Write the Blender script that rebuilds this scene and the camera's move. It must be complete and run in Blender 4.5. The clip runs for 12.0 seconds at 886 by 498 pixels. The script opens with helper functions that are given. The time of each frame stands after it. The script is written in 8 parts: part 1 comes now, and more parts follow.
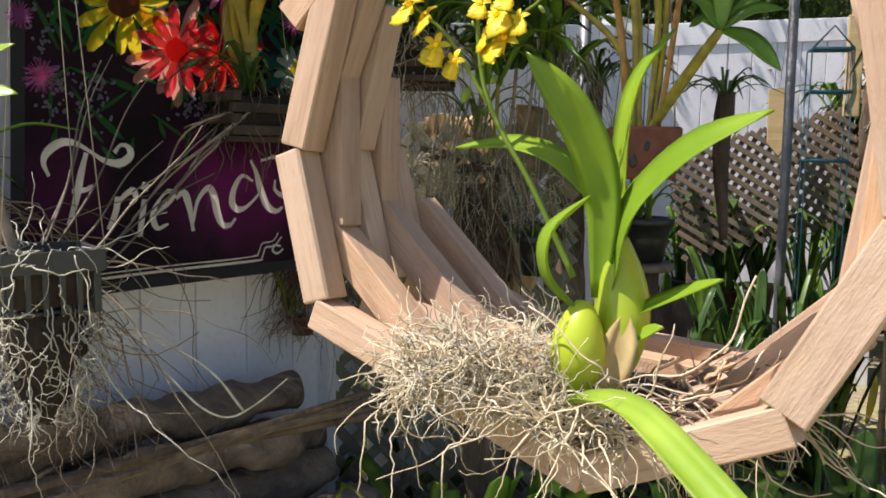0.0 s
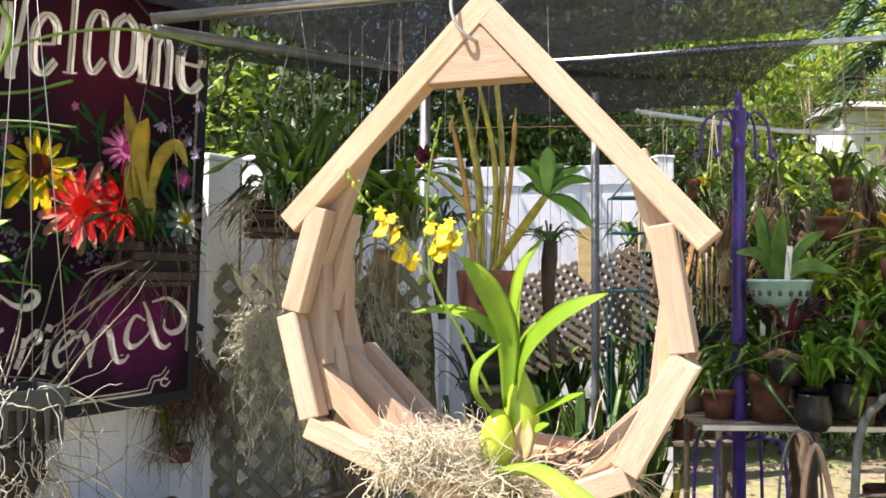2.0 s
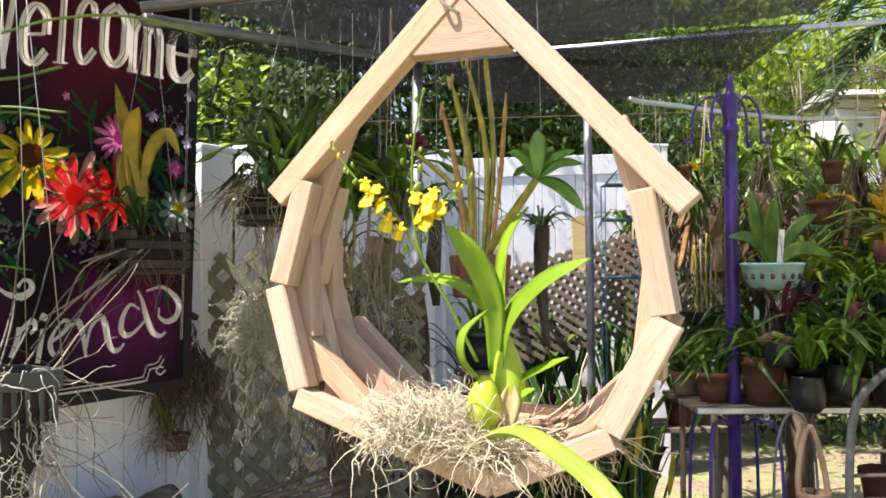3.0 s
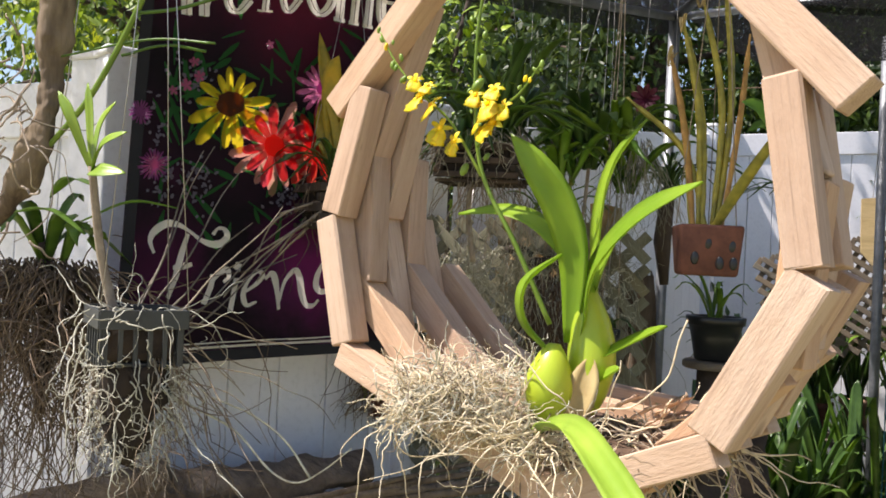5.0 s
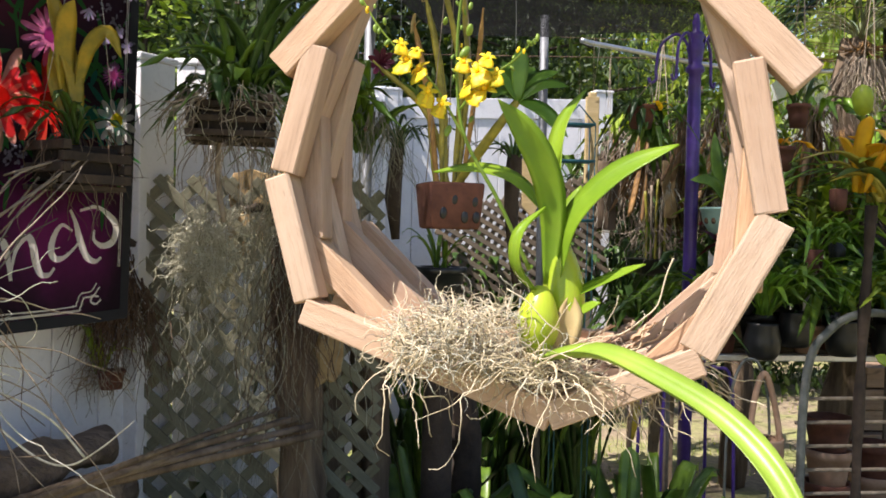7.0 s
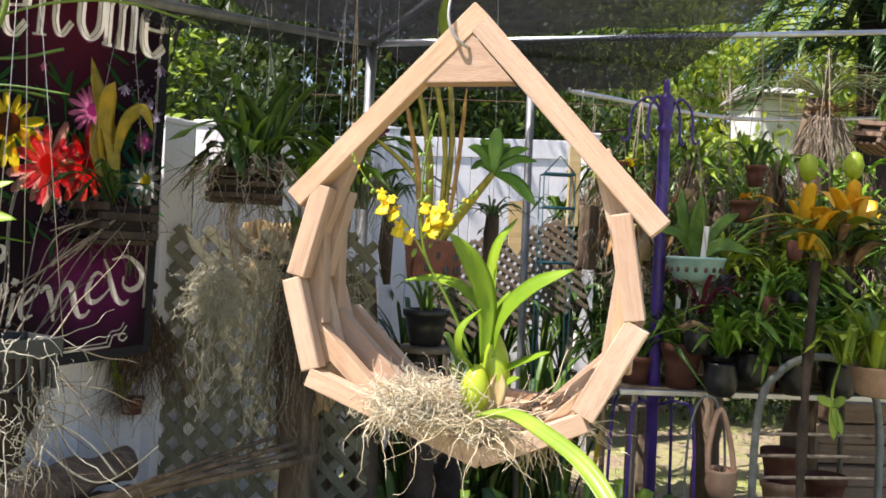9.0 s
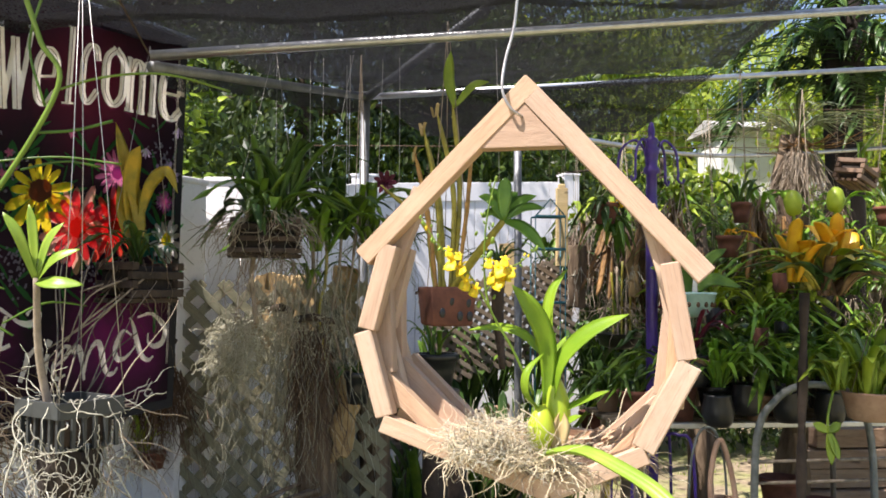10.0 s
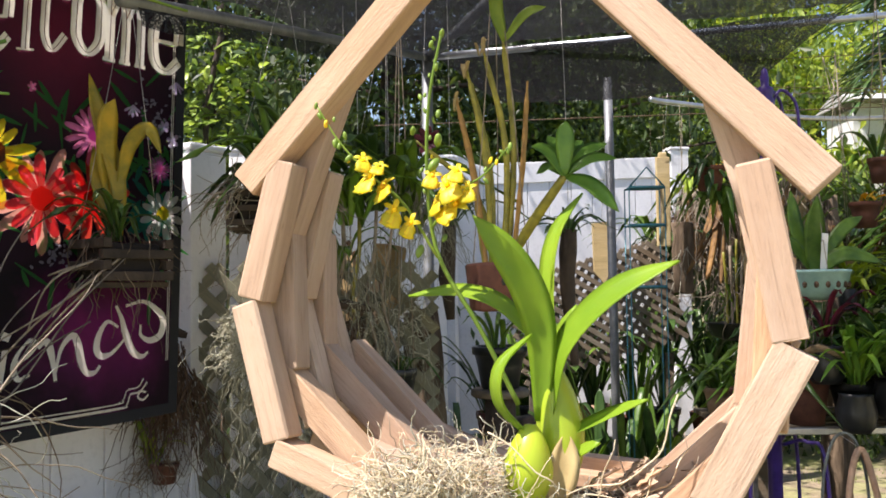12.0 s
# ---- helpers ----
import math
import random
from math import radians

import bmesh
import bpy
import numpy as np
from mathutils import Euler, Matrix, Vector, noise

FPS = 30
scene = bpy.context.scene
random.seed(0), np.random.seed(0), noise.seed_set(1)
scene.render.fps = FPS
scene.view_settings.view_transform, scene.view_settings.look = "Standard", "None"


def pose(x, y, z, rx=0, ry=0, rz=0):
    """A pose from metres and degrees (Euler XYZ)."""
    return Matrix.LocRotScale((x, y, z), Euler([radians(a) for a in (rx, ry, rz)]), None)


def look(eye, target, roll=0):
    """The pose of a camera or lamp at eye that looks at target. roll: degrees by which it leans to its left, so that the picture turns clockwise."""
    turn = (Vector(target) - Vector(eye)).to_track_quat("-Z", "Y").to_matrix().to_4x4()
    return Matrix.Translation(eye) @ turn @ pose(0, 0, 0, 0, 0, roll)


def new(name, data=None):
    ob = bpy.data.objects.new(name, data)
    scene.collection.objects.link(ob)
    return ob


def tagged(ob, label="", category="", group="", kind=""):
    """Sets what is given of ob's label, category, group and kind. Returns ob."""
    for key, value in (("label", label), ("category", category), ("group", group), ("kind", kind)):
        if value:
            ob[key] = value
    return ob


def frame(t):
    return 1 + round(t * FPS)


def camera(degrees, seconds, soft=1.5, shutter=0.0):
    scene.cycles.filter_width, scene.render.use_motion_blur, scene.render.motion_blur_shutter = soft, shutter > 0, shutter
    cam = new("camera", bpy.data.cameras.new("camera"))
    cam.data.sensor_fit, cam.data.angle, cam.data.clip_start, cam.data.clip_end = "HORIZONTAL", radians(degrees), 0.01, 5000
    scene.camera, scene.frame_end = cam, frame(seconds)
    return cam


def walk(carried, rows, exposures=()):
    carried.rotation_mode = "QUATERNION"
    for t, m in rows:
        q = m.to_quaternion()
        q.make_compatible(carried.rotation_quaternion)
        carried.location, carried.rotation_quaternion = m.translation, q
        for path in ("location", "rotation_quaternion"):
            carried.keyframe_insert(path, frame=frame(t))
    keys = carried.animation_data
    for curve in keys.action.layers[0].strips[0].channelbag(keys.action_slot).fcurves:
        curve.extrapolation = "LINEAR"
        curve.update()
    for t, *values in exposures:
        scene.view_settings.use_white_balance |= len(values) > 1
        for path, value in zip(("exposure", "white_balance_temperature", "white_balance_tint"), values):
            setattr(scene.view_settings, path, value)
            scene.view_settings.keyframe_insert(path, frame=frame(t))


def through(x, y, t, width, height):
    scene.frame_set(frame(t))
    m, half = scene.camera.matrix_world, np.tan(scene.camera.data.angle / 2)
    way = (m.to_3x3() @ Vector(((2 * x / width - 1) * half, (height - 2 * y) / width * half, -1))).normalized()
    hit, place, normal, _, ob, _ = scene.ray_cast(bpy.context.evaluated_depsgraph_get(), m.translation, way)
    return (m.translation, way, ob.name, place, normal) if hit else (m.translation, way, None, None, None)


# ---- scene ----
# camera and its walk
cam = camera(53.5, 12.0, soft=1.75)
PATH = [
    (0.0, look((0.158, 0.083, 1.447), (-0.253, 2.028, 1.228), 1.02)),
    (0.5, look((0.143, -0.087, 1.448), (-0.003, 1.903, 1.319), -0.43)),
    (1.0, look((0.106, -0.189, 1.491), (0.022, 1.809, 1.484), -0.62)),
    (1.5, look((0.076, -0.225, 1.508), (0.036, 1.773, 1.571), 0.51)),
    (2.0, look((0.075, -0.264, 1.488), (0.064, 1.735, 1.555), 0.58)),
    (2.5, look((0.082, -0.286, 1.469), (0.085, 1.713, 1.529), -0.15)),
    (4.5, look((0.180, -0.101, 1.434), (-0.076, 1.882, 1.486), -0.49)),
    (5.0, look((0.266, -0.007, 1.416), (-0.382, 1.885, 1.427), 2.80)),
    (5.5, look((0.259, 0.038, 1.399), (-0.364, 1.939, 1.405), 4.67)),
    (6.0, look((0.104, 0.014, 1.375), (-0.159, 1.997, 1.400), 3.02)),
    (6.5, look((-0.000, -0.042, 1.388), (0.091, 1.955, 1.349), 1.24)),
    (7.0, look((-0.023, -0.098, 1.401), (0.149, 1.894, 1.350), 1.28)),
    (9.0, look((-0.014, -0.416, 1.496), (0.161, 1.577, 1.489), 2.55)),
    (9.5, look((-0.121, -0.482, 1.522), (0.077, 1.507, 1.572), 1.62)),
    (10.0, look((-0.146, -0.501, 1.508), (0.093, 1.482, 1.596), 0.45)),
    (10.5, look((-0.094, -0.473, 1.512), (0.140, 1.511, 1.597), 0.33)),
    (11.0, look((0.018, -0.397, 1.507), (0.226, 1.590, 1.596), 0.34)),
    (11.5, look((0.076, -0.251, 1.473), (0.067, 1.747, 1.553), 0.24)),
    (12.0, look((0.074, -0.017, 1.459), (0.047, 1.981, 1.541), -0.71)),
]
walk(cam, PATH, [(0.0, 0.72, 6680, 17), (0.5, 0.99, 6680, 17), (1.0, 1.23, 6680, 17), (2.0, 1.36, 6680, 17), (4.5, 1.20, 6680, 17), (5.0, 0.95, 6680, 17), (5.5, 0.90, 6680, 17), (6.5, 0.94, 6680, 17), (7.0, 0.95, 6680, 17), (9.0, 1.07, 6680, 17), (11.5, 1.15, 6680, 17), (12.0, 1.06, 6680, 17)])

# world, sun, exposure
world = bpy.data.worlds.new("sky")
scene.world = world
world.use_nodes = True
wn = world.node_tree.nodes
sky = wn.new("ShaderNodeTexSky")
sky.sky_type = "NISHITA"
sky.sun_disc = False
SUN_FROM = Vector((-0.46, -0.24, 0.855)).normalized()
sky.sun_elevation = math.asin(SUN_FROM.z)
sky.sun_rotation = math.atan2(SUN_FROM.x, SUN_FROM.y)
wn["Background"].inputs["Strength"].default_value = 0.098
world.node_tree.links.new(sky.outputs[0], wn["Background"].inputs["Color"])
sun = new("sun", bpy.data.lights.new("sun", "SUN"))
sun.data.energy, sun.data.angle, sun.data.color = 4.6, radians(0.55), (1.0, 0.96, 0.91)
sun.matrix_world = look(SUN_FROM * 20, (0, 0, 0))
scene.view_settings.exposure = 0.95


# ---- materials ----
def shader(name):
    m = bpy.data.materials.new(name)
    m.use_nodes = True
    nt = m.node_tree
    return m, nt, nt.nodes["Principled BSDF"], nt.nodes["Material Output"]


def node(nt, kind, **values):
    n = nt.nodes.new(kind)
    for key, value in values.items():
        n.inputs[key.replace("_", " ")].default_value = value
    return n


def coords(nt, stretch=(1, 1, 1), jitter=True):
    """Object coordinates, stretched, moved by the object's random number."""
    tc = nt.nodes.new("ShaderNodeTexCoord")
    mp = nt.nodes.new("ShaderNodeMapping")
    mp.inputs["Scale"].default_value = stretch
    nt.links.new(tc.outputs["Object"], mp.inputs["Vector"])
    if jitter:
        info = nt.nodes.new("ShaderNodeObjectInfo")
        mul = nt.nodes.new("ShaderNodeMath")
        mul.operation = "MULTIPLY"
        mul.inputs[1].default_value = 37.0
        nt.links.new(info.outputs["Random"], mul.inputs[0])
        nt.links.new(mul.outputs[0], mp.inputs["Location"])
    return mp.outputs[0]


def ramp(nt, factor, stops):
    r = nt.nodes.new("ShaderNodeValToRGB")
    r.color_ramp.elements[0].position, r.color_ramp.elements[0].color = stops[0][0], (*stops[0][1], 1)
    r.color_ramp.elements[1].position, r.color_ramp.elements[1].color = stops[-1][0], (*stops[-1][1], 1)
    for pos, col in stops[1:-1]:
        e = r.color_ramp.elements.new(pos)
        e.color = (*col, 1)
    nt.links.new(factor, r.inputs[0])
    return r.outputs[0]


def noise_at(nt, vec, scale, detail=4.0, rough=0.6, distort=0.0):
    n = node(nt, "ShaderNodeTexNoise", Scale=scale, Detail=detail, Roughness=rough, Distortion=distort)
    nt.links.new(vec, n.inputs["Vector"])
    return n.outputs["Fac"]


def blend(nt, a, b, factor, mode="MIX"):
    m = nt.nodes.new("ShaderNodeMix")
    m.data_type, m.blend_type = "RGBA", mode
    for sock, v in ((m.inputs[0], factor), (m.inputs[6], a), (m.inputs[7], b)):
        if hasattr(v, "is_linked"):
            nt.links.new(v, sock)
        else:
            sock.default_value = (*v, 1) if isinstance(v, tuple) else v
    return m.outputs[2]


def relief(nt, bsdf, height, strength, distance=0.002):
    b = node(nt, "ShaderNodeBump", Strength=strength, Distance=distance)
    nt.links.new(height, b.inputs["Height"])
    nt.links.new(b.outputs[0], bsdf.inputs["Normal"])


def plain(name, light, dark, scale=20.0, rough=0.6, metal=0.0, bump=0.3, fine=120.0, stretch=(1, 1, 1), dist=0.001):
    """Two tones in soft patches, with fine grain and relief."""
    m, nt, b, _ = shader(name)
    v = coords(nt, stretch)
    big, small = noise_at(nt, v, scale), noise_at(nt, v, fine, 3.0)
    col = ramp(nt, big, [(0.3, dark), (0.7, light)])
    col = blend(nt, col, tuple(c * 0.75 for c in dark), ramp(nt, small, [(0.5, (0, 0, 0)), (0.9, (0.6, 0.6, 0.6))]))
    nt.links.new(col, b.inputs["Base Color"])
    b.inputs["Roughness"].default_value, b.inputs["Metallic"].default_value = rough, metal
    relief(nt, b, small, bump, dist)
    return m


def timber(name, light, dark, rough=0.72, ring=34.0, worn=(0.5, 0.45, 0.4), wear=0.25):
    """Rough-sawn wood: soft figure and fibres along the piece's own x, stains, knots and saw fuzz."""
    m, nt, b, _ = shader(name)
    info = nt.nodes.new("ShaderNodeObjectInfo")
    figure = noise_at(nt, coords(nt, (1.4, 17, 17)), 1.7, 6.0, 0.62, 1.1)
    fibre = noise_at(nt, coords(nt, (5, 130, 130)), 3.0, 4.0, 0.7)
    fuzz = noise_at(nt, coords(nt, (120, 500, 500)), 1.0, 3.0, 0.8)
    stain = noise_at(nt, coords(nt, (7, 11, 11)), 1.0, 5.0, 0.65)
    mid = tuple((p + q) / 2 for p, q in zip(light, dark))
    col = ramp(nt, figure, [(0.28, dark), (0.46, mid), (0.70, light)])
    col = blend(nt, col, worn, ramp(nt, stain, [(0.42, (0, 0, 0)), (0.72, (wear, wear, wear))]))
    col = blend(nt, col, tuple(c * 0.62 for c in dark), ramp(nt, fibre, [(0.52, (0, 0, 0)), (0.74, (0.55, 0.55, 0.55))]))
    knot = noise_at(nt, coords(nt, (8, 20, 20)), 1.0, 1.0, 0.4)
    col = blend(nt, col, tuple(c * 0.35 for c in dark), ramp(nt, knot, [(0.70, (0, 0, 0)), (0.76, (0.8, 0.8, 0.8))]))
    tone = ramp(nt, info.outputs["Random"], [(0.0, (0.74, 0.67, 0.62)), (0.25, (1, 0.98, 0.95)), (0.5, (0.98, 0.83, 0.66)), (0.75, (1, 0.95, 0.90)), (1.0, (0.86, 0.80, 0.76))])
    col = blend(nt, col, tone, 1.0, "MULTIPLY")
    col = blend(nt, col, tuple(c * 0.8 for c in mid), ramp(nt, fuzz, [(0.5, (0, 0, 0)), (0.8, (0.25, 0.25, 0.25))]))
    nt.links.new(col, b.inputs["Base Color"])
    b.inputs["Roughness"].default_value = rough
    # torn grain: short flecks lifted by the saw
    torn = noise_at(nt, coords(nt, (45, 190, 190)), 1.0, 4.0, 0.75)
    col = blend(nt, col, tuple(c * 0.7 for c in dark), ramp(nt, torn, [(0.58, (0, 0, 0)), (0.74, (0.5, 0.5, 0.5))]))
    nt.links.new(col, b.inputs["Base Color"])
    total = nt.nodes.new("ShaderNodeMath")
    total.operation = "ADD"
    nt.links.new(fibre, total.inputs[0])
    nt.links.new(torn, total.inputs[1])
    rough_saw = nt.nodes.new("ShaderNodeMath")
    rough_saw.operation = "ADD"
    nt.links.new(total.outputs[0], rough_saw.inputs[0])
    nt.links.new(noise_at(nt, coords(nt, (200, 700, 700)), 1.0, 2.0, 0.6), rough_saw.inputs[1])
    relief(nt, b, rough_saw.outputs[0], 0.36, 0.0012)
    return m


def leafy(name, light, dark, through=0.35, rough=0.38, scale=14.0, fleck=None, vary=1.0, glow=(1.5, 1.35, 0.6)):
    """Leaf tissue: a waxy face with light that passes through."""
    m, nt, b, out = shader(name)
    v = coords(nt)
    n1 = noise_at(nt, v, scale, 3.0)
    geo = nt.nodes.new("ShaderNodeNewGeometry")
    col = ramp(nt, n1, [(0.3, dark), (0.7, light)])
    shift = ramp(nt, geo.outputs["Random Per Island"], [(0.0, (1 - 0.38 * vary, 1 - 0.3 * vary, 1 - 0.4 * vary)), (0.6, (1, 1, 1)), (1.0, (1 + 0.25 * vary, 1 + 0.15 * vary, 1 - 0.2 * vary))])
    col = blend(nt, col, shift, 1.0, "MULTIPLY")
    if fleck:
        col = blend(nt, col, fleck, ramp(nt, noise_at(nt, v, 60.0, 2.0), [(0.6, (0, 0, 0)), (0.72, (0.8, 0.8, 0.8))]))
    nt.links.new(col, b.inputs["Base Color"])
    b.inputs["Roughness"].default_value = rough
    relief(nt, b, noise_at(nt, coords(nt, (40, 40, 6)), 6.0), 0.25, 0.0006)
    tr = nt.nodes.new("ShaderNodeBsdfTranslucent")
    bright = blend(nt, col, glow, 1.0, "MULTIPLY")
    nt.links.new(bright, tr.inputs["Color"])
    mix = nt.nodes.new("ShaderNodeMixShader")
    mix.inputs[0].default_value = through
    nt.links.new(b.outputs[0], mix.inputs[1])
    nt.links.new(tr.outputs[0], mix.inputs[2])
    nt.links.new(mix.outputs[0], out.inputs["Surface"])
    return m


def netting(name, colour, open_part):
    """Woven shade cloth: black threads with holes between them."""
    m, nt, b, out = shader(name)
    v = coords(nt, (1, 1, 1), False)
    b.inputs["Base Color"].default_value = (*colour, 1)
    b.inputs["Roughness"].default_value = 0.55
    weave = noise_at(nt, v, 190.0, 2.0)
    worn = noise_at(nt, v, 5.0, 4.0)
    hole = ramp(nt, weave, [(0.43 - open_part * 0.25, (1, 1, 1)), (0.50 - open_part * 0.25, (0, 0, 0))])
    soft = ramp(nt, worn, [(0.35, (open_part * 0.25,) * 3), (0.72, (open_part * 2.0,) * 3)])
    clear = blend(nt, hole, soft, 0.5)
    tp = nt.nodes.new("ShaderNodeBsdfTransparent")
    mix = nt.nodes.new("ShaderNodeMixShader")
    nt.links.new(clear, mix.inputs[0])
    tr = nt.nodes.new("ShaderNodeBsdfTranslucent")
    tr.inputs["Color"].default_value = (*[0.45 * v_ for v_ in colour], 1)
    thread = nt.nodes.new("ShaderNodeMixShader")
    thread.inputs[0].default_value = 0.5
    nt.links.new(b.outputs[0], thread.inputs[1])
    nt.links.new(tr.outputs[0], thread.inputs[2])
    nt.links.new(thread.outputs[0], mix.inputs[1])
    nt.links.new(tp.outputs[0], mix.inputs[2])
    nt.links.new(mix.outputs[0], out.inputs["Surface"])
    relief(nt, b, weave, 0.5, 0.002)
    return m


M_CEDAR = timber("sawn_softwood", (0.58, 0.43, 0.31), (0.37, 0.25, 0.165), worn=(0.60, 0.50, 0.41), wear=0.65)
M_BROWNWOOD = timber("brown_slat_wood", (0.20, 0.13, 0.085), (0.08, 0.05, 0.032), worn=(0.22, 0.17, 0.13), wear=0.5)
M_GREYWOOD = timber("weathered_wood", (0.23, 0.19, 0.14), (0.10, 0.08, 0.06), worn=(0.26, 0.25, 0.20), wear=0.7)
M_LATTICE = timber("weathered_lattice_wood", (0.23, 0.235, 0.165), (0.11, 0.115, 0.078), worn=(0.26, 0.27, 0.19), wear=0.8)
M_BARK = plain("bark", (0.085, 0.058, 0.040), (0.026, 0.019, 0.014), 9, 0.9, 0, 0.9, 45, (1, 1, 1), 0.006)
M_DRIFT = plain("brown_driftwood", (0.30, 0.21, 0.14), (0.11, 0.07, 0.045), 14, 0.85, 0, 0.9, 60, (1, 1, 0.3), 0.005)
M_PALM = plain("dark_palm_bark", (0.040, 0.028, 0.020), (0.012, 0.009, 0.007), 10, 0.95, 0, 0.9, 40, (1, 1, 0.3), 0.008)
M_TWIG = plain("dry_twig", (0.42, 0.345, 0.255), (0.17, 0.13, 0.09), 30, 0.85, 0, 0.5, 140)
M_ROOT = plain("dry_root", (0.82, 0.73, 0.53), (0.46, 0.36, 0.21), 40, 0.7, 0, 0.3, 200)
M_ROOTGREY = plain("silvery_root", (0.66, 0.65, 0.53), (0.33, 0.31, 0.23), 40, 0.75, 0, 0.3, 200)
M_MOSS = plain("grey_moss", (0.42, 0.40, 0.29), (0.18, 0.17, 0.115), 25, 0.95, 0, 0.4, 160)
M_FIBRE = plain("bark_fibre", (0.16, 0.10, 0.06), (0.05, 0.03, 0.02), 60, 0.95, 0, 0.8, 220)
M_VINYL = plain("white_vinyl", (0.87, 0.87, 0.88), (0.79, 0.79, 0.80), 3, 0.42, 0, 0.05, 60)
M_STEEL = plain("galvanised_pipe", (0.62, 0.63, 0.64), (0.42, 0.43, 0.45), 14, 0.34, 0.85, 0.15, 90)
M_DULLPIPE = plain("darker_pipe", (0.25, 0.26, 0.27), (0.13, 0.14, 0.15), 14, 0.5, 0.4, 0.2, 90)
M_HOOP = plain("dull_grey_pipe", (0.24, 0.255, 0.235), (0.12, 0.13, 0.115), 18, 0.6, 0.2, 0.4, 90)
M_WIRE = plain("plain_wire", (0.55, 0.53, 0.50), (0.35, 0.33, 0.30), 60, 0.4, 0.7, 0.1, 200)
M_PURPLE = plain("purple_paint", (0.10, 0.05, 0.30), (0.05, 0.025, 0.17), 12, 0.35, 0, 0.2, 70)
M_CLAY = plain("terracotta", (0.197, 0.074, 0.043), (0.075, 0.027, 0.018), 12, 0.85, 0, 0.4, 90)
M_CLAYPALE = plain("pale_clay", (0.50, 0.33, 0.22), (0.36, 0.21, 0.13), 14, 0.85, 0, 0.3, 90)
M_BLACKPOT = plain("black_plastic", (0.025, 0.027, 0.028), (0.012, 0.012, 0.013), 16, 0.35, 0, 0.1, 90)
M_DARKPOT = plain("dark_green_plastic", (0.055, 0.062, 0.06), (0.03, 0.033, 0.034), 18, 0.45, 0, 0.15, 90)
M_AQUA = plain("aqua_glazed_clay", (0.42, 0.62, 0.57), (0.28, 0.47, 0.43), 14, 0.3, 0, 0.15, 70)
M_COIR = plain("coir_liner", (0.36, 0.25, 0.14), (0.19, 0.12, 0.06), 40, 0.95, 0, 0.8, 150)
M_DRYSTEM = plain("dry_cane_skin", (0.20, 0.165, 0.12), (0.08, 0.062, 0.045), 30, 0.8, 0, 0.4, 160)
M_PALEBOARD = timber("pale_board", (0.72, 0.58, 0.30), (0.46, 0.35, 0.16), worn=(0.66, 0.58, 0.40), wear=0.4)
M_CORK = plain("cork_slab", (0.46, 0.33, 0.16), (0.28, 0.18, 0.08), 16, 0.9, 0, 0.7, 80)
M_BAULK = timber("tan_baulk_wood", (0.36, 0.26, 0.18), (0.19, 0.125, 0.085), worn=(0.38, 0.32, 0.26), wear=0.6)
M_DEADLEAF = leafy("dead_leaf", (0.36, 0.22, 0.11), (0.12, 0.07, 0.04), 0.3, 0.7, 20, None, 1.4, (1.2, 1.1, 0.8))
M_WHITE = plain("white_plastic", (0.80, 0.80, 0.76), (0.68, 0.68, 0.64), 20, 0.45, 0, 0.05, 90)
M_TEALWIRE = plain("teal_coated_wire", (0.05, 0.22, 0.27), (0.03, 0.14, 0.18), 30, 0.4, 0.2, 0.1, 90)
M_NET = netting("black_shade_cloth", (0.026, 0.026, 0.030), 0.135)
M_SIDING = plain("white_siding", (0.80, 0.80, 0.78), (0.72, 0.72, 0.70), 2, 0.5, 0, 0.05, 30)
M_ROOFING = plain("pale_shingle", (0.50, 0.49, 0.47), (0.36, 0.36, 0.35), 6, 0.9, 0, 0.6, 40)

M_SHAG = plain("shaggy_brown_bark", (0.25, 0.18, 0.115), (0.075, 0.05, 0.032), 22, 0.95, 0, 1.0, 55, (1, 1, 0.14), 0.008)

M_LOG = plain("weathered_log_bark", (0.30, 0.225, 0.16), (0.09, 0.066, 0.05), 12, 0.95, 0, 1.0, 60, (0.35, 1, 1), 0.012)
M_GNARL = plain("mottled_driftwood", (0.300, 0.228, 0.144), (0.039, 0.020, 0.011), 17, 0.85, 0, 1.0, 45, (1, 1, 0.22), 0.006)
M_LEAF = leafy("orchid_leaf", (0.34, 0.50, 0.04), (0.21, 0.37, 0.025), 0.42, 0.36)
M_BULB = leafy("pseudobulb", (0.40, 0.52, 0.05), (0.26, 0.40, 0.03), 0.15, 0.32)
M_SHEATH = plain("dry_sheath", (0.50, 0.40, 0.18), (0.34, 0.24, 0.10), 40, 0.8, 0, 0.4, 160)
M_STALK = leafy("flower_stalk", (0.26, 0.38, 0.05), (0.16, 0.26, 0.03), 0.15, 0.4)
M_YELLOW = leafy("yellow_petal", (0.95, 0.84, 0.04), (0.88, 0.70, 0.02), 0.35, 0.5, 60, (0.66, 0.36, 0.02))
M_DARKLEAF = leafy("deep_green_leaf", (0.085, 0.165, 0.040), (0.036, 0.08, 0.02), 0.22, 0.34)
M_MIDLEAF = leafy("mid_green_leaf", (0.19, 0.33, 0.05), (0.075, 0.16, 0.025), 0.34, 0.36)
M_GLOSSY = leafy("glossy_green_leaf", (0.24, 0.43, 0.06), (0.13, 0.28, 0.04), 0.35, 0.28)
M_LIMELEAF = leafy("lime_leaf", (0.38, 0.50, 0.07), (0.22, 0.34, 0.04), 0.4, 0.4)
M_PALELEAF = leafy("yellow_green_leaf", (0.33, 0.46, 0.06), (0.20, 0.33, 0.03), 0.18, 0.38)
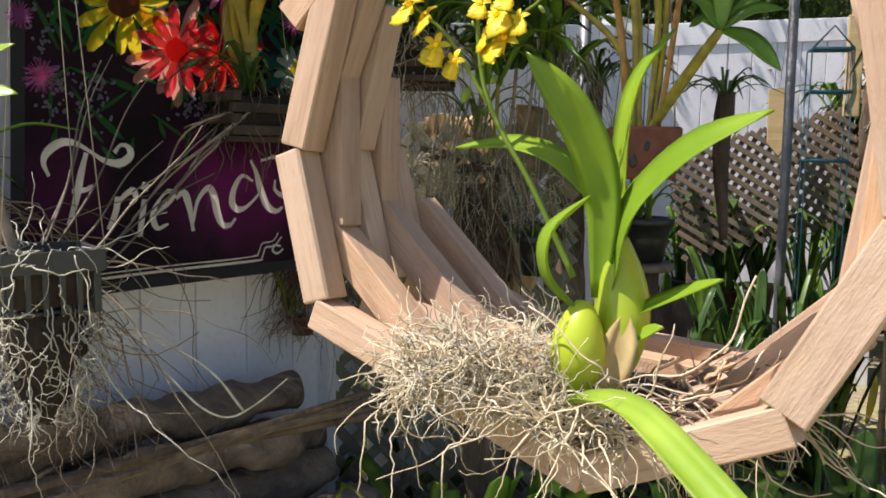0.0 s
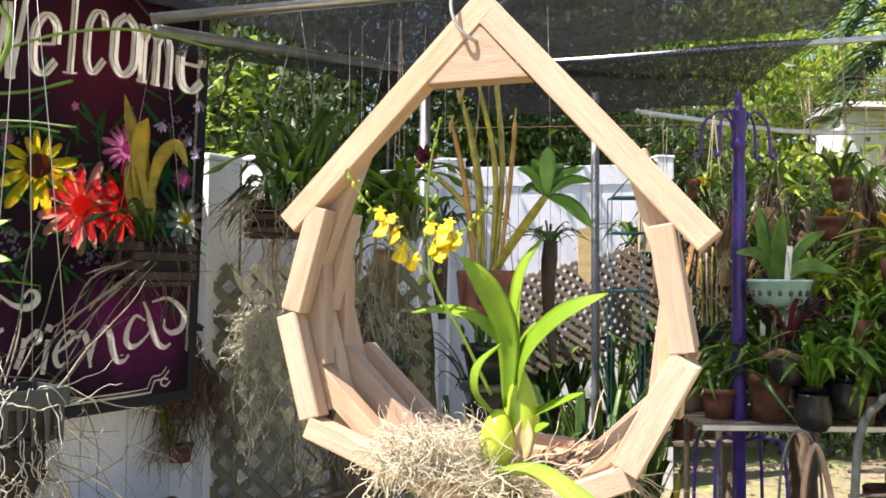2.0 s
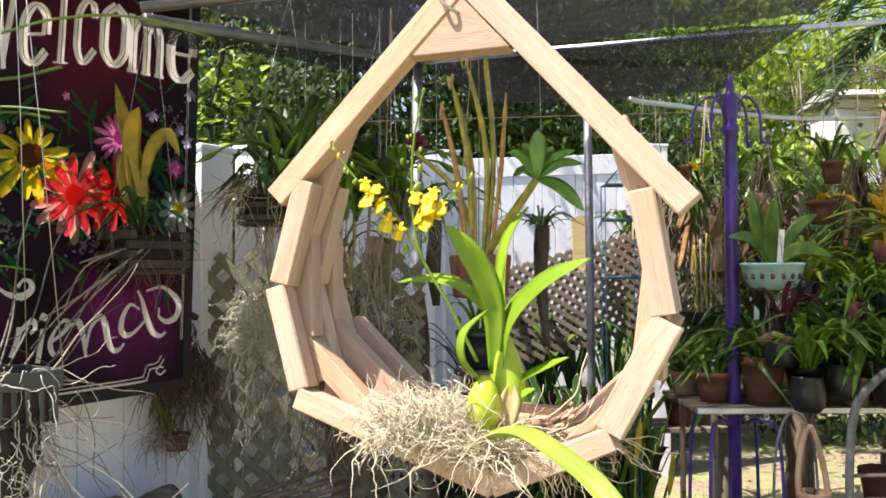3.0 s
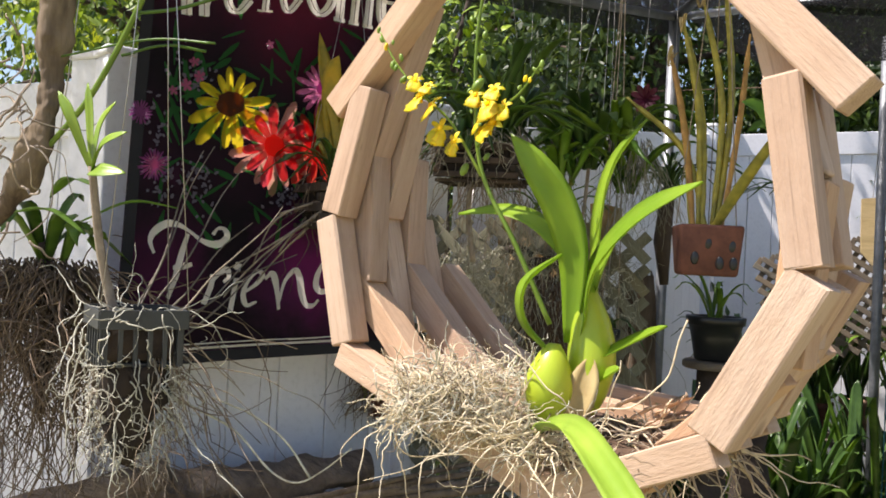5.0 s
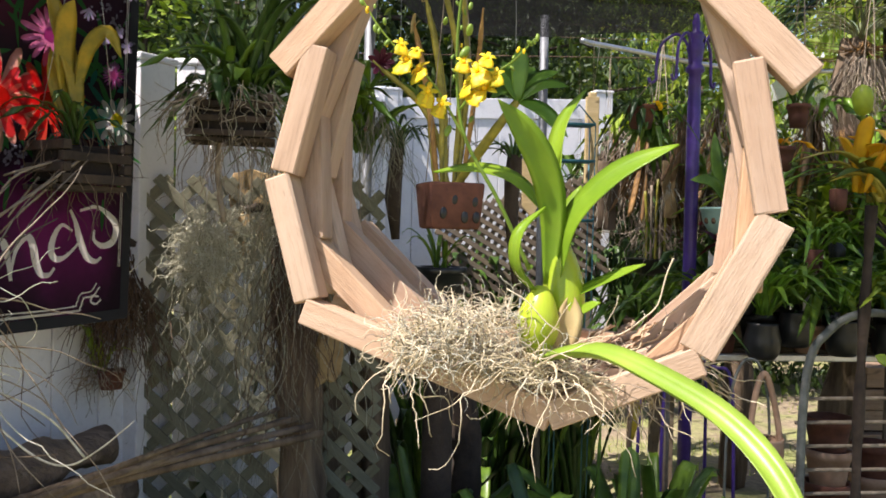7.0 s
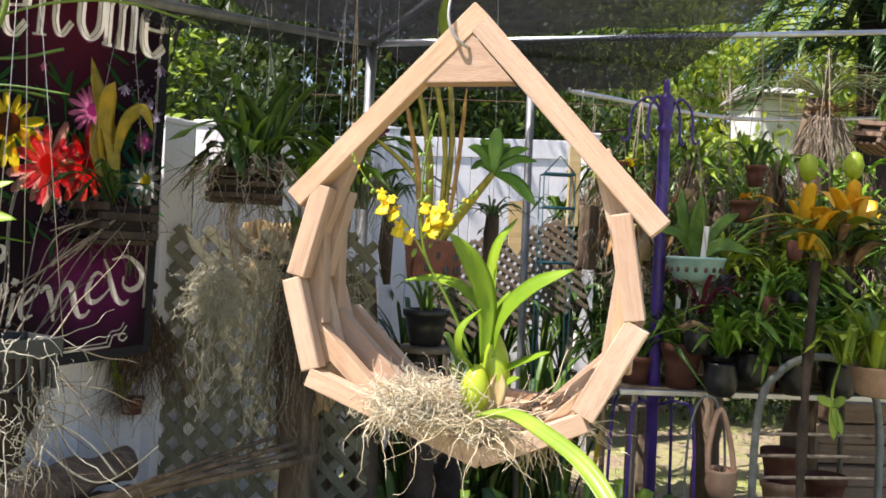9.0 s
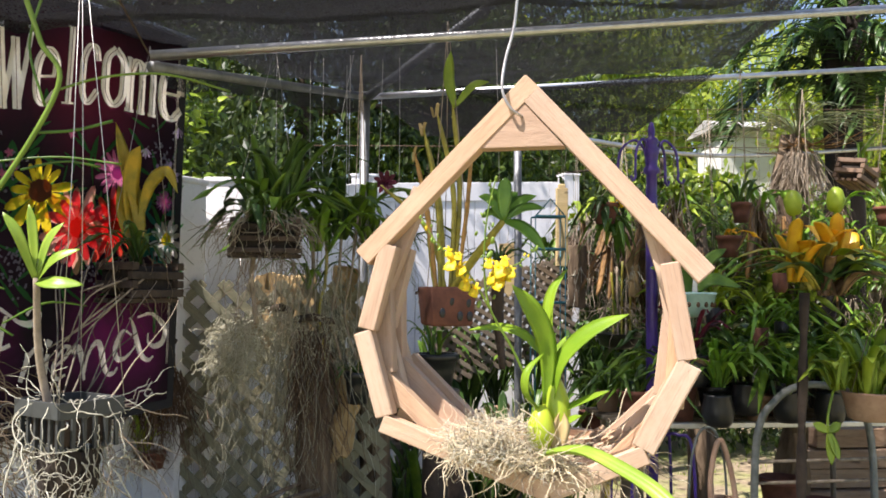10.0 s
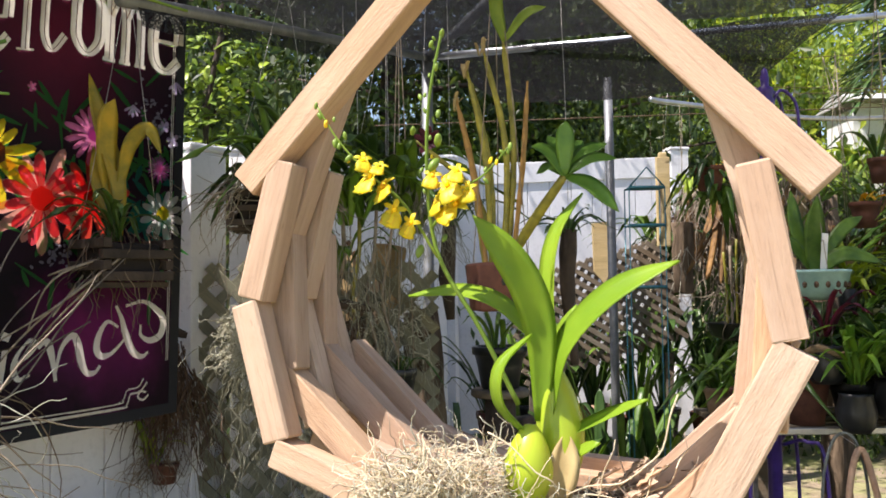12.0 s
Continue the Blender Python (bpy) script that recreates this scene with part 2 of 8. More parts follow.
M_CANE = leafy("yellowed_cane", (0.50, 0.42, 0.06), (0.20, 0.19, 0.035), 0.1, 0.45, 25)
M_DRYCANE = plain("dry_cane", (0.52, 0.30, 0.08), (0.26, 0.14, 0.05), 25, 0.8, 0, 0.5, 90)
M_BROM = leafy("orange_bromeliad_leaf", (0.88, 0.66, 0.04), (0.62, 0.34, 0.02), 0.4, 0.38, 10)
M_AUTUMN = leafy("yellowing_leaf", (0.62, 0.42, 0.03), (0.30, 0.26, 0.03), 0.3, 0.4, 22)
M_GREYLEAF = leafy("silver_leaf", (0.26, 0.30, 0.19), (0.13, 0.16, 0.09), 0.2, 0.6)
# far foliage in three tones: shade and sunlight are put into the leaf colour
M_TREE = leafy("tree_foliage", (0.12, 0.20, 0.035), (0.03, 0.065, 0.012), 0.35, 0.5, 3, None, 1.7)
M_TREESHADE = leafy("shade_tone_foliage", (0.07, 0.12, 0.025), (0.018, 0.036, 0.008), 0.3, 0.5, 3, None, 1.7)
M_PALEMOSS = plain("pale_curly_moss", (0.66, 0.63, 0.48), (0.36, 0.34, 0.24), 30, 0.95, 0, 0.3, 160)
M_TREESUN = leafy("sunlit_tone_foliage", (0.36, 0.46, 0.10), (0.18, 0.28, 0.05), 0.45, 0.5, 3, None, 1.6)
M_MAROON = leafy("maroon_flower", (0.20, 0.02, 0.06), (0.09, 0.01, 0.03), 0.2, 0.5)


# ---- shape helpers ----
BASE = {}


def thing(name, base, label, category, group="", turn=0.0):
    """An empty at the base of a thing; its parts hang under it."""
    ob = new(name)
    ob.empty_display_size = 0.05
    m = Matrix.Translation(base) @ Matrix.Rotation(radians(turn), 4, "Z")
    ob.matrix_world = m
    BASE[ob.name] = m.inverted()
    return tagged(ob, label, category, group)


def part(name, bm, material, parent=None, label="", smooth=True, kind="", local=False):
    """One mesh object from a bmesh that was drawn in world metres (or in the parent's own, if local)."""
    root = parent
    while root is not None and root.parent is not None:
        root = root.parent
    if root is not None and not local:
        bmesh.ops.transform(bm, matrix=BASE[root.name], verts=bm.verts)
    me = bpy.data.meshes.new(name)
    bm.normal_update()
    bm.to_mesh(me)
    bm.free()
    for p in me.polygons:
        p.use_smooth = smooth
    me.materials.append(material)
    ob = new(name, me)
    if parent is not None:
        ob.parent = parent
    return tagged(ob, label, kind=kind)


def solo(name, bm, material, label, category, group="", kind="", smooth=True):
    ob = part(name, bm, material, None, "", smooth)
    return tagged(ob, label, category, group, kind)


def spline(points, steps=6):
    """Catmull-Rom through the points."""
    p = [Vector(q) for q in points]
    p = [p[0] * 2 - p[1], *p, p[-1] * 2 - p[-2]]
    out = []
    for a, b, c, d in zip(p, p[1:], p[2:], p[3:]):
        for k in range(steps):
            t = k / steps
            out.append(0.5 * (2 * b + (c - a) * t + (2 * a - 5 * b + 4 * c - d) * t * t + (3 * b - a - 3 * c + d) * t ** 3))
    out.append(p[-2])
    return out


def tube(bm, points, radius, sides=6, cap=True):
    """A round bar along the points; radius is one number or one per point."""
    pts = [Vector(q) for q in points]
    rads = radius if isinstance(radius, (list, tuple)) else [radius] * len(pts)
    prev, rings = None, []
    for i, p in enumerate(pts):
        ahead = (pts[min(i + 1, len(pts) - 1)] - pts[max(i - 1, 0)])
        ahead = ahead.normalized() if ahead.length > 1e-9 else Vector((0, 0, 1))
        if prev is None:
            side = ahead.orthogonal().normalized()
        else:
            side = prev - ahead * prev.dot(ahead)
            side = side.normalized() if side.length > 1e-6 else ahead.orthogonal().normalized()
        prev = side
        other = ahead.cross(side)
        rings.append([bm.verts.new(p + (side * math.cos(a) + other * math.sin(a)) * rads[i])
                      for a in (2 * math.pi * k / sides for k in range(sides))])
    for r, q in zip(rings, rings[1:]):
        for k in range(sides):
            bm.faces.new((r[k], r[(k + 1) % sides], q[(k + 1) % sides], q[k]))
    if cap:
        bm.faces.new(rings[0][::-1])
        bm.faces.new(rings[-1])
    return bm


def strap(bm, points, width, fold=0.25, up=(0, 0, 1), thick=0.0012, profile=None, steps=5, wave=0.0):
    """A leaf: a blade along the points, keeled by fold, pointed at the tip, with a real thickness."""
    pts = spline(points, steps)
    n, rows = len(pts), []
    up = Vector(up).normalized()
    for i, p in enumerate(pts):
        t = i / (n - 1)
        w = width * (profile(t) if profile else (0.35 + 0.65 * math.sin(min(1.0, t * 2.2) * math.pi / 2)) * max(0.02, 1 - max(0, (t - 0.55) / 0.45) ** 2.2))
        ahead = (pts[min(i + 1, n - 1)] - pts[max(i - 1, 0)]).normalized()
        side = ahead.cross(up)
        side = side.normalized() if side.length > 0.05 else ahead.cross(Vector((0.3, 1, 0.1))).normalized()
        face = side.cross(ahead).normalized()
        rim = face * (fold * w * 0.5 + wave * w * math.sin(t * 19))
        top = [p - side * w / 2 + rim, p - side * w * 0.27 + rim * 0.35, p, p + side * w * 0.27 + rim * 0.35, p + side * w / 2 + rim]
        low = [p + side * w * 0.27 + rim * 0.35 - face * thick, p - face * thick * 1.6, p - side * w * 0.27 + rim * 0.35 - face * thick]
        rows.append([bm.verts.new(q) for q in top + low])
    for r, q in zip(rows, rows[1:]):
        for k in range(8):
            bm.faces.new((r[k], r[(k + 1) % 8], q[(k + 1) % 8], q[k]))
    bm.faces.new(rows[0][::-1])
    bm.faces.new(rows[-1])
    return bm


def ball(bm, centre, radii, turn=None, seg=12, rings=8):
    m = Matrix.Translation(centre) @ (turn.to_4x4() if turn else Matrix.Identity(4)) @ Matrix.Diagonal((*radii, 1))
    bmesh.ops.create_uvsphere(bm, u_segments=seg, v_segments=rings, radius=1.0, matrix=m)
    return bm


def bar(bm, centre, size, turn=None, bevel=0.0):
    """A box with eased edges."""
    m = Matrix.Translation(centre) @ (turn.to_4x4() if turn else Matrix.Identity(4)) @ Matrix.Diagonal((*size, 1))
    made = bmesh.ops.create_cube(bm, size=1.0, matrix=m)
    if bevel:
        edges = list({e for v in made["verts"] for e in v.link_edges})
        bmesh.ops.bevel(bm, geom=edges, offset=bevel, segments=2, affect="EDGES", profile=0.5)
    return bm


def turned(bm, centre, profile, sides=28, axis=(0, 0, 1)):
    """A vessel or post turned from (radius, height) pairs."""
    q = Vector((0, 0, 1)).rotation_difference(Vector(axis))
    rings = []
    for r, h in profile:
        rings.append([bm.verts.new(Vector(centre) + q @ Vector((r * math.cos(a), r * math.sin(a), h)))
                      for a in (2 * math.pi * k / sides for k in range(sides))])
    for a, b in zip(rings, rings[1:]):
        for k in range(sides):
            bm.faces.new((a[k], a[(k + 1) % sides], b[(k + 1) % sides], b[k]))
    bm.faces.new(rings[0][::-1])
    bm.faces.new(rings[-1])
    return bm


def curly(bm, start, heading, length, radius, rng, curl=0.6, sag=0.0, sides=4, n=8, taper=0.4, kinked=False):
    """A wandering root or tendril."""
    p, d = Vector(start), Vector(heading).normalized()
    pts = [p.copy()]
    for _ in range(n):
        d = (d + Vector((rng.uniform(-1, 1), rng.uniform(-1, 1), rng.uniform(-1, 1) - sag)) * curl).normalized()
        p = p + d * length / n
        pts.append(p.copy())
    if not kinked:
        pts = spline(pts, 2)
    tube(bm, pts, [radius * (1 - (1 - taper) * i / (len(pts) - 1)) for i in range(len(pts))], sides)
    return pts[-1]


def frame_from(x_axis, z_hint):
    x = Vector(x_axis).normalized()
    y = Vector(z_hint).cross(x).normalized()
    z = x.cross(y)
    return Matrix((x, y, z)).transposed()


def stick(name, a, b, wide, deep, material, parent, z_hint=(0, 0, 1), label="", bevel=0.0015, rng=None):
    """A sawn piece from a to b, in the parent's own space; its grain runs along it."""
    a, b = Vector(a), Vector(b)
    bm = bmesh.new()
    bar(bm, (0, 0, 0), ((b - a).length, wide, deep), None, bevel)
    if rng:
        for v in bm.verts:
            v.co += Vector((rng.uniform(-1, 1), rng.uniform(-1, 1), rng.uniform(-1, 1))) * 0.0005
    ob = part(name, bm, material, parent, label, False, local=True)
    ob.matrix_basis = Matrix.Translation((a + b) / 2) @ frame_from(b - a, z_hint).to_4x4()
    return ob


# ---- ground, fences, shade frame ----
def ground_sheet():
    m, nt, b, _ = shader("garden_soil_and_turf")
    v = coords(nt, (1, 1, 1), False)
    turf = ramp(nt, noise_at(nt, v, 30.0), [(0.3, (0.17, 0.20, 0.055)), (0.7, (0.36, 0.38, 0.13))])
    soil = ramp(nt, noise_at(nt, v, 24.0), [(0.3, (0.16, 0.115, 0.075)), (0.7, (0.38, 0.31, 0.20))])
    col = blend(nt, turf, soil, ramp(nt, noise_at(nt, v, 1.6, 4.0), [(0.36, (0, 0, 0)), (0.56, (1, 1, 1))]))
    nt.links.new(col, b.inputs["Base Color"])
    b.inputs["Roughness"].default_value = 0.95
    relief(nt, b, noise_at(nt, v, 60.0), 0.8, 0.01)
    bm = bmesh.new()
    n, half = 60, 60.0
    grid = [[None] * (n + 1) for _ in range(n + 1)]
    for i in range(n + 1):
        for j in range(n + 1):
            x = half * math.copysign(abs(2 * i / n - 1) ** 2.2, 2 * i / n - 1)
            y = 3 + half * math.copysign(abs(2 * j / n - 1) ** 2.2, 2 * j / n - 1)
            grid[i][j] = bm.verts.new((x, y, noise.noise(Vector((x, y, 0)) * 0.9) * 0.025))
    for i in range(n):
        for j in range(n):
            bm.faces.new((grid[i][j], grid[i + 1][j], grid[i + 1][j + 1], grid[i][j + 1]))
    ob = part("ground", bm, m)
    tagged(ob, "patchy turf and bare sandy soil in dappled light", "ground", kind="structure")


ground_sheet()


def vinyl_panel(name, a, b, z0a, z0b, top_a, top_b, boards, label):
    """A fence run from a to b: posts, rails and tongue-and-groove boards."""
    a, b = Vector((*a, 0)), Vector((*b, 0))
    run = b - a
    d = run.normalized()
    ang = math.atan2(d.y, d.x)
    root = thing(name, a, label, "fence")
    tagged(root, kind="structure")
    turn = Matrix.Rotation(ang, 3, "Z")
    for i in range(boards):
        t = (i + 0.5) / boards
        z0, z1 = z0a + (z0b - z0a) * t, top_a + (top_b - top_a) * t
        bm = bmesh.new()
        bar(bm, a + run * t + Vector((0, 0, (z0 + z1) / 2)), (run.length / boards - 0.004, 0.022, z1 - z0 - 0.06), turn, 0.003)
        part("board", bm, M_VINYL, root, smooth=False)
    for z_off, h in ((-0.07, 0.14), (-(top_a - z0a) + 0.12, 0.14)):
        bm = bmesh.new()
        pa, pb = a + Vector((0, 0, top_a + z_off)), b + Vector((0, 0, top_b + z_off))
        bar(bm, (pa + pb) / 2, ((pb - pa).length, 0.045, h), frame_from(pb - pa, (0, 0, 1)), 0.004)
        part("rail", bm, M_VINYL, root, smooth=False)
    for p, top in ((a, top_a), (b, top_b)):
        bm = bmesh.new()
        bar(bm, p + Vector((0, 0, top / 2 + 0.02)), (0.127, 0.127, top + 0.04), turn, 0.004)
        bar(bm, p + Vector((0, 0, top + 0.05)), (0.142, 0.142, 0.02), turn, 0.006)
        part("post", bm, M_VINYL, root, smooth=False)
    return root


vinyl_panel("fence_west", (-1.15, 1.73), (-0.665, 2.46), 0.06, 0.06, 1.80, 1.80, 6, "white vinyl privacy fence panel behind the banner")
vinyl_panel("fence_south_west", (-3.4, 1.98), (-1.222, 1.76), 0.06, 0.06, 1.80, 1.80, 15, "white vinyl privacy fence panel beyond the driftwood")
vinyl_panel("fence_side", (-0.52, 2.62), (0.02, 5.7), 0.06, 0.06, 1.82, 2.24, 18, "white vinyl privacy fence panel behind hanging orchids")
vinyl_panel("fence_far", (0.12, 5.85), (1.62, 6.09), 0.06, 0.06, 2.26, 2.33, 10, "white vinyl privacy fence at the back of the garden")


def pipe(a, b, r, label, name="pipe"):
    bm = bmesh.new()
    tube(bm, [Vector(a), Vector(b)], r, 14)
    # front and back pipes keep the bright tone, the others take the darker one
    return solo(name, bm, M_STEEL if name in ("front_pipe", "back_pipe") else M_DULLPIPE, label, "pipe", "shade frame pipes")


# added out of view: two pipes and two posts for the log heap's shading cloth
pipe((-3.6, 2.32, 2.34), (-1.40, 2.32, 2.325), 0.0135, "unseen galvanised pipe added to carry cloth above the log heap", "edge_pipe")
pipe((-3.6, 0.2, 2.38), (-1.44, 0.33, 2.35), 0.0135, "unseen galvanised pipe added to carry cloth above the log heap", "edge_pipe")
pipe((-2.9, 2.30, 0.0), (-2.9, 2.30, 2.33), 0.02, "unseen galvanised post added to carry cloth beside the log heap", "edge_post")
pipe((-2.9, 0.24, 0.0), (-2.9, 0.24, 2.37), 0.02, "unseen galvanised post added to carry cloth beside the log heap", "edge_post")
P1A, P1B = Vector((-0.62, 1.76, 2.085)), Vector((2.3, 2.15, 2.505))
JOINT = Vector((-0.027, 3.48, 2.374))
P2B = Vector((3.4, 4.32, 2.86))
pipe(P1A, P1B, 0.0135, "bright galvanised pipe across the shade frame", "front_pipe")
pipe(P1A + Vector((0.0, 0.03, -0.02)), JOINT, 0.016, "galvanised pipe along the side of the shade frame", "side_pipe")
pipe(JOINT, P2B, 0.015, "galvanised pipe along the back of the shade frame", "back_pipe")
pipe(JOINT + Vector((0, 0, -0.01)), (0.52, 2.72, 2.66), 0.02, "galvanised brace rising from the frame corner", "brace_pipe")
pipe((-0.04, 3.5, 0.0), JOINT + Vector((0, 0, 0.02)), 0.022, "galvanised corner post of the shade frame", "corner_post")
pipe((0.80, 4.0, 0.0), (0.786, 4.0, 2.40), 0.02, "galvanised post in front of the far fence", "frame_post")
bm = bmesh.new()
tube(bm, spline([(1.18, 4.9, 2.49), (1.372, 5.0, 2.482), (2.51, 5.5, 2.47), (3.88, 5.8, 2.60), (4.6, 5.9, 2.70)], 5), 0.015, 12)
solo("low_pipe", bm, M_STEEL, "pale pipe sagging across the garden", "pipe", "shade frame pipes")
pipe((-0.62, 0.610, 2.185), (1.9, 0.930, 2.437), 0.0135, "galvanised pipe that carries the planter's hook", "hanger_pipe")


def cloth(name, corners, nu, nv, sag, label, seed):
    p00, p10, p01, p11 = (Vector(c) for c in corners)
    bm = bmesh.new()
    g = []
    for i in range(nu + 1):
        row = []
        for j in range(nv + 1):
            u, v = i / nu, j / nv
            p = (p00 * (1 - u) + p10 * u) * (1 - v) + (p01 * (1 - u) + p11 * u) * v
            w = math.sin(u * math.pi) * math.sin(v * math.pi)
            p = p + Vector((0, 0, -sag * w + 0.035 * noise.noise(p * 2.3 + Vector((seed, 0, 0))) + 0.016 * abs(noise.noise(Vector((p.x * 7, p.y * 2.5, seed)))) + 0.006 * noise.noise(p * 16)))
            row.append(bm.verts.new(p))
        g.append(row)
    for i in range(nu):
        for j in range(nv):
            bm.faces.new((g[i][j], g[i + 1][j], g[i + 1][j + 1], g[i][j + 1]))
    return solo(name, bm, M_NET, label, "shade cloth", "shade cloth sheets")


cloth("shade_cloth", [(-0.9, 1.62, 2.14), (1.25, 1.93, 2.40), (-0.06, 3.5, 2.40), (1.76, 3.66, 2.62)], 90, 70, 0.05,
      "black woven shade cloth stretched over the pipes", 0)
cloth("shade_cloth", [(-1.75, 1.02, 2.10), (1.7, 1.36, 2.56), (-1.05, 1.66, 2.09), (1.7, 2.03, 2.45)], 60, 20, 0.04,
      "black woven shade cloth reaching forward of the front pipe", 21)
cloth("shade_cloth", [JOINT + Vector((0.02, 0.03, 0.0)), (1.74, 3.7, 2.60), (0.30, 3.9, 2.26), (1.42, 4.0, 2.34)], 30, 14, 0.02,
      "black woven shade cloth hanging behind the back pipe", 5)
# this sheet is out of view, added only to darken the log heap and fence
cloth("shade_cloth", [(-3.6, 0.2, 2.40), (-1.46, 0.35, 2.36), (-3.5, 2.5, 2.36), (-1.42, 2.3, 2.33)], 20, 20, 0.08,
      "unseen black woven cloth added to shade the log heap", 3)
cloth("shade_cloth", [P1A + Vector((0.02, 0.06, 0)), JOINT + Vector((-0.02, 0, 0.0)), P1A + Vector((0.03, 0.08, -0.06)), JOINT + Vector((-0.01, 0.02, -0.07))], 20, 4, 0.0,
      "black shade cloth edge hanging under the side pipe", 9)


# ---- hanging wooden planter ----
rng = random.Random(4)
HOOK = Vector((0.100, 0.676, 1.749))
SPIN = -24.8
planter = thing("hanging_planter", HOOK, "drop-shaped hanging planter of stacked sawn wood sticks", "planter", turn=SPIN)
EX = Vector((1, 0.066, 0)).normalized()
EZ = Vector((0, 0.044, 1)).normalized()
EY = EZ.cross(EX).normalized()


def ring(x, z, d):
    return EX * x + EZ * z + EY * d


def ring_stick(a, b, layer, width=0.025, deep=0.0252, name="stick", inward=None):
    """A piece whose outer edge runs from a to b in the plane of the ring."""
    a2, b2 = Vector(a), Vector(b)
    along = (b2 - a2).normalized()
    normal = Vector((-along.y, along.x))
    centre = Vector((0.01, -0.25)) if inward is None else Vector(inward)
    if normal.dot(centre - (a2 + b2) / 2) < 0:
        normal = -normal
    off = normal * width / 2
    d = layer * 0.0272 + deep / 2
    return stick(name, ring(*(a2 + off), d), ring(*(b2 + off), d), width, deep, M_CEDAR, planter, EY.cross((ring(*b2, 0) - ring(*a2, 0))).cross(Vector((ring(*b2, 0) - ring(*a2, 0)))), rng=rng)


APEX = (0.008, 0.054)
ring_stick(APEX, (-0.232, -0.190), 0, 0.027, name="roof_stick")
ring_stick((0.026, 0.036), (0.257, -0.213), 0, 0.029, name="roof_stick")
ODD = [((-0.196, -0.178), (-0.225, -0.297)), ((-0.231, -0.308), (-0.195, -0.424)), ((-0.191, -0.441), (0.043, -0.522)),
       ((0.051, -0.521), (0.176, -0.465)), ((0.239, -0.344), (0.180, -0.455)), ((0.212, -0.204), (0.234, -0.329))]
EVEN = [((-0.158, -0.090), (-0.212, -0.233)), ((-0.219, -0.240), (-0.214, -0.362)), ((-0.212, -0.370), (-0.088, -0.486)),
        ((-0.080, -0.492), (0.108, -0.503)), ((0.116, -0.498), (0.211, -0.405)), ((0.218, -0.396), (0.229, -0.270)), ((0.226, -0.262), (0.186, -0.118))]
# the layers behind the third step down on both sides, so that the back is an open cradle, and draw in a little
KEPT = [range(6), range(7), range(6), range(1, 6), range(1, 5), range(2, 5), range(2, 4), range(3, 4)]
for layer, kept in enumerate(KEPT):
    pull = 1.0 - 0.013 * layer
    slide = 0.0 if layer == 0 else rng.uniform(-0.006, 0.006)
    for k in kept:
        a, b = (ODD if layer % 2 == 0 else EVEN)[k]
        a, b = [(0.01 + (x - 0.01) * pull, -0.20 + (z + 0.20) * pull) for x, z in (a, b)]
        out_by = 0.0 if layer == 0 else rng.uniform(-0.003, 0.003)
        lean = 0.0 if layer == 0 else rng.uniform(-0.003, 0.003)
        drop = 0.0 if layer == 0 or abs(a[1] - b[1]) < 0.08 else slide + rng.uniform(-0.003, 0.003)
        wide = 0.031 if (layer == 0 and k == 4) else 0.025 + (0.0 if layer == 0 else rng.uniform(-0.002, 0.004))
        ring_stick((a[0] + out_by, a[1] + drop), (b[0] + out_by + lean, b[1] + drop), layer, wide)


def gusset():
    bm = bmesh.new()
    front = [ring(*p, 0.002) for p in ((-0.058, -0.048), (0.062, -0.048), (0.006, 0.014))]
    back = [p + EY * 0.024 for p in front]
    f, b = [bm.verts.new(p) for p in front], [bm.verts.new(p) for p in back]
    bm.faces.new(f)
    bm.faces.new(b[::-1])
    for k in range(3):
        bm.faces.new((f[k], b[k], b[(k + 1) % 3], f[(k + 1) % 3]))
    bmesh.ops.recalc_face_normals(bm, faces=bm.faces)
    bmesh.ops.bevel(bm, geom=list(bm.edges), offset=0.0012, segments=1, affect="EDGES")
    part("ridge_block", bm, M_CEDAR, planter, smooth=False, local=True)


gusset()
for x, z, d in ((-0.191, -0.262, 0.041), (-0.168, -0.245, 0.096), (-0.172, -0.392, 0.096), (0.206, -0.30, 0.096), (-0.15, -0.43, 0.041)):
    bm = bmesh.new()
    q = ring(x, z, d)
    turned(bm, q, [(0.0015, -0.002), (0.0026, -0.001), (0.0026, 0.001), (0.0012, 0.0018)], 8, Vector((-x, 0, -0.25 - z)).normalized())
    part("nail", bm, M_FIBRE, planter, local=True)

rf = random.Random(27)
for k in range(11):
    x0, z0, d0 = rf.uniform(0.07, 0.14), rf.uniform(-0.472, -0.45), rf.uniform(0.02, 0.10)
    climb = rf.uniform(0.01, 0.025)
    bm = bmesh.new()
    strap(bm, [ring(x0, z0 + 0.01, d0), ring(x0 + 0.012, z0 + climb * 0.5 + 0.008, d0 + rf.uniform(-0.006, 0.012)), ring(x0 + 0.022, z0 + climb + 0.004, d0 + rf.uniform(-0.01, 0.02))], rf.uniform(0.006, 0.014), rf.uniform(0.3, 1.0), (-0.6, -0.3, 0.7), 0.0006, None, 4, 0.12)
    part("peeled_strip", bm, M_CEDAR, planter, "pale strip of peeled wood inside the planter", local=True)

bm = bmesh.new()
wire = [(0.006, 0.034, 0.012), (0.004, 0.018, -0.002), (0.001, -0.004, -0.004), (-0.012, -0.012, 0.008), (-0.022, -0.010, 0.034), (-0.020, 0.0, 0.075),
        (-0.008, 0.01, 0.14), (0.0, 0.008, 0.28), (0.0, 0.004, 0.45), (-0.002, 0.0, 0.495), (-0.002, 0.022, 0.522), (-0.002, 0.045, 0.495), (-0.002, 0.04, 0.47)]
tube(bm, spline([HOOK + Matrix.Rotation(radians(SPIN), 3, "Z") @ Vector(p) for p in wire], 8), 0.0021, 8)
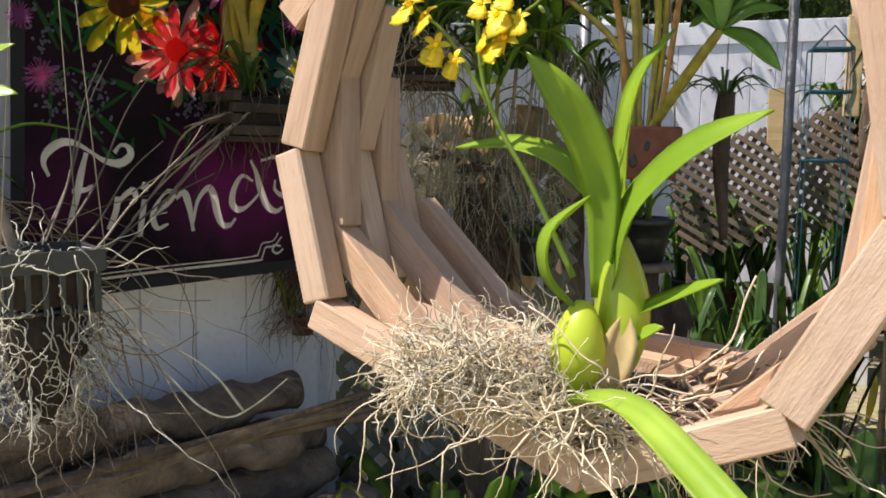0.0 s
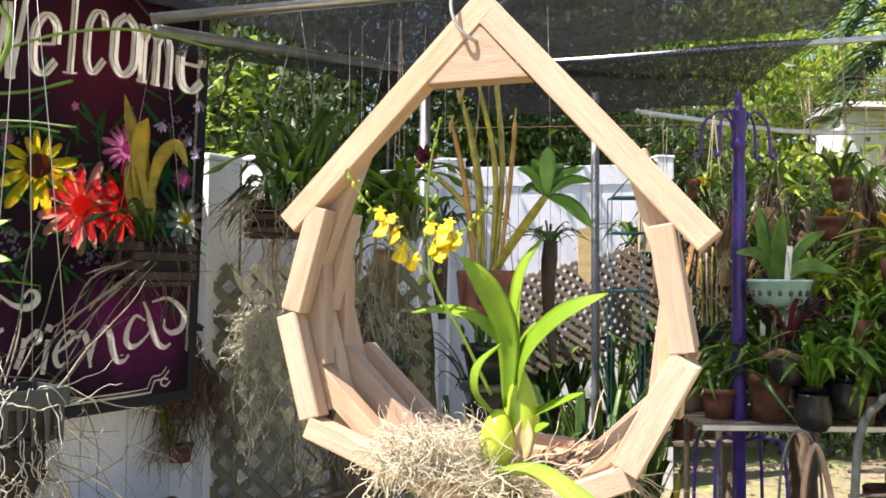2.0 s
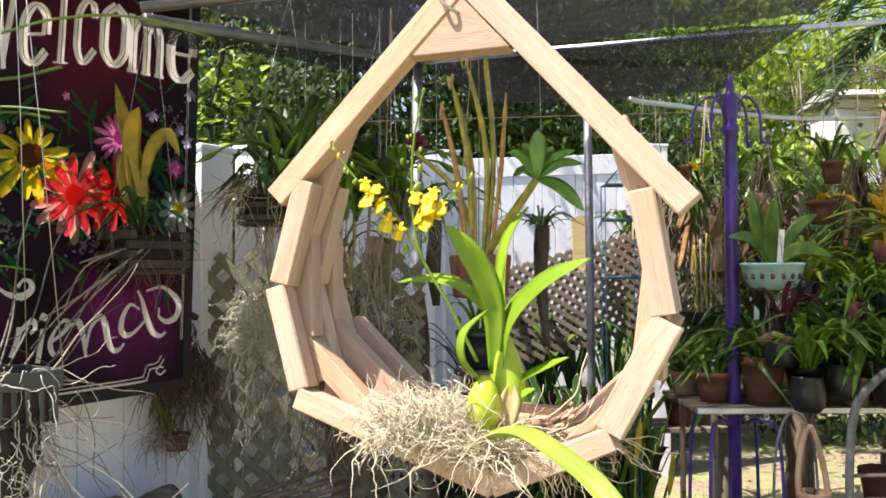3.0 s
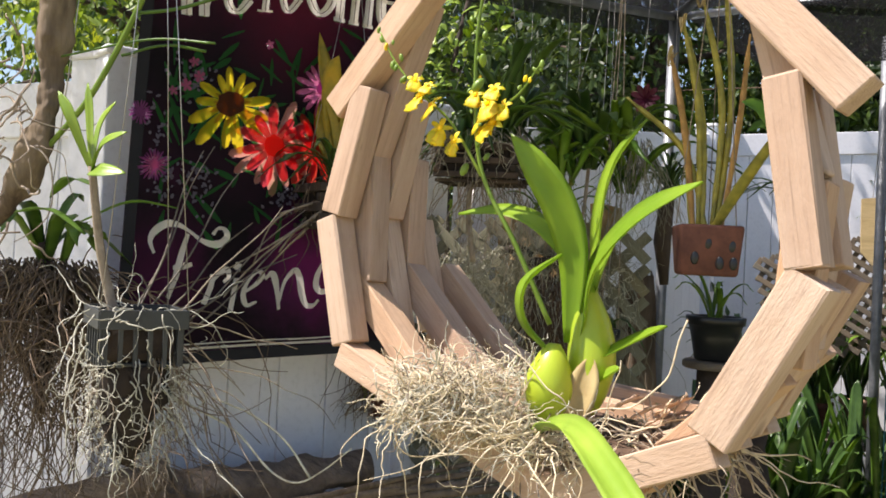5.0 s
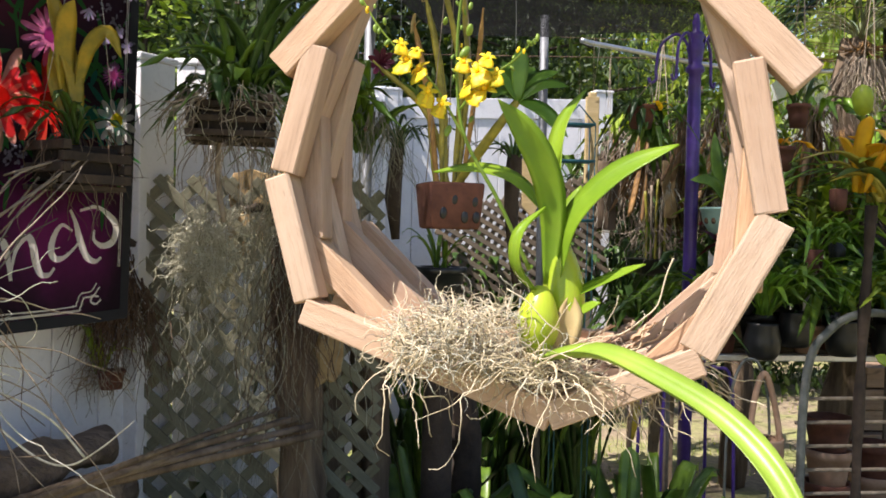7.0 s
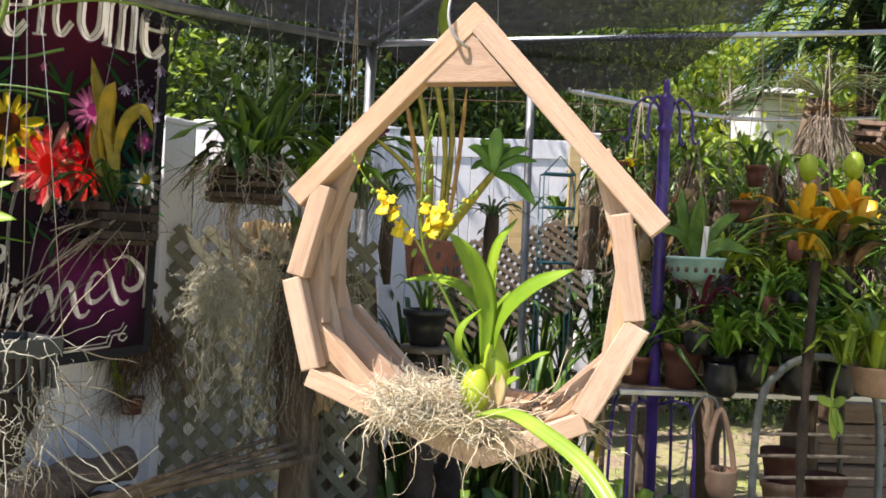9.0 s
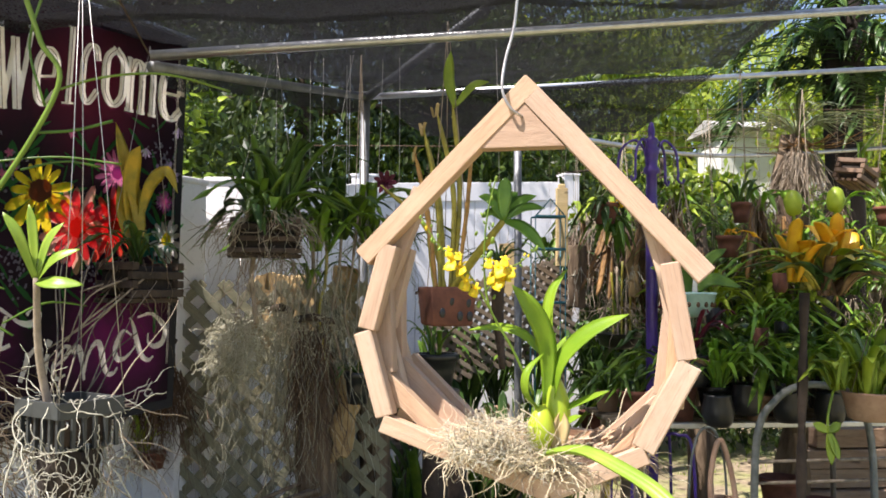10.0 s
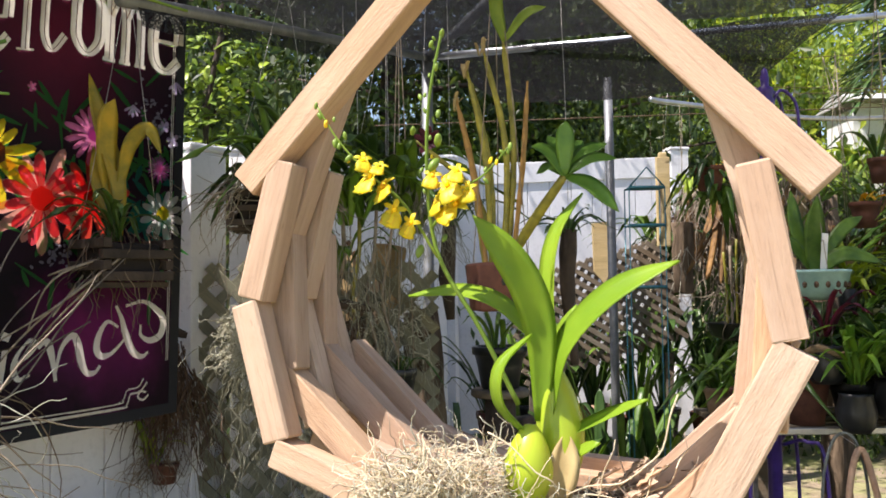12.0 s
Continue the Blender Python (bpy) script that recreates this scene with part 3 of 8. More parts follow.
solo("wire_hook", bm, M_WIRE, "bent galvanised wire hook holding the planter", "hook")


# ---- the orchid in the planter ----
orchid = thing("dancing_lady_orchid", HOOK + Matrix.Rotation(radians(SPIN), 3, "Z") @ Vector((0.04, 0.02, -0.455)),
               "yellow flowering oncidium orchid with green pseudobulbs mounted in the planter", "orchid", turn=SPIN)
SHIFT = Vector((-0.02, -0.02, 0.455))


def loc_pts(points):
    return [Vector(p) + SHIFT for p in points]


def oleaf(points, width, fold=0.3, up=(0, -0.6, 0.8), label="", tissue=None, **more):
    bm = bmesh.new()
    strap(bm, loc_pts(points), width, fold, up, **more)
    return part("leaf", bm, tissue or M_LEAF, orchid, label, local=True)


oleaf([(0.015, 0.020, -0.398), (0.017, 0.018, -0.335), (0.010, 0.008, -0.295), (-0.006, -0.006, -0.262), (-0.026, -0.016, -0.236)], 0.028, 0.35, (0.3, -0.9, 0.3))
oleaf([(0.020, 0.045, -0.38), (0.010, 0.060, -0.30), (0.012, 0.075, -0.25), (0.030, 0.092, -0.212)], 0.025, 0.3, (-0.6, -0.7, 0.3))
oleaf([(0.022, 0.022, -0.392), (0.036, 0.016, -0.341), (0.075, 0.012, -0.300), (0.126, 0.010, -0.274)], 0.034, 0.22, (-0.4, -0.7, 0.7))
oleaf([(0.018, 0.031, -0.385), (0.026, 0.040, -0.340), (0.036, 0.050, -0.307)], 0.020, 0.3, (-0.4, -0.8, 0.3))
oleaf([(0.012, 0.020, -0.335), (-0.014, 0.012, -0.307), (-0.046, 0.004, -0.296), (-0.088, -0.006, -0.298)], 0.022, 0.25, (0.1, -0.5, 0.9))
oleaf([(0.010, 0.000, -0.405), (-0.004, -0.016, -0.380), (-0.002, -0.018, -0.352), (0.014, 0.004, -0.328)], 0.016, 0.4, (-0.6, -0.8, 0.1))
oleaf([(0.030, 0.030, -0.410), (0.062, 0.026, -0.394), (0.100, 0.016, -0.376)], 0.014, 0.3)
oleaf([(0.034, 0.026, -0.428), (0.062, 0.018, -0.411)], 0.013, 0.35)
oleaf([(0.010, -0.012, -0.466), (0.040, -0.036, -0.454), (0.080, -0.062, -0.449), (0.128, -0.098, -0.461), (0.170, -0.130, -0.477), (0.203, -0.158, -0.502), (0.224, -0.180, -0.534), (0.238, -0.196, -0.576)],
      0.021, 0.95, (-0.25, -0.25, 0.95), "long leaf arching over the planter's edge", M_PALELEAF)


def bulb(points, radii, name="pseudobulb"):
    bm = bmesh.new()
    pts = spline(loc_pts(points), 7)
    n = len(pts) - 1
    tube(bm, pts, [radii[0] * (1 - t) + radii[1] * t + radii[2] * math.sin(math.pi * t) ** 0.8 for t in (i / n for i in range(n + 1))], 26)
    for v in bm.verts:
        v.co += Vector((noise.noise(v.co * 60), noise.noise(v.co * 60 + Vector((9, 0, 0))), 0)) * 0.0004
    return part(name, bm, M_BULB, orchid, local=True)


bulb([(0.012, 0.002, -0.458), (0.011, 0.000, -0.430), (0.013, 0.002, -0.398)], (0.008, 0.0045, 0.0125))
bulb([(0.026, 0.024, -0.452), (0.026, 0.034, -0.405), (0.018, 0.032, -0.352)], (0.010, 0.006, 0.0110))
for pts, w in (([(0.028, 0.006, -0.462), (0.034, 0.012, -0.435), (0.036, 0.020, -0.405)], 0.024), ([(0.002, 0.010, -0.46), (-0.006, 0.012, -0.44), (-0.010, 0.014, -0.42)], 0.018)):
    bm = bmesh.new()
    strap(bm, loc_pts(pts), w, 0.6, (0.4, -0.9, 0.1))
    part("dry_sheath", bm, M_SHEATH, orchid, "papery straw-coloured sheath", local=True)

STALK = [(-0.002, 0.015, -0.385), (-0.026, 0.000, -0.333), (-0.053, -0.010, -0.283), (-0.061, -0.015, -0.244), (-0.061, -0.020, -0.191), (-0.055, -0.024, -0.145), (-0.044, -0.025, -0.100)]
LEFT = [(-0.058, -0.012, -0.268), (-0.078, -0.028, -0.234), (-0.100, -0.040, -0.212), (-0.122, -0.050, -0.186), (-0.140, -0.056, -0.156)]
RIGHT = [(-0.061, -0.015, -0.244), (-0.036, -0.020, -0.228), (-0.010, -0.024, -0.215), (0.012, -0.028, -0.196)]
bm = bmesh.new()
for pts, r in ((STALK, 0.0022), (LEFT, 0.0014), (RIGHT, 0.0014)):
    line = spline([q + Vector((-0.002, 0, 0.009)) if i else q for i, q in enumerate(loc_pts(pts))], 7)
    tube(bm, line, [r * (1 - 0.5 * i / (len(line) - 1)) for i in range(len(line))], 6)
stalk = part("flower_stalk", bm, M_STALK, orchid, "branched green flower stalk", local=True)


def bloom(at, size, seed):
    r = random.Random(seed)
    q = Euler((r.uniform(-0.5, 0.5) + 1.2, r.uniform(-0.6, 0.6), r.uniform(-0.8, 0.8))).to_matrix()
    c = Vector(at) + SHIFT + Vector((-0.002, 0, 0.009))
    bm = bmesh.new()
    for ang, ln, wd in ((90, 0.55, 0.26), (20, 0.55, 0.24), (160, 0.55, 0.24), (-40, 0.5, 0.2), (220, 0.5, 0.2)):
        d = q @ Vector((math.cos(radians(ang)), math.sin(radians(ang)), 0.15))
        n = q @ Vector((0, 0, 1))
        strap(bm, [c, c + d * size * ln * 0.5 + n * size * 0.05, c + d * size * ln - n * size * 0.1], size * wd, 0.3, n, 0.0005, steps=3)
    for sx in (-0.32, 0.0, 0.32):
        d = q @ Vector((sx, -1, 0.2))
        n = q @ Vector((0, 0, 1))
        strap(bm, [c, c + d * size * 0.4 + n * size * 0.08, c + d * size * 0.8 - n * size * 0.05], size * 0.62, -0.25, n, 0.0005,
              lambda t: 0.15 + 0.85 * math.sin(min(1, t * 1.25) * math.pi * 0.72) ** 1.2, 4, 0.1)
    ball(bm, c + q @ Vector((0, 0, size * 0.12)), (size * 0.1,) * 3, None, 8, 6)
    part("flower", bm, M_YELLOW, orchid, "yellow dancing-lady flower with brown flecks", local=True)


def bud(at, size, seed):
    r = random.Random(seed)
    bm = bmesh.new()
    ball(bm, Vector(at) + SHIFT + Vector((-0.002, 0, 0.009)), (size * 0.62, size * 0.62, size * 1.15), Euler((r.uniform(-0.7, 0.7), r.uniform(-0.7, 0.7), 0)).to_matrix(), 8, 6)
    part("flower_bud", bm, M_STALK if r.random() < 0.8 else M_YELLOW, orchid, local=True)


for k, (p, s) in enumerate([((-0.098, -0.044, -0.214), 0.022), ((-0.088, -0.040, -0.222), 0.021), ((-0.082, -0.036, -0.240), 0.019), ((-0.070, -0.030, -0.250), 0.016), ((-0.040, -0.026, -0.222), 0.023),
                            ((-0.032, -0.026, -0.238), 0.024), ((-0.048, -0.024, -0.232), 0.019), ((-0.022, -0.028, -0.226), 0.018), ((-0.104, -0.046, -0.200), 0.018), ((-0.052, -0.028, -0.214), 0.018), ((-0.030, -0.030, -0.212), 0.019), ((-0.090, -0.044, -0.206), 0.016)]):
    bloom(p, s * (0.98 if k < 7 else 0.8), k + 3)
for k, (p, s) in enumerate([((-0.048, -0.026, -0.186), 0.006), ((-0.052, -0.026, -0.205), 0.007), ((-0.072, -0.022, -0.176), 0.0045), ((-0.048, -0.025, -0.165), 0.004), ((-0.064, -0.024, -0.150), 0.0035),
                            ((-0.050, -0.024, -0.128), 0.0035), ((-0.044, -0.025, -0.102), 0.004), ((-0.052, -0.025, -0.112), 0.003), ((-0.116, -0.048, -0.198), 0.0042), ((-0.126, -0.052, -0.186), 0.004),
                            ((-0.118, -0.050, -0.180), 0.0036), ((-0.133, -0.054, -0.170), 0.0036), ((-0.141, -0.056, -0.155), 0.0032), ((-0.068, -0.020, -0.272), 0.006), ((-0.048, -0.016, -0.262), 0.004),
                            ((0.006, -0.026, -0.200), 0.0036), ((0.013, -0.028, -0.196), 0.0036), ((-0.004, -0.026, -0.205), 0.003)]):
    bud(p, s * 0.85, k)
r = random.Random(19)
for line, n in ((STALK[3:], 15), (LEFT[1:], 9), (RIGHT[1:], 6)):
    for k in range(n):
        u = (k + r.uniform(0.1, 0.9)) / n * (len(line) - 1)
        i = int(u)
        p = Vector(line[i]).lerp(Vector(line[i + 1]), u - i) + Vector((r.uniform(-0.006, 0.006), r.uniform(-0.004, 0.004), r.uniform(-0.003, 0.005)))
        bud(tuple(p), r.uniform(0.0018, 0.0032), 40 + k)


def nest(count, blob, material, radius, length, seed, label, curl=0.68, rise=0.4):
    r = random.Random(seed)
    bm = bmesh.new()
    for _ in range(count):
        c, rad = r.choice(blob)
        a, e = r.uniform(0, 2 * math.pi), r.uniform(-0.1, 1.0)
        p = Vector(c) + Vector((rad[0] * math.cos(a) * r.random() ** 0.5, rad[1] * math.sin(a) * r.random() ** 0.5, rad[2] * e))
        hd = Vector((r.uniform(-1, 1), r.uniform(-0.7, 0.7), r.uniform(-0.3, rise)))
        curly(bm, p + SHIFT, hd, length * r.uniform(0.5, 1.3), radius * r.uniform(0.5, 1.5), r, curl, 0.05, 4, 11, 0.4, True)
    return part("root_tangle", bm, material, orchid, label, kind="stuff", local=True)


LEFTMOSS = [((-0.058, -0.040, -0.462), (0.050, 0.040, 0.034)), ((-0.040, -0.022, -0.455), (0.045, 0.05, 0.038)), ((-0.074, -0.045, -0.462), (0.03, 0.03, 0.026)), ((0.0, -0.02, -0.475), (0.06, 0.035, 0.016))]
RIGHTMOSS = [((0.085, 0.055, -0.472), (0.06, 0.05, 0.018)), ((0.05, 0.02, -0.480), (0.07, 0.06, 0.012))]
nest(760, LEFTMOSS, M_ROOT, 0.0006, 0.046, 11, "tangle of dry straw-coloured aerial roots")
nest(420, LEFTMOSS, M_ROOTGREY, 0.00055, 0.046, 12, "thin silvery aerial roots")
nest(130, LEFTMOSS, M_TWIG, 0.0006, 0.045, 15, "brown dead aerial roots")
nest(230, RIGHTMOSS, M_TWIG, 0.0008, 0.06, 13, "dry brown root litter", 0.4, -0.1)
nest(130, RIGHTMOSS, M_ROOT, 0.0008, 0.07, 14, "dry straw-coloured aerial roots", 0.4, -0.05)
r14 = random.Random(21)
for k in range(8):
    x = r14.choice([-0.10, -0.09, -0.085, -0.08, -0.07, -0.06, -0.04, -0.02, 0.03]) + r14.uniform(-0.01, 0.01)
    start = Vector((x, -0.066 - 0.012 * r14.random(), -0.462 - 0.012 * r14.random()))
    bm = bmesh.new()
    curly(bm, start + SHIFT, (r14.uniform(-0.5, 0.6), -0.7, -0.3), r14.uniform(0.04, 0.10), 0.0007, r14, 0.6, 0.3, 5, 14, 0.4, True)
    part("root", bm, M_ROOT, orchid, local=True)
for k in range(10):
    start = Vector((0.0 + 0.03 * r14.random(), -0.03, -0.460))
    bm = bmesh.new()
    curly(bm, start + SHIFT, (r14.uniform(-0.2, 1), -0.8, 0.15), r14.uniform(0.06, 0.14), 0.0007, r14, 0.32, 0.10, 5, 13, 0.4, True)
    part("root", bm, M_ROOT, orchid, local=True)
for k in range(6):
    start = Vector((0.02 + 0.011 * k, -0.060 + 0.004 * k, -0.470))
    bm = bmesh.new()
    curly(bm, start + SHIFT, (r14.uniform(0.1, 0.9), -0.6, -0.35), r14.uniform(0.05, 0.13), 0.0007, r14, 0.38, 0.2, 5, 14, 0.4, True)
    part("root", bm, M_ROOT, orchid, local=True)
for end in ((0.125, 0.0, -0.37), (0.10, 0.03, -0.43), (-0.01, -0.03, -0.40), (0.12, 0.06, -0.42)):
    p = [Vector((0.03, 0.01, -0.455)), Vector((0.06, 0.0, -0.44)) * 0.5 + Vector(end) * 0.5 + Vector((0.01, 0, -0.02)), Vector(end)]
    bm = bmesh.new()
    tube(bm, spline([q + SHIFT + Vector((0, 0, 0.004 * (i % 2))) for i, q in enumerate(spline(p, 3))], 3), 0.00065, 5)
    part("root", bm, M_ROOT, orchid, "long pale root reaching out", local=True)
bm = bmesh.new()
bmesh.ops.create_icosphere(bm, subdivisions=4, radius=1.0, matrix=Matrix.Translation(Vector((0.0, 0.050, -0.476)) + SHIFT) @ Matrix.Diagonal((0.115, 0.060, 0.016, 1)))
for v in bm.verts:
    v.co += Vector((noise.noise(v.co * 40), noise.noise(v.co * 40 + Vector((3, 0, 0))), 1.2 * noise.noise(v.co * 90 + Vector((0, 5, 0))))) * 0.007
part("fibre_mat", bm, M_FIBRE, orchid, "dark brown matted bark fibre", local=True)
# ---- the welcome banner ----
BD = Vector((math.cos(radians(58.65)), math.sin(radians(58.65)), 0))
BO = Vector((-0.7195, 1.9925, 0))
BN = Vector((BD.y, -BD.x, 0))


def on_banner(u, z, lift=0.0):
    wave = 0.010 * math.sin(u * 9 + 0.6) * (0.4 + 0.6 * max(0.0, min(1.0, (2.25 - z) / 0.8)))
    return BO + BD * (u + 0.035 * (z - 1.7)) + Vector((0, 0, z + 0.03 * u)) + BN * (wave + lift)


banner = thing("welcome_banner", on_banner(-0.15, 1.15), "dark purple welcome banner printed with bright flowers, hung before a fence", "banner")


def banner_sheet():
    m, nt, b, out = shader("printed_purple_cloth")
    v = coords(nt, (1, 1, 1), False)
    big = noise_at(nt, v, 4.5, 3.0)
    col = ramp(nt, big, [(0.37, (0.018, 0.010, 0.016)), (0.60, (0.042, 0.013, 0.030)), (0.75, (0.09, 0.02, 0.06))])
    for spot, reach, tone in (((-0.13, 2.03), 0.26, (0.15, 0.020, 0.055)), ((-0.02, 1.37), 0.21, (0.22, 0.026, 0.15)), ((-0.42, 1.36), 0.16, (0.12, 0.018, 0.08)), ((-0.42, 2.02), 0.16, (0.10, 0.018, 0.05))):
        gap = nt.nodes.new("ShaderNodeVectorMath")
        gap.operation = "DISTANCE"
        nt.links.new(v, gap.inputs[0])
        gap.inputs[1].default_value = BASE[banner.name] @ on_banner(*spot)
        shade = nt.nodes.new("ShaderNodeMath")
        shade.operation = "MULTIPLY_ADD"
        shade.inputs[1].default_value, shade.inputs[2].default_value = 0.22, -0.11
        nt.links.new(noise_at(nt, v, 9.0, 3.0), shade.inputs[0])
        total = nt.nodes.new("ShaderNodeMath")
        total.operation = "ADD"
        nt.links.new(gap.outputs["Value"], total.inputs[0])
        nt.links.new(shade.outputs[0], total.inputs[1])
        col = blend(nt, col, tone, ramp(nt, total.outputs[0], [(reach * 0.2, (1, 1, 1)), (reach, (0, 0, 0))]))
    nt.links.new(col, b.inputs["Base Color"])
    b.inputs["Roughness"].default_value = 0.75
    relief(nt, b, noise_at(nt, v, 420.0, 2.0), 0.3, 0.0006)
    tr = nt.nodes.new("ShaderNodeBsdfTranslucent")
    nt.links.new(col, tr.inputs["Color"])
    mix = nt.nodes.new("ShaderNodeMixShader")
    mix.inputs[0].default_value = 0.68
    nt.links.new(b.outputs[0], mix.inputs[1])
    nt.links.new(tr.outputs[0], mix.inputs[2])
    nt.links.new(mix.outputs[0], out.inputs["Surface"])
    # the bright print is dyed through: there the ink itself is the cloth
    nu, nz = 180, 272
    du, dz = 0.72 / nu, 1.09 / nz
    cu, cz = np.meshgrid(-0.515 + du * (np.arange(nu) + 0.5), 1.150 + dz * (np.arange(nz) + 0.5), indexing="ij")
    dyed = np.zeros((nu, nz), bool)
    for outline in PRINTS:
        o = np.array(outline)
        near = np.argwhere((cu > o[:, 0].min()) & (cu < o[:, 0].max()) & (cz > o[:, 1].min()) & (cz < o[:, 1].max()))
        if not len(near):
            continue
        x, y = cu[near[:, 0], near[:, 1]], cz[near[:, 0], near[:, 1]]
        inside = np.zeros(len(near), bool)
        for (x0, y0), (x1, y1) in zip(o, np.roll(o, -1, 0)):
            if y0 != y1:
                inside ^= ((y0 > y) != (y1 > y)) & (x < (x1 - x0) * (y - y0) / (y1 - y0) + x0)
        dyed[near[inside, 0], near[inside, 1]] = True
    # keep a hem of cloth under the ink's edge
    core = dyed.copy()
    core[1:] &= dyed[:-1]
    core[:-1] &= dyed[1:]
    verts, faces, index = [], [], {}

    def corner(i, k, lift):
        key = (i, k, lift)
        if key not in index:
            index[key] = len(verts)
            verts.append(on_banner(-0.515 + du * i, 1.150 + dz * k, lift))
        return index[key]

    for lift in (0.0, -0.0012):
        for i in range(nu):
            for k in range(nz):
                if not core[i, k]:
                    q = [corner(i, k, lift), corner(i + 1, k, lift), corner(i + 1, k + 1, lift), corner(i, k + 1, lift)]
                    faces.append(q if lift == 0.0 else q[::-1])
    me = bpy.data.meshes.new("cloth")
    me.from_pydata([tuple(BASE[banner.name] @ v) for v in verts], [], faces)
    for p in me.polygons:
        p.use_smooth = True
    me.materials.append(m)
    ob = new("cloth", me)
    ob.parent = banner
    tagged(ob)


PRINTS = []


def ink(name, colour, rough=0.7, dark=0.85, through=0.75):
    return leafy(name, colour, tuple(c * dark for c in colour), through, rough, 22, None, 0.25, (1, 1, 1))


I_BLACK = plain("black_border", (0.012, 0.011, 0.014), (0.008, 0.008, 0.010), 30, 0.8)
I_CREAM = ink("cream_print", (0.92, 0.88, 0.82), dark=0.85, through=0.45)
I_GOLD = ink("gold_print", (0.95, 0.72, 0.03), through=0.82)
I_BROWN = ink("brown_print", (0.16, 0.05, 0.02))
I_RED = ink("red_print", (0.90, 0.08, 0.05), through=0.84)
I_CORAL = ink("coral_print", (0.86, 0.08, 0.11), through=0.84)
I_PEACH = ink("peach_print", (0.94, 0.42, 0.34), through=0.84)
I_PINK = ink("pink_print", (0.80, 0.20, 0.42))
I_MAUVE = ink("mauve_print", (0.48, 0.12, 0.42))
I_LILAC = ink("lilac_print", (0.60, 0.48, 0.75))
I_WHITE = ink("white_print", (0.72, 0.70, 0.70))
I_GREEN = ink("green_print", (0.05, 0.24, 0.06))
I_TEAL = ink("teal_print", (0.02, 0.20, 0.16))


def print_shape(bm, u, z, outline, lift=0.003):
    """A flat printed shape: a fan of points round (u, z)."""
    if lift > 0.0025:
        PRINTS.append([(u + a, z + b) for a, b in outline])
    mid = bm.verts.new(on_banner(u, z, lift))
    rim = [bm.verts.new(on_banner(u + a, z + b, lift)) for a, b in outline]
    for p, q in zip(rim, rim[1:] + rim[:1]):
        bm.faces.new((mid, p, q))


def petal(bm, u, z, ang, r0, r1, w, lift):
    c, s = math.cos(ang), math.sin(ang)
    pts = []
    for t, k in ((0, 0.3), (0.35, 0.9), (0.65, 1.0), (0.88, 0.6), (1.0, 0.06), (0.88, -0.6), (0.65, -1.0), (0.35, -0.9), (0, -0.3)):
        r = r0 + (r1 - r0) * t
        pts.append((c * r - s * w * k / 2, s * r + c * w * k / 2))
    rm = (r0 + r1) / 2
    print_shape(bm, u + c * rm, z + s * rm, [(a - c * rm, b - s * rm) for a, b in pts], lift)


def star(u, z, petals, r0, r1, w, lift, r, span, lean=0.0, narrow=1.0):
    """A printed flower as one sheet of joined petals."""
    bm = bmesh.new()
    outline = []
    whole = span[1] - span[0] >= 360
    valley = max(r0 * 1.1, r1 * 0.28)
    for k in range(petals):
        a = radians(span[0] + (span[1] - span[0]) * (k + 0.5) / petals) + r.uniform(-0.08, 0.08)
        ln = r1 * r.uniform(0.86, 1.1) * (1 - lean * math.sin(a))
        half = radians(span[1] - span[0]) / petals / 2
        for da, rr in ((-half, valley), (-half * 0.80 * narrow, valley + (ln - valley) * 0.4), (-half * 0.66 * narrow, ln * 0.76), (-half * 0.34 * narrow, ln * 0.94), (0, ln), (half * 0.34 * narrow, ln * 0.94), (half * 0.66 * narrow, ln * 0.76), (half * 0.80 * narrow, valley + (ln - valley) * 0.4)):
            outline.append((math.cos(a + da) * rr, math.sin(a + da) * rr))
    if not whole:
        outline.append((0.0, r1 * 0.12))
    print_shape(bm, u, z, outline, lift)
    return bm


def printed_flower(name, u, z, petals, r0, r1, w, mat_, centre, mat_c, lift, seed, label, span=(0, 360), second=None, lean=0.0, inner=0.74):
    r = random.Random(seed)
    ob = part(name, star(u, z, petals, r0, r1, w, lift, r, span, lean), mat_, banner, label)
    if second:
        part("inner_petals", star(u, z, petals, r0, r1 * inner, w, lift + 0.0012, random.Random(seed), span, lean, 0.62), second, ob)
    if centre:
        bm = bmesh.new()
        print_shape(bm, u, z, [(centre * (math.cos(a) * r.uniform(0.9, 1.1) - lean * 0.5 * math.sin(a)), centre * (1 - lean) * (math.sin(a) + lean * math.cos(a)) * r.uniform(0.9, 1.1)) for a in (2 * math.pi * k / 18 for k in range(18))], lift + 0.0022)
        part("flower_centre", bm, mat_c, ob)


r7 = random.Random(7)
bm = bmesh.new()
for _ in range(150):
    u, z = r7.uniform(-0.44, 0.17), r7.gauss(1.66, 0.11)
    if 1.44 < z < 1.95:
        petal(bm, u, z, r7.uniform(0.2, 2.9) if z > 1.62 else r7.uniform(3.4, 6.0), 0.0, r7.uniform(0.04, 0.11), r7.uniform(0.006, 0.016), 0.0016)
part("printed_leaves", bm, I_GREEN, banner, "dark green printed sprays", kind="stuff")
bm = bmesh.new()
for _ in range(30):
    u, z = r7.uniform(0.0, 0.17), r7.uniform(1.58, 1.72)
    petal(bm, u, z, r7.uniform(0, 6.28), 0.0, r7.uniform(0.03, 0.07), 0.016, 0.0019)
part("printed_leaves", bm, I_TEAL, banner, "teal printed sprays", kind="stuff")
I_GREYLILAC = ink("grey_lilac_print", (0.36, 0.33, 0.42))
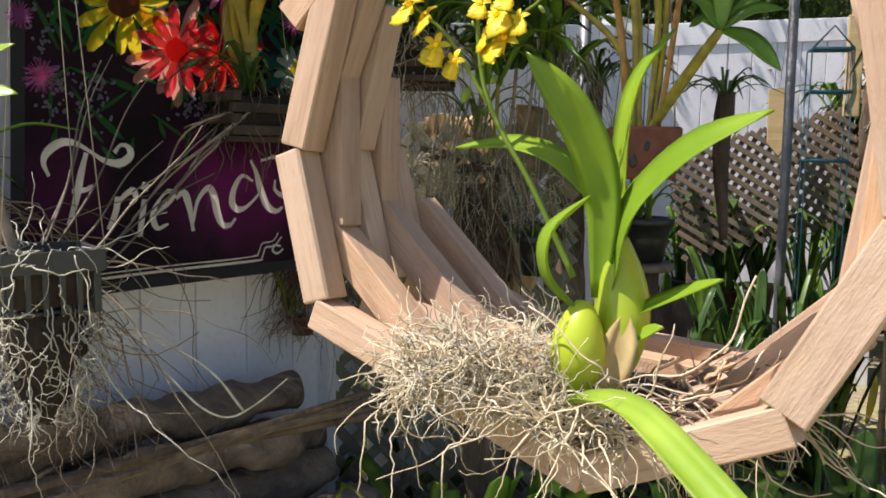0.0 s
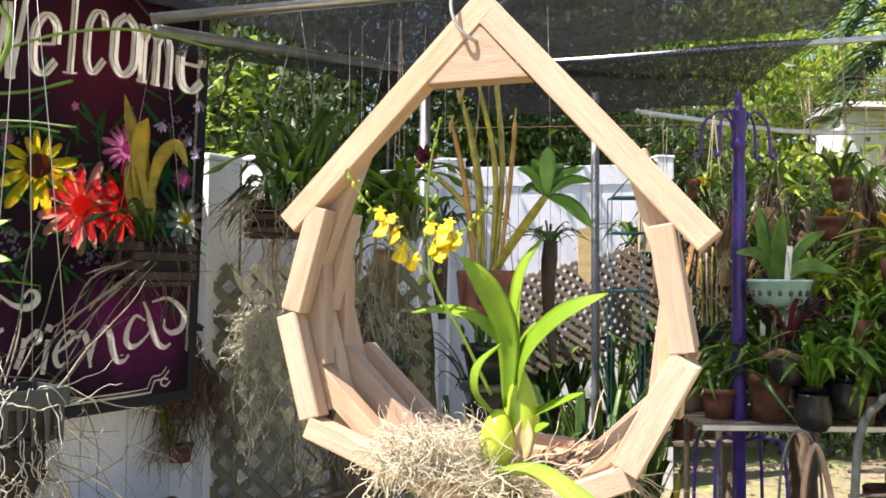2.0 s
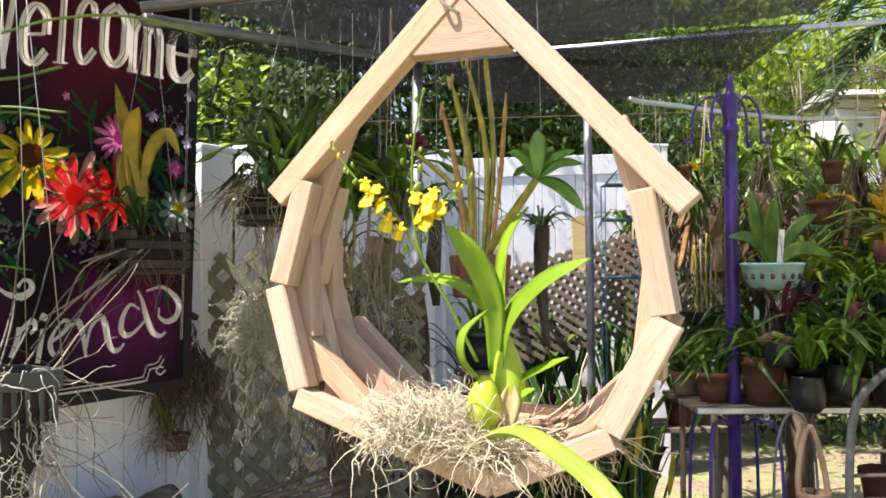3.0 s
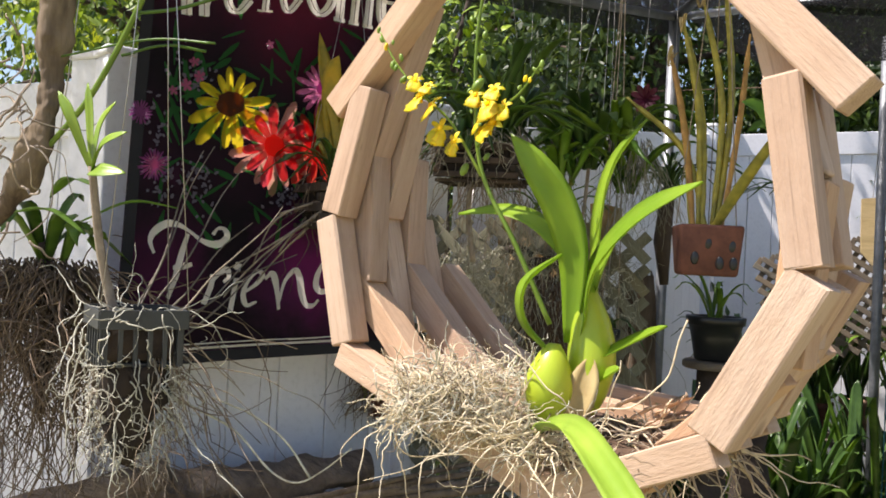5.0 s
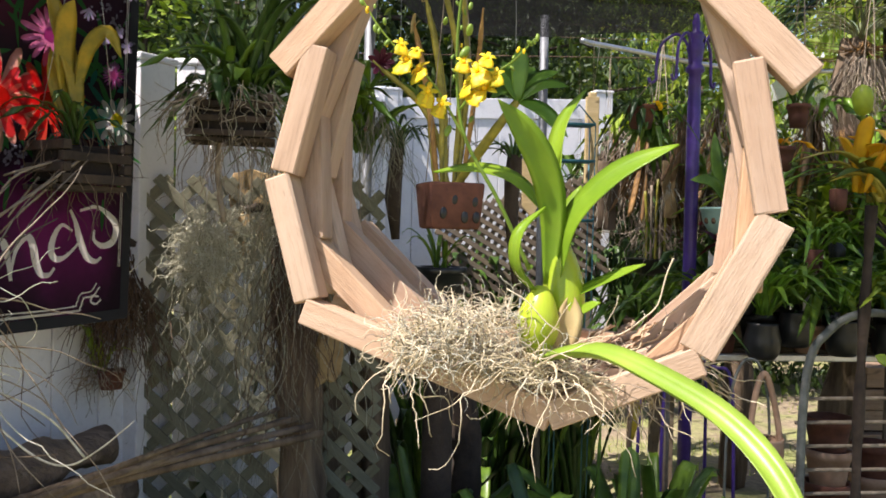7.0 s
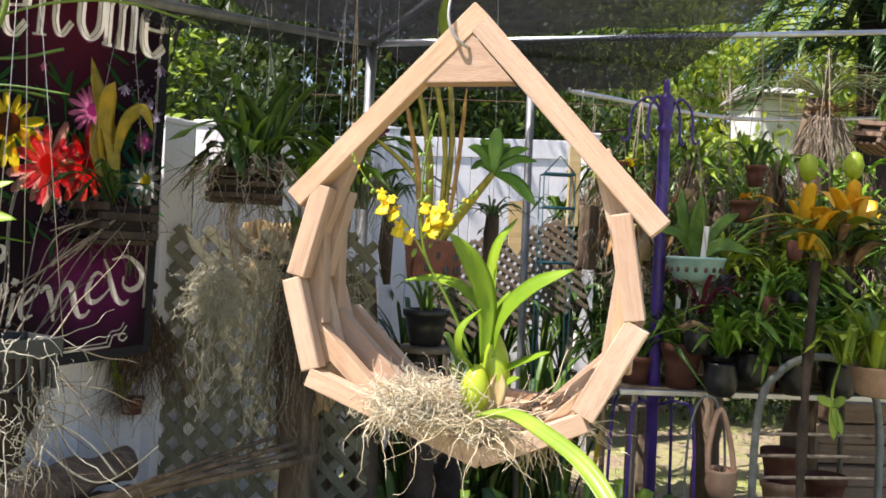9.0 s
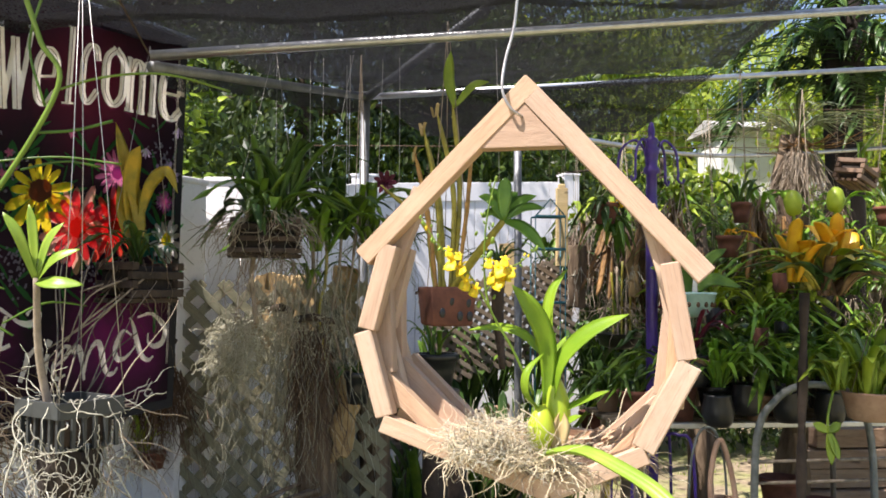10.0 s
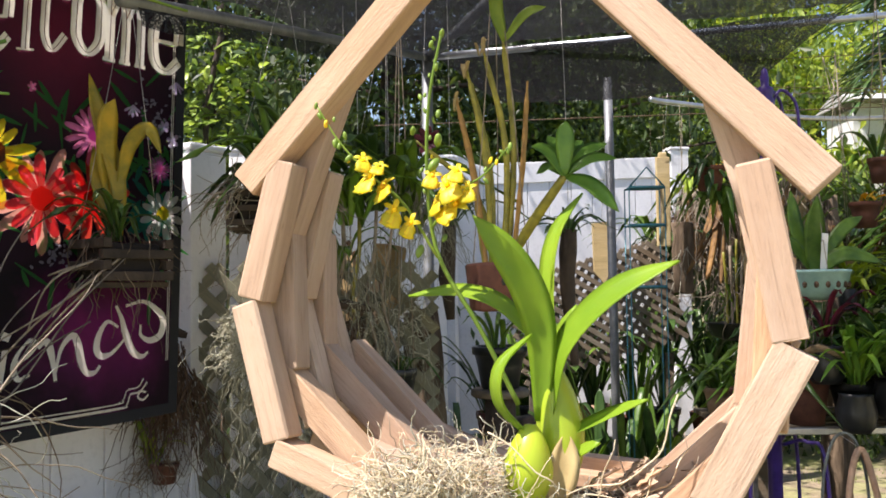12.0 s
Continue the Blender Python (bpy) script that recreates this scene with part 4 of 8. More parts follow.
for u0, z0, du, dz, n in ((-0.385, 1.80, 0.045, 0.05, 42), (-0.43, 1.56, 0.03, 0.06, 36), (-0.34, 1.555, 0.04, 0.05, 40), (0.12, 1.87, 0.05, 0.06, 46), (-0.12, 1.535, 0.06, 0.03, 34), (-0.46, 1.68, 0.025, 0.05, 24)):
    bm = bmesh.new()
    for _ in range(n):
        petal(bm, r7.gauss(u0, du * 0.6), r7.gauss(z0, dz * 0.6), r7.uniform(0, 6.28), 0.0, r7.uniform(0.006, 0.015), r7.uniform(0.005, 0.009), 0.0022)
    part("printed_spray", bm, I_GREYLILAC, banner, "grey-lilac printed spray of tiny blossoms", kind="stuff")
I_AMBER = ink("amber_print", (0.72, 0.42, 0.02))
printed_flower("printed_sunflower", -0.287, 1.748, 13, 0.02, 0.102, 0.034, I_GOLD, 0.036, I_BROWN, 0.003, 1, "golden printed sunflower with a brown eye", second=I_AMBER, lean=0.2, inner=0.50)
printed_flower("printed_dahlia", -0.168, 1.660, 14, 0.030, 0.120, 0.034, I_PEACH, None, None, 0.0027, 42, "pale peach outer petals of the printed dahlia")
printed_flower("printed_dahlia", -0.168, 1.660, 11, 0.022, 0.094, 0.034, I_CORAL, 0.026, I_RED, 0.0040, 2, "coral printed dahlia with pale petal tips", (12, 372), second=I_PEACH, inner=0.62)
printed_flower("printed_dahlia", -0.052, 1.664, 13, 0.028, 0.104, 0.034, I_RED, 0.02, I_BROWN, 0.0027, 3, "scarlet printed flower", second=I_CORAL)
printed_flower("printed_zinnia", -0.050, 1.812, 16, 0.01, 0.070, 0.020, I_PINK, 0.018, I_MAUVE, 0.0028, 4, "pink printed zinnia")
printed_flower("printed_pompon", -0.459, 1.593, 30, 0.004, 0.036, 0.008, I_MAUVE, None, None, 0.003, 5, "mauve printed pompon", second=I_PINK)
printed_flower("printed_pompon", -0.500, 1.703, 22, 0.004, 0.026, 0.007, I_MAUVE, None, None, 0.003, 6, "mauve printed pompon")
printed_flower("printed_pompon", 0.130, 1.745, 26, 0.004, 0.034, 0.008, I_MAUVE, None, None, 0.003, 8, "mauve printed pompon", second=I_PINK)
printed_flower("printed_daisy", 0.142, 1.636, 12, 0.02, 0.068, 0.014, I_WHITE, 0.020, I_GOLD, 0.003, 9, "white printed daisy", lean=0.1)
for k, (u, z, s) in enumerate(((0.178, 1.965, 0.03), (0.050, 1.89, 0.028), (0.10, 1.83, 0.02), (0.14, 1.85, 0.018), (0.17, 1.82, 0.02), (-0.37, 1.80, 0.014), (-0.40, 1.775, 0.016), (-0.385, 1.83, 0.013), (-0.43, 1.76, 0.012), (-0.20, 1.90, 0.012))):
    printed_flower("printed_bell", u, z, 5, 0.002, s, s * 0.55, I_LILAC if k < 5 else I_PINK, None, None, 0.0032, 20 + k, "small lilac printed blossom" if k < 5 else "small pink printed blossom", (200, 340) if k < 2 else (0, 360))


def banner_line(points, width, material, name, label, lift=0.004):
    """A printed stroke."""
    pts = spline([(u, z, 0) for u, z in points], 6)
    bm = bmesh.new()
    prev = None
    n = len(pts)
    for i, p in enumerate(pts):
        d = (pts[min(i + 1, n - 1)] - pts[max(i - 1, 0)]).normalized()
        s = Vector((-d.y, d.x, 0)) * (width(i / (n - 1)) if callable(width) else width) / 2
        row = [bm.verts.new(on_banner(p.x + s.x, p.y + s.y, lift)), bm.verts.new(on_banner(p.x - s.x, p.y - s.y, lift))]
        flat = [(p.x + s.x, p.y + s.y), (p.x - s.x, p.y - s.y)]
        if prev:
            bm.faces.new((prev[0], prev[1], row[1], row[0]))
            if material is I_CREAM:
                PRINTS.append([last[0], last[1], flat[1], flat[0]])
        prev, last = row, flat
    return part(name, bm, material, banner, label)


for pts, w in (([(-0.515, 1.163), (-0.15, 1.163), (0.205, 1.163)], 0.026), ([(0.192, 1.15), (0.192, 1.7), (0.192, 2.24)], 0.028), ([(-0.502, 1.15), (-0.502, 1.7), (-0.502, 2.24)], 0.026), ([(-0.515, 2.228), (-0.15, 2.228), (0.205, 2.228)], 0.024)):
    banner_line(pts, w, I_BLACK, "border", "plain black border", 0.002)
banner_line([(-0.47, 1.183), (-0.2, 1.183), (0.03, 1.183), (0.055, 1.190), (0.065, 1.212), (0.09, 1.215), (0.11, 1.235)], 0.004, I_CREAM, "rule", "thin cream printed rule")
banner_line([(-0.47, 1.194), (-0.2, 1.194), (0.02, 1.194), (0.045, 1.202), (0.055, 1.222), (0.085, 1.227), (0.10, 1.245)], 0.003, I_CREAM, "rule", "thin cream printed rule")
banner_line([(0.115, 1.205), (0.10, 1.195), (0.085, 1.203), (0.092, 1.215), (0.108, 1.212)], 0.005, I_CREAM, "scroll", "cream printed scroll")
for x in (0.165, 0.170):
    banner_line([(x, 1.28), (x, 1.6), (x, 1.95), (x + 0.002, 2.2)], 0.0022, I_CREAM, "rule", "thin cream printed rule")


def swell(low, high, turns=1.0):
    return lambda t: low + (high - low) * math.sin(math.pi * t * turns) ** 2


def script(points, width):
    banner_line(points, width, I_CREAM, "letter_stroke", "cream brush-script lettering", 0.0045)


# the lower word, in brush script
script([(-0.443, 1.400), (-0.454, 1.426), (-0.446, 1.448), (-0.419, 1.465), (-0.389, 1.463), (-0.357, 1.446), (-0.328, 1.428), (-0.292, 1.421), (-0.269, 1.437), (-0.275, 1.455), (-0.292, 1.458), (-0.305, 1.443)], swell(0.007, 0.018, 2.2))
script([(-0.366, 1.444), (-0.376, 1.407), (-0.388, 1.347), (-0.402, 1.300)], swell(0.010, 0.016))
script([(-0.396, 1.368), (-0.37, 1.369), (-0.350, 1.376)], 0.010)
script([(-0.296, 1.352), (-0.300, 1.322), (-0.314, 1.284)], 0.014)
script([(-0.300, 1.330), (-0.283, 1.352), (-0.262, 1.363), (-0.256, 1.346), (-0.268, 1.334)], swell(0.008, 0.014))
script([(-0.236, 1.343), (-0.241, 1.300), (-0.246, 1.264)], 0.013)
script([(-0.243, 1.374), (-0.226, 1.366)], 0.016)
script([(-0.214, 1.308), (-0.185, 1.328), (-0.170, 1.350), (-0.184, 1.357), (-0.206, 1.334), (-0.216, 1.305), (-0.205, 1.279), (-0.180, 1.286)], swell(0.006, 0.014, 2.0))
script([(-0.163, 1.340), (-0.145, 1.353), (-0.132, 1.322), (-0.121, 1.266)], swell(0.008, 0.017))
script([(-0.122, 1.285), (-0.111, 1.334), (-0.086, 1.361), (-0.072, 1.340), (-0.064, 1.305), (-0.051, 1.277), (-0.032, 1.272), (-0.017, 1.288)], swell(0.007, 0.018))
script([(0.026, 1.371), (-0.002, 1.385), (-0.022, 1.358), (-0.027, 1.324), (-0.011, 1.307), (0.014, 1.315), (0.047, 1.345)], swell(0.006, 0.016))
script([(0.018, 1.420), (0.033, 1.392), (0.045, 1.356), (0.066, 1.312), (0.092, 1.297), (0.110, 1.306)], swell(0.007, 0.018))
script([(0.044, 1.418), (0.092, 1.426), (0.128, 1.407), (0.152, 1.382), (0.146, 1.345), (0.115, 1.333), (0.088, 1.347), (0.086, 1.372)], swell(0.006, 0.019))

# the upper word, in tall slab capitals and small letters with a dark inline
SLAB = {
    "W": [(((0.0, 1.0), (0.14, 0.5), (0.28, 0.0)), 0.17), (((0.28, 0.0), (0.39, 0.4), (0.5, 0.85)), 0.10), (((0.5, 0.85), (0.61, 0.42), (0.72, 0.0)), 0.17), (((0.72, 0.0), (0.86, 0.5), (1.0, 1.0)), 0.10),
          (((-0.12, 1.0), (0.0, 1.0), (0.14, 1.0)), 0.05), (((0.86, 1.0), (1.0, 1.0), (1.12, 1.0)), 0.05)],
    "e": [(((0.10, 0.50), (0.5, 0.50), (0.90, 0.50)), 0.06), (((0.92, 0.50), (0.90, 0.80), (0.55, 0.98), (0.20, 0.82), (0.10, 0.50), (0.20, 0.14), (0.55, 0.02), (0.95, 0.22)), 0.21)],
    "l": [(((0.5, 1.25), (0.5, 0.6), (0.5, 0.0)), 0.26), (((0.05, 0.0), (0.5, 0.0), (0.95, 0.0)), 0.07), (((0.1, 1.25), (0.3, 1.25), (0.5, 1.25)), 0.06)],
    "c": [(((0.92, 0.74), (0.78, 0.96), (0.42, 0.98), (0.14, 0.78), (0.10, 0.50), (0.14, 0.20), (0.45, 0.02), (0.95, 0.24)), 0.22)],
    "o": [(((0.5, 0.98), (0.14, 0.80), (0.10, 0.5), (0.14, 0.20), (0.5, 0.02), (0.86, 0.20), (0.90, 0.5), (0.86, 0.80), (0.5, 0.98)), 0.22)],
    "m": [(((0.14, 0.96), (0.14, 0.5), (0.14, 0.0)), 0.13), (((0.14, 0.70), (0.28, 0.93), (0.44, 0.90), (0.50, 0.66), (0.50, 0.0)), 0.13), (((0.50, 0.70), (0.64, 0.93), (0.80, 0.90), (0.86, 0.66), (0.86, 0.0)), 0.13),
          (((0.0, 0.0), (0.14, 0.0), (0.28, 0.0)), 0.05), (((0.37, 0.0), (0.50, 0.0), (0.63, 0.0)), 0.05), (((0.73, 0.0), (0.86, 0.0), (1.0, 0.0)), 0.05), (((0.0, 0.95), (0.08, 0.96), (0.16, 0.95)), 0.05)],
}


def slab_letter(char, u, z, w, h, tilt):
    """One tall letter: its strokes, and a dark line inside each heavy stroke."""
    sheet = bmesh.new()
    line = bmesh.new()
    for pts, weight in SLAB[char]:
        smooth_pts = spline([(x, y, 0) for x, y in pts], 7 if len(pts) > 3 else 3)
        n = len(smooth_pts)
        for bm_, thick, lift in ((sheet, weight * w * 1.6, 0.0045),) + (((line, 0.0020, 0.0052),) if weight > 0.11 else ()):
            prev = None
            for i, p in enumerate(smooth_pts):
                d = smooth_pts[min(i + 1, n - 1)] - smooth_pts[max(i - 1, 0)]
                d = Vector((d.x * w, d.y * h, 0)).normalized()
                wide = thick * (0.45 + 0.55 * abs(d.y)) if len(pts) > 3 else thick
                s_ = Vector((-d.y, d.x, 0)) * wide / 2
                a, b = p.x * w, p.y * h
                flat = [(u + a + q * s_.x + 0.02 * b, z + b + q * s_.y + tilt * a) for q in (1, -1)]
                row = [bm_.verts.new(on_banner(*f, lift)) for f in flat]
                if prev:
                    bm_.faces.new((prev[0], prev[1], row[1], row[0]))
                    if bm_ is sheet:
                        PRINTS.append([last[0], last[1], flat[1], flat[0]])
                prev, last = row, flat
    ob = part("letter", sheet, I_CREAM, banner, "tall cream slab-serif letter")
    part("inline", line, I_BROWN, ob, "dark line inside the letter")


for char, u, z, w, h, tilt in (("W", -0.440, 1.928, 0.095, 0.205, 0.12), ("e", -0.329, 1.952, 0.072, 0.145, 0.2), ("l", -0.243, 1.974, 0.044, 0.160, 0.1), ("c", -0.186, 1.981, 0.058, 0.158, 0.1), ("o", -0.113, 1.992, 0.076, 0.160, 0.0),
                               ("m", -0.036, 1.990, 0.116, 0.150, -0.03), ("e", 0.090, 1.985, 0.096, 0.150, 0.02)):
    slab_letter(char, u, z, w, h, tilt)
banner_sheet()
bm = bmesh.new()
tube(bm, [on_banner(-0.56, 2.245), on_banner(0.24, 2.245)], 0.009, 10)
part("hanging_rod", bm, M_STEEL, banner, "thin metal hanging rod")
for u in (-0.45, 0.14):
    bm = bmesh.new()
    tube(bm, [on_banner(u, 2.25), on_banner(u, 2.25) + Vector((0.02, -0.05, 0.12))], 0.0015, 5)
    part("cord", bm, M_WIRE, banner)
bm = bmesh.new()
tube(bm, [Vector((-0.60, 0.612, 2.187)), P1A], 0.0025, 6)
solo("hanging_line", bm, M_FIBRE, "thin dark line strung between two pipes", "line", "hanging lines")


# ---- hanging things at the left ----
def wires(root, tops, foot, r=0.0008, material=None):
    for t, f in zip(tops, foot):
        bm = bmesh.new()
        tube(bm, [Vector(f), (Vector(f) + Vector(t)) / 2 + Vector((0.003, 0, 0)), Vector(t)], r, 5)
        part("wire", bm, material or (M_WIRE if r < 0.0014 else M_TWIG), root, smooth=True)


def net_pot():
    c = Vector((-0.605, 1.11, 1.27))
    root = thing("hanging_net_pot", c, "dark green plastic net pot with silvery orchid roots, hung on wires", "plant pot")
    half, turn = 0.063, Matrix.Rotation(0.87, 3, "Z")
    for sx, sy in ((1, 0), (-1, 0), (0, 1), (0, -1)):
        bm = bmesh.new()
        bar(bm, c + turn @ Vector((sx * half, sy * half, 0.028)), (0.004 if sx else half * 2, 0.004 if sy else half * 2, 0.028), turn, 0.001)
        part("rim", bm, M_DARKPOT, root, smooth=False)
        for k in range(6):
            t = (k - 2.5) / 3 * half
            bm = bmesh.new()
            bar(bm, c + turn @ Vector((sx * half * 0.9 + (t if sy else 0), sy * half * 0.9 + (t if sx else 0), -0.014)), (0.006, 0.006, 0.056), turn)
            part("rib", bm, M_DARKPOT, root, smooth=False)
    bm = bmesh.new()
    bar(bm, c + Vector((0, 0, -0.04)), (half * 1.5, half * 1.5, 0.006), turn, 0.002)
    part("pot_floor", bm, M_DARKPOT, root, smooth=False)
    bm = bmesh.new()
    bar(bm, c + Vector((0, 0, -0.005)), (half * 1.62, half * 1.62, 0.062), turn, 0.012)
    part("bark_mix", bm, M_BARK, root, "dark potting bark")
    bm = bmesh.new()
    turned(bm, c + Vector((0, 0, -0.20)), [(0.004, 0.0), (0.016, 0.015), (0.030, 0.05), (0.046, 0.10), (0.052, 0.15), (0.045, 0.165)], 24)
    bmesh.ops.subdivide_edges(bm, edges=bm.edges, cuts=1, use_grid_fill=True)
    for v in bm.verts:
        v.co += Vector((noise.noise(v.co * 45), noise.noise(v.co * 45 + Vector((5, 5, 5))), noise.noise(v.co * 45 + Vector((0, 9, 5))))) * 0.020
    part("root_ball", bm, M_PALM, root, "dark matted root ball under the pot")
    wires(root, [Vector((-0.607, 1.115, 2.142))] * 3, [c + turn @ Vector((x, y, 0.04)) for x, y in ((-half, -half), (half, -half), (half, half))])
    r = random.Random(31)
    bm = bmesh.new()
    for _ in range(140):
        a, h = r.uniform(0, 6.28), r.uniform(-0.20, -0.02)
        rad = 0.062 if h > -0.1 else 0.062 + (h + 0.1) * 0.42
        curly(bm, c + Vector((rad * math.cos(a), rad * math.sin(a), h)), (math.cos(a + 1.2), math.sin(a + 1.2), r.uniform(-1, 0.6)), r.uniform(0.03, 0.09), r.uniform(0.0006, 0.0013), r, 0.9, 0.15, 4, 12, 0.4, True)
    for _ in range(30):
        a, rad = r.uniform(0, 6.28), r.uniform(0.01, 0.06)
        curly(bm, c + Vector((rad * math.cos(a), rad * math.sin(a), -0.03)), (math.cos(a) * 0.3, math.sin(a) * 0.3, -1), r.uniform(0.08, 0.25), r.uniform(0.0008, 0.0016), r, 0.75, 0.4, 5, 20, 0.4, True)
    for _ in range(20):
        a = r.uniform(0, 6.28)
        curly(bm, c + Vector((0.05 * math.cos(a), 0.05 * math.sin(a), 0.04)), (math.cos(a), math.sin(a), 0.15), r.uniform(0.06, 0.18), 0.0011, r, 0.45, 0.05, 4, 14, 0.4, True)
    part("root_tangle", bm, M_ROOTGREY, root, "tangled silvery roots", kind="stuff")
    bm = bmesh.new()
    for _ in range(44):
        a, rad = r.uniform(0, 6.28), r.uniform(0.01, 0.075)
        curly(bm, c + Vector((rad * math.cos(a), rad * math.sin(a), -0.03)), (math.cos(a) * 0.3, math.sin(a) * 0.3, -1), r.uniform(0.12, 0.32), 0.0009, r, 0.8, 0.6, 3, 16)
    part("dark_root_tangle", bm, M_TWIG, root, "dark hair-thin roots", kind="stuff")
    bm = bmesh.new()
    for _ in range(9):
        a = r.uniform(3.3, 6.2)
        curly(bm, c + Vector((0.080 * math.cos(a), 0.080 * math.sin(a), r.uniform(-0.02, 0.055))), (math.cos(a) * 0.5, math.sin(a) * 0.5, -0.7), r.uniform(0.06, 0.2), r.uniform(0.0008, 0.0015), r, 0.85, 0.4, 4, 12)
    for _ in range(16):
        a = r.uniform(2.9, 6.5)
        curly(bm, c + Vector((0.085 * math.cos(a), 0.085 * math.sin(a), r.uniform(-0.16, 0.06))), (math.cos(a + 1.5) * 0.8, math.sin(a + 1.5) * 0.8, r.uniform(-1, 0.4)), r.uniform(0.05, 0.16), r.uniform(0.0007, 0.0014), r, 0.9, 0.25, 4, 14, 0.4, True)
    for _ in range(3):
        a = r.uniform(2.9, 6.5)
        curly(bm, c + Vector((0.07 * math.cos(a), 0.07 * math.sin(a), r.uniform(-0.12, 0.02))), (math.cos(a), math.sin(a), -0.7), r.uniform(0.15, 0.34), r.uniform(0.0010, 0.0018), r, 0.4, 0.3, 5, 16, 0.4, True)
    part("outer_root_tangle", bm, M_ROOTGREY, root, "silvery roots draped over the pot", kind="stuff")
    bm = bmesh.new()
    tube(bm, spline([c + Vector((-0.03, 0.0, 0.0)), c + Vector((-0.045, -0.03, 0.12)), c + Vector((-0.042, -0.063, 0.25))], 6), [0.008 - 0.0002 * i for i in range(13)], 8)
    part("cane", bm, M_TWIG, root, "dry jointed cane")
    top = c + Vector((-0.042, -0.063, 0.243))
    for dx, dy, dz, w in ((-0.05, -0.02, 0.115, 0.018), (-0.015, 0.0, 0.13, 0.018), (0.045, -0.01, 0.10, 0.02), (0.075, -0.02, 0.055, 0.022), (0.085, -0.03, -0.005, 0.026)):
        bm = bmesh.new()
        strap(bm, [top, top + Vector((dx * 0.45, dy, dz * 0.65)), top + Vector((dx, dy, dz))], w, 0.25, (-0.2, -0.7, 0.6))
        part("leaf", bm, M_PALELEAF, root)
    r = random.Random(8)
    for k in range(5):
        a = c + Vector((r.uniform(-0.03, 0.06), 0.02, 0.03))
        bm = bmesh.new()
        curly(bm, a, (r.uniform(-0.2, 1), 0.3, r.uniform(-0.9, 0.9)), r.uniform(0.15, 0.32), 0.0018, r, 0.22, 0.05, 5, 8)
        part("dry_stem", bm, M_TWIG, root)
    for k, (a, b) in enumerate((((-0.645, 1.17, 1.20), (-0.583, 1.72, 1.518)), ((-0.650, 1.17, 1.215), (-0.618, 1.66, 1.494)), ((-0.655, 1.16, 1.29), (-0.742, 1.50, 1.607)), ((-0.640, 1.17, 1.29), (-0.686, 1.55, 1.591)),
                                ((-0.645, 1.16, 1.26), (-0.647, 1.50, 1.458)), ((-0.640, 1.15, 1.29), (-0.712, 1.42, 1.589)), ((-0.66, 1.16, 1.25), (-0.60, 1.60, 1.40)))):
        a, b = Vector(a), Vector(b)
        bm = bmesh.new()
        pts = spline([a, a.lerp(b, 0.35) + Vector((0.006, 0, -0.006)), a.lerp(b, 0.7) + Vector((-0.006, 0, 0.004)), b], 5)
        tube(bm, pts, [(0.0019 - 0.00006 * i) * (1.25 if i % 4 == 0 else 1.0) for i in range(len(pts))], 7)
        part("dry_cane", bm, M_DRYSTEM, root, "long brittle grey-brown cane")


net_pot()


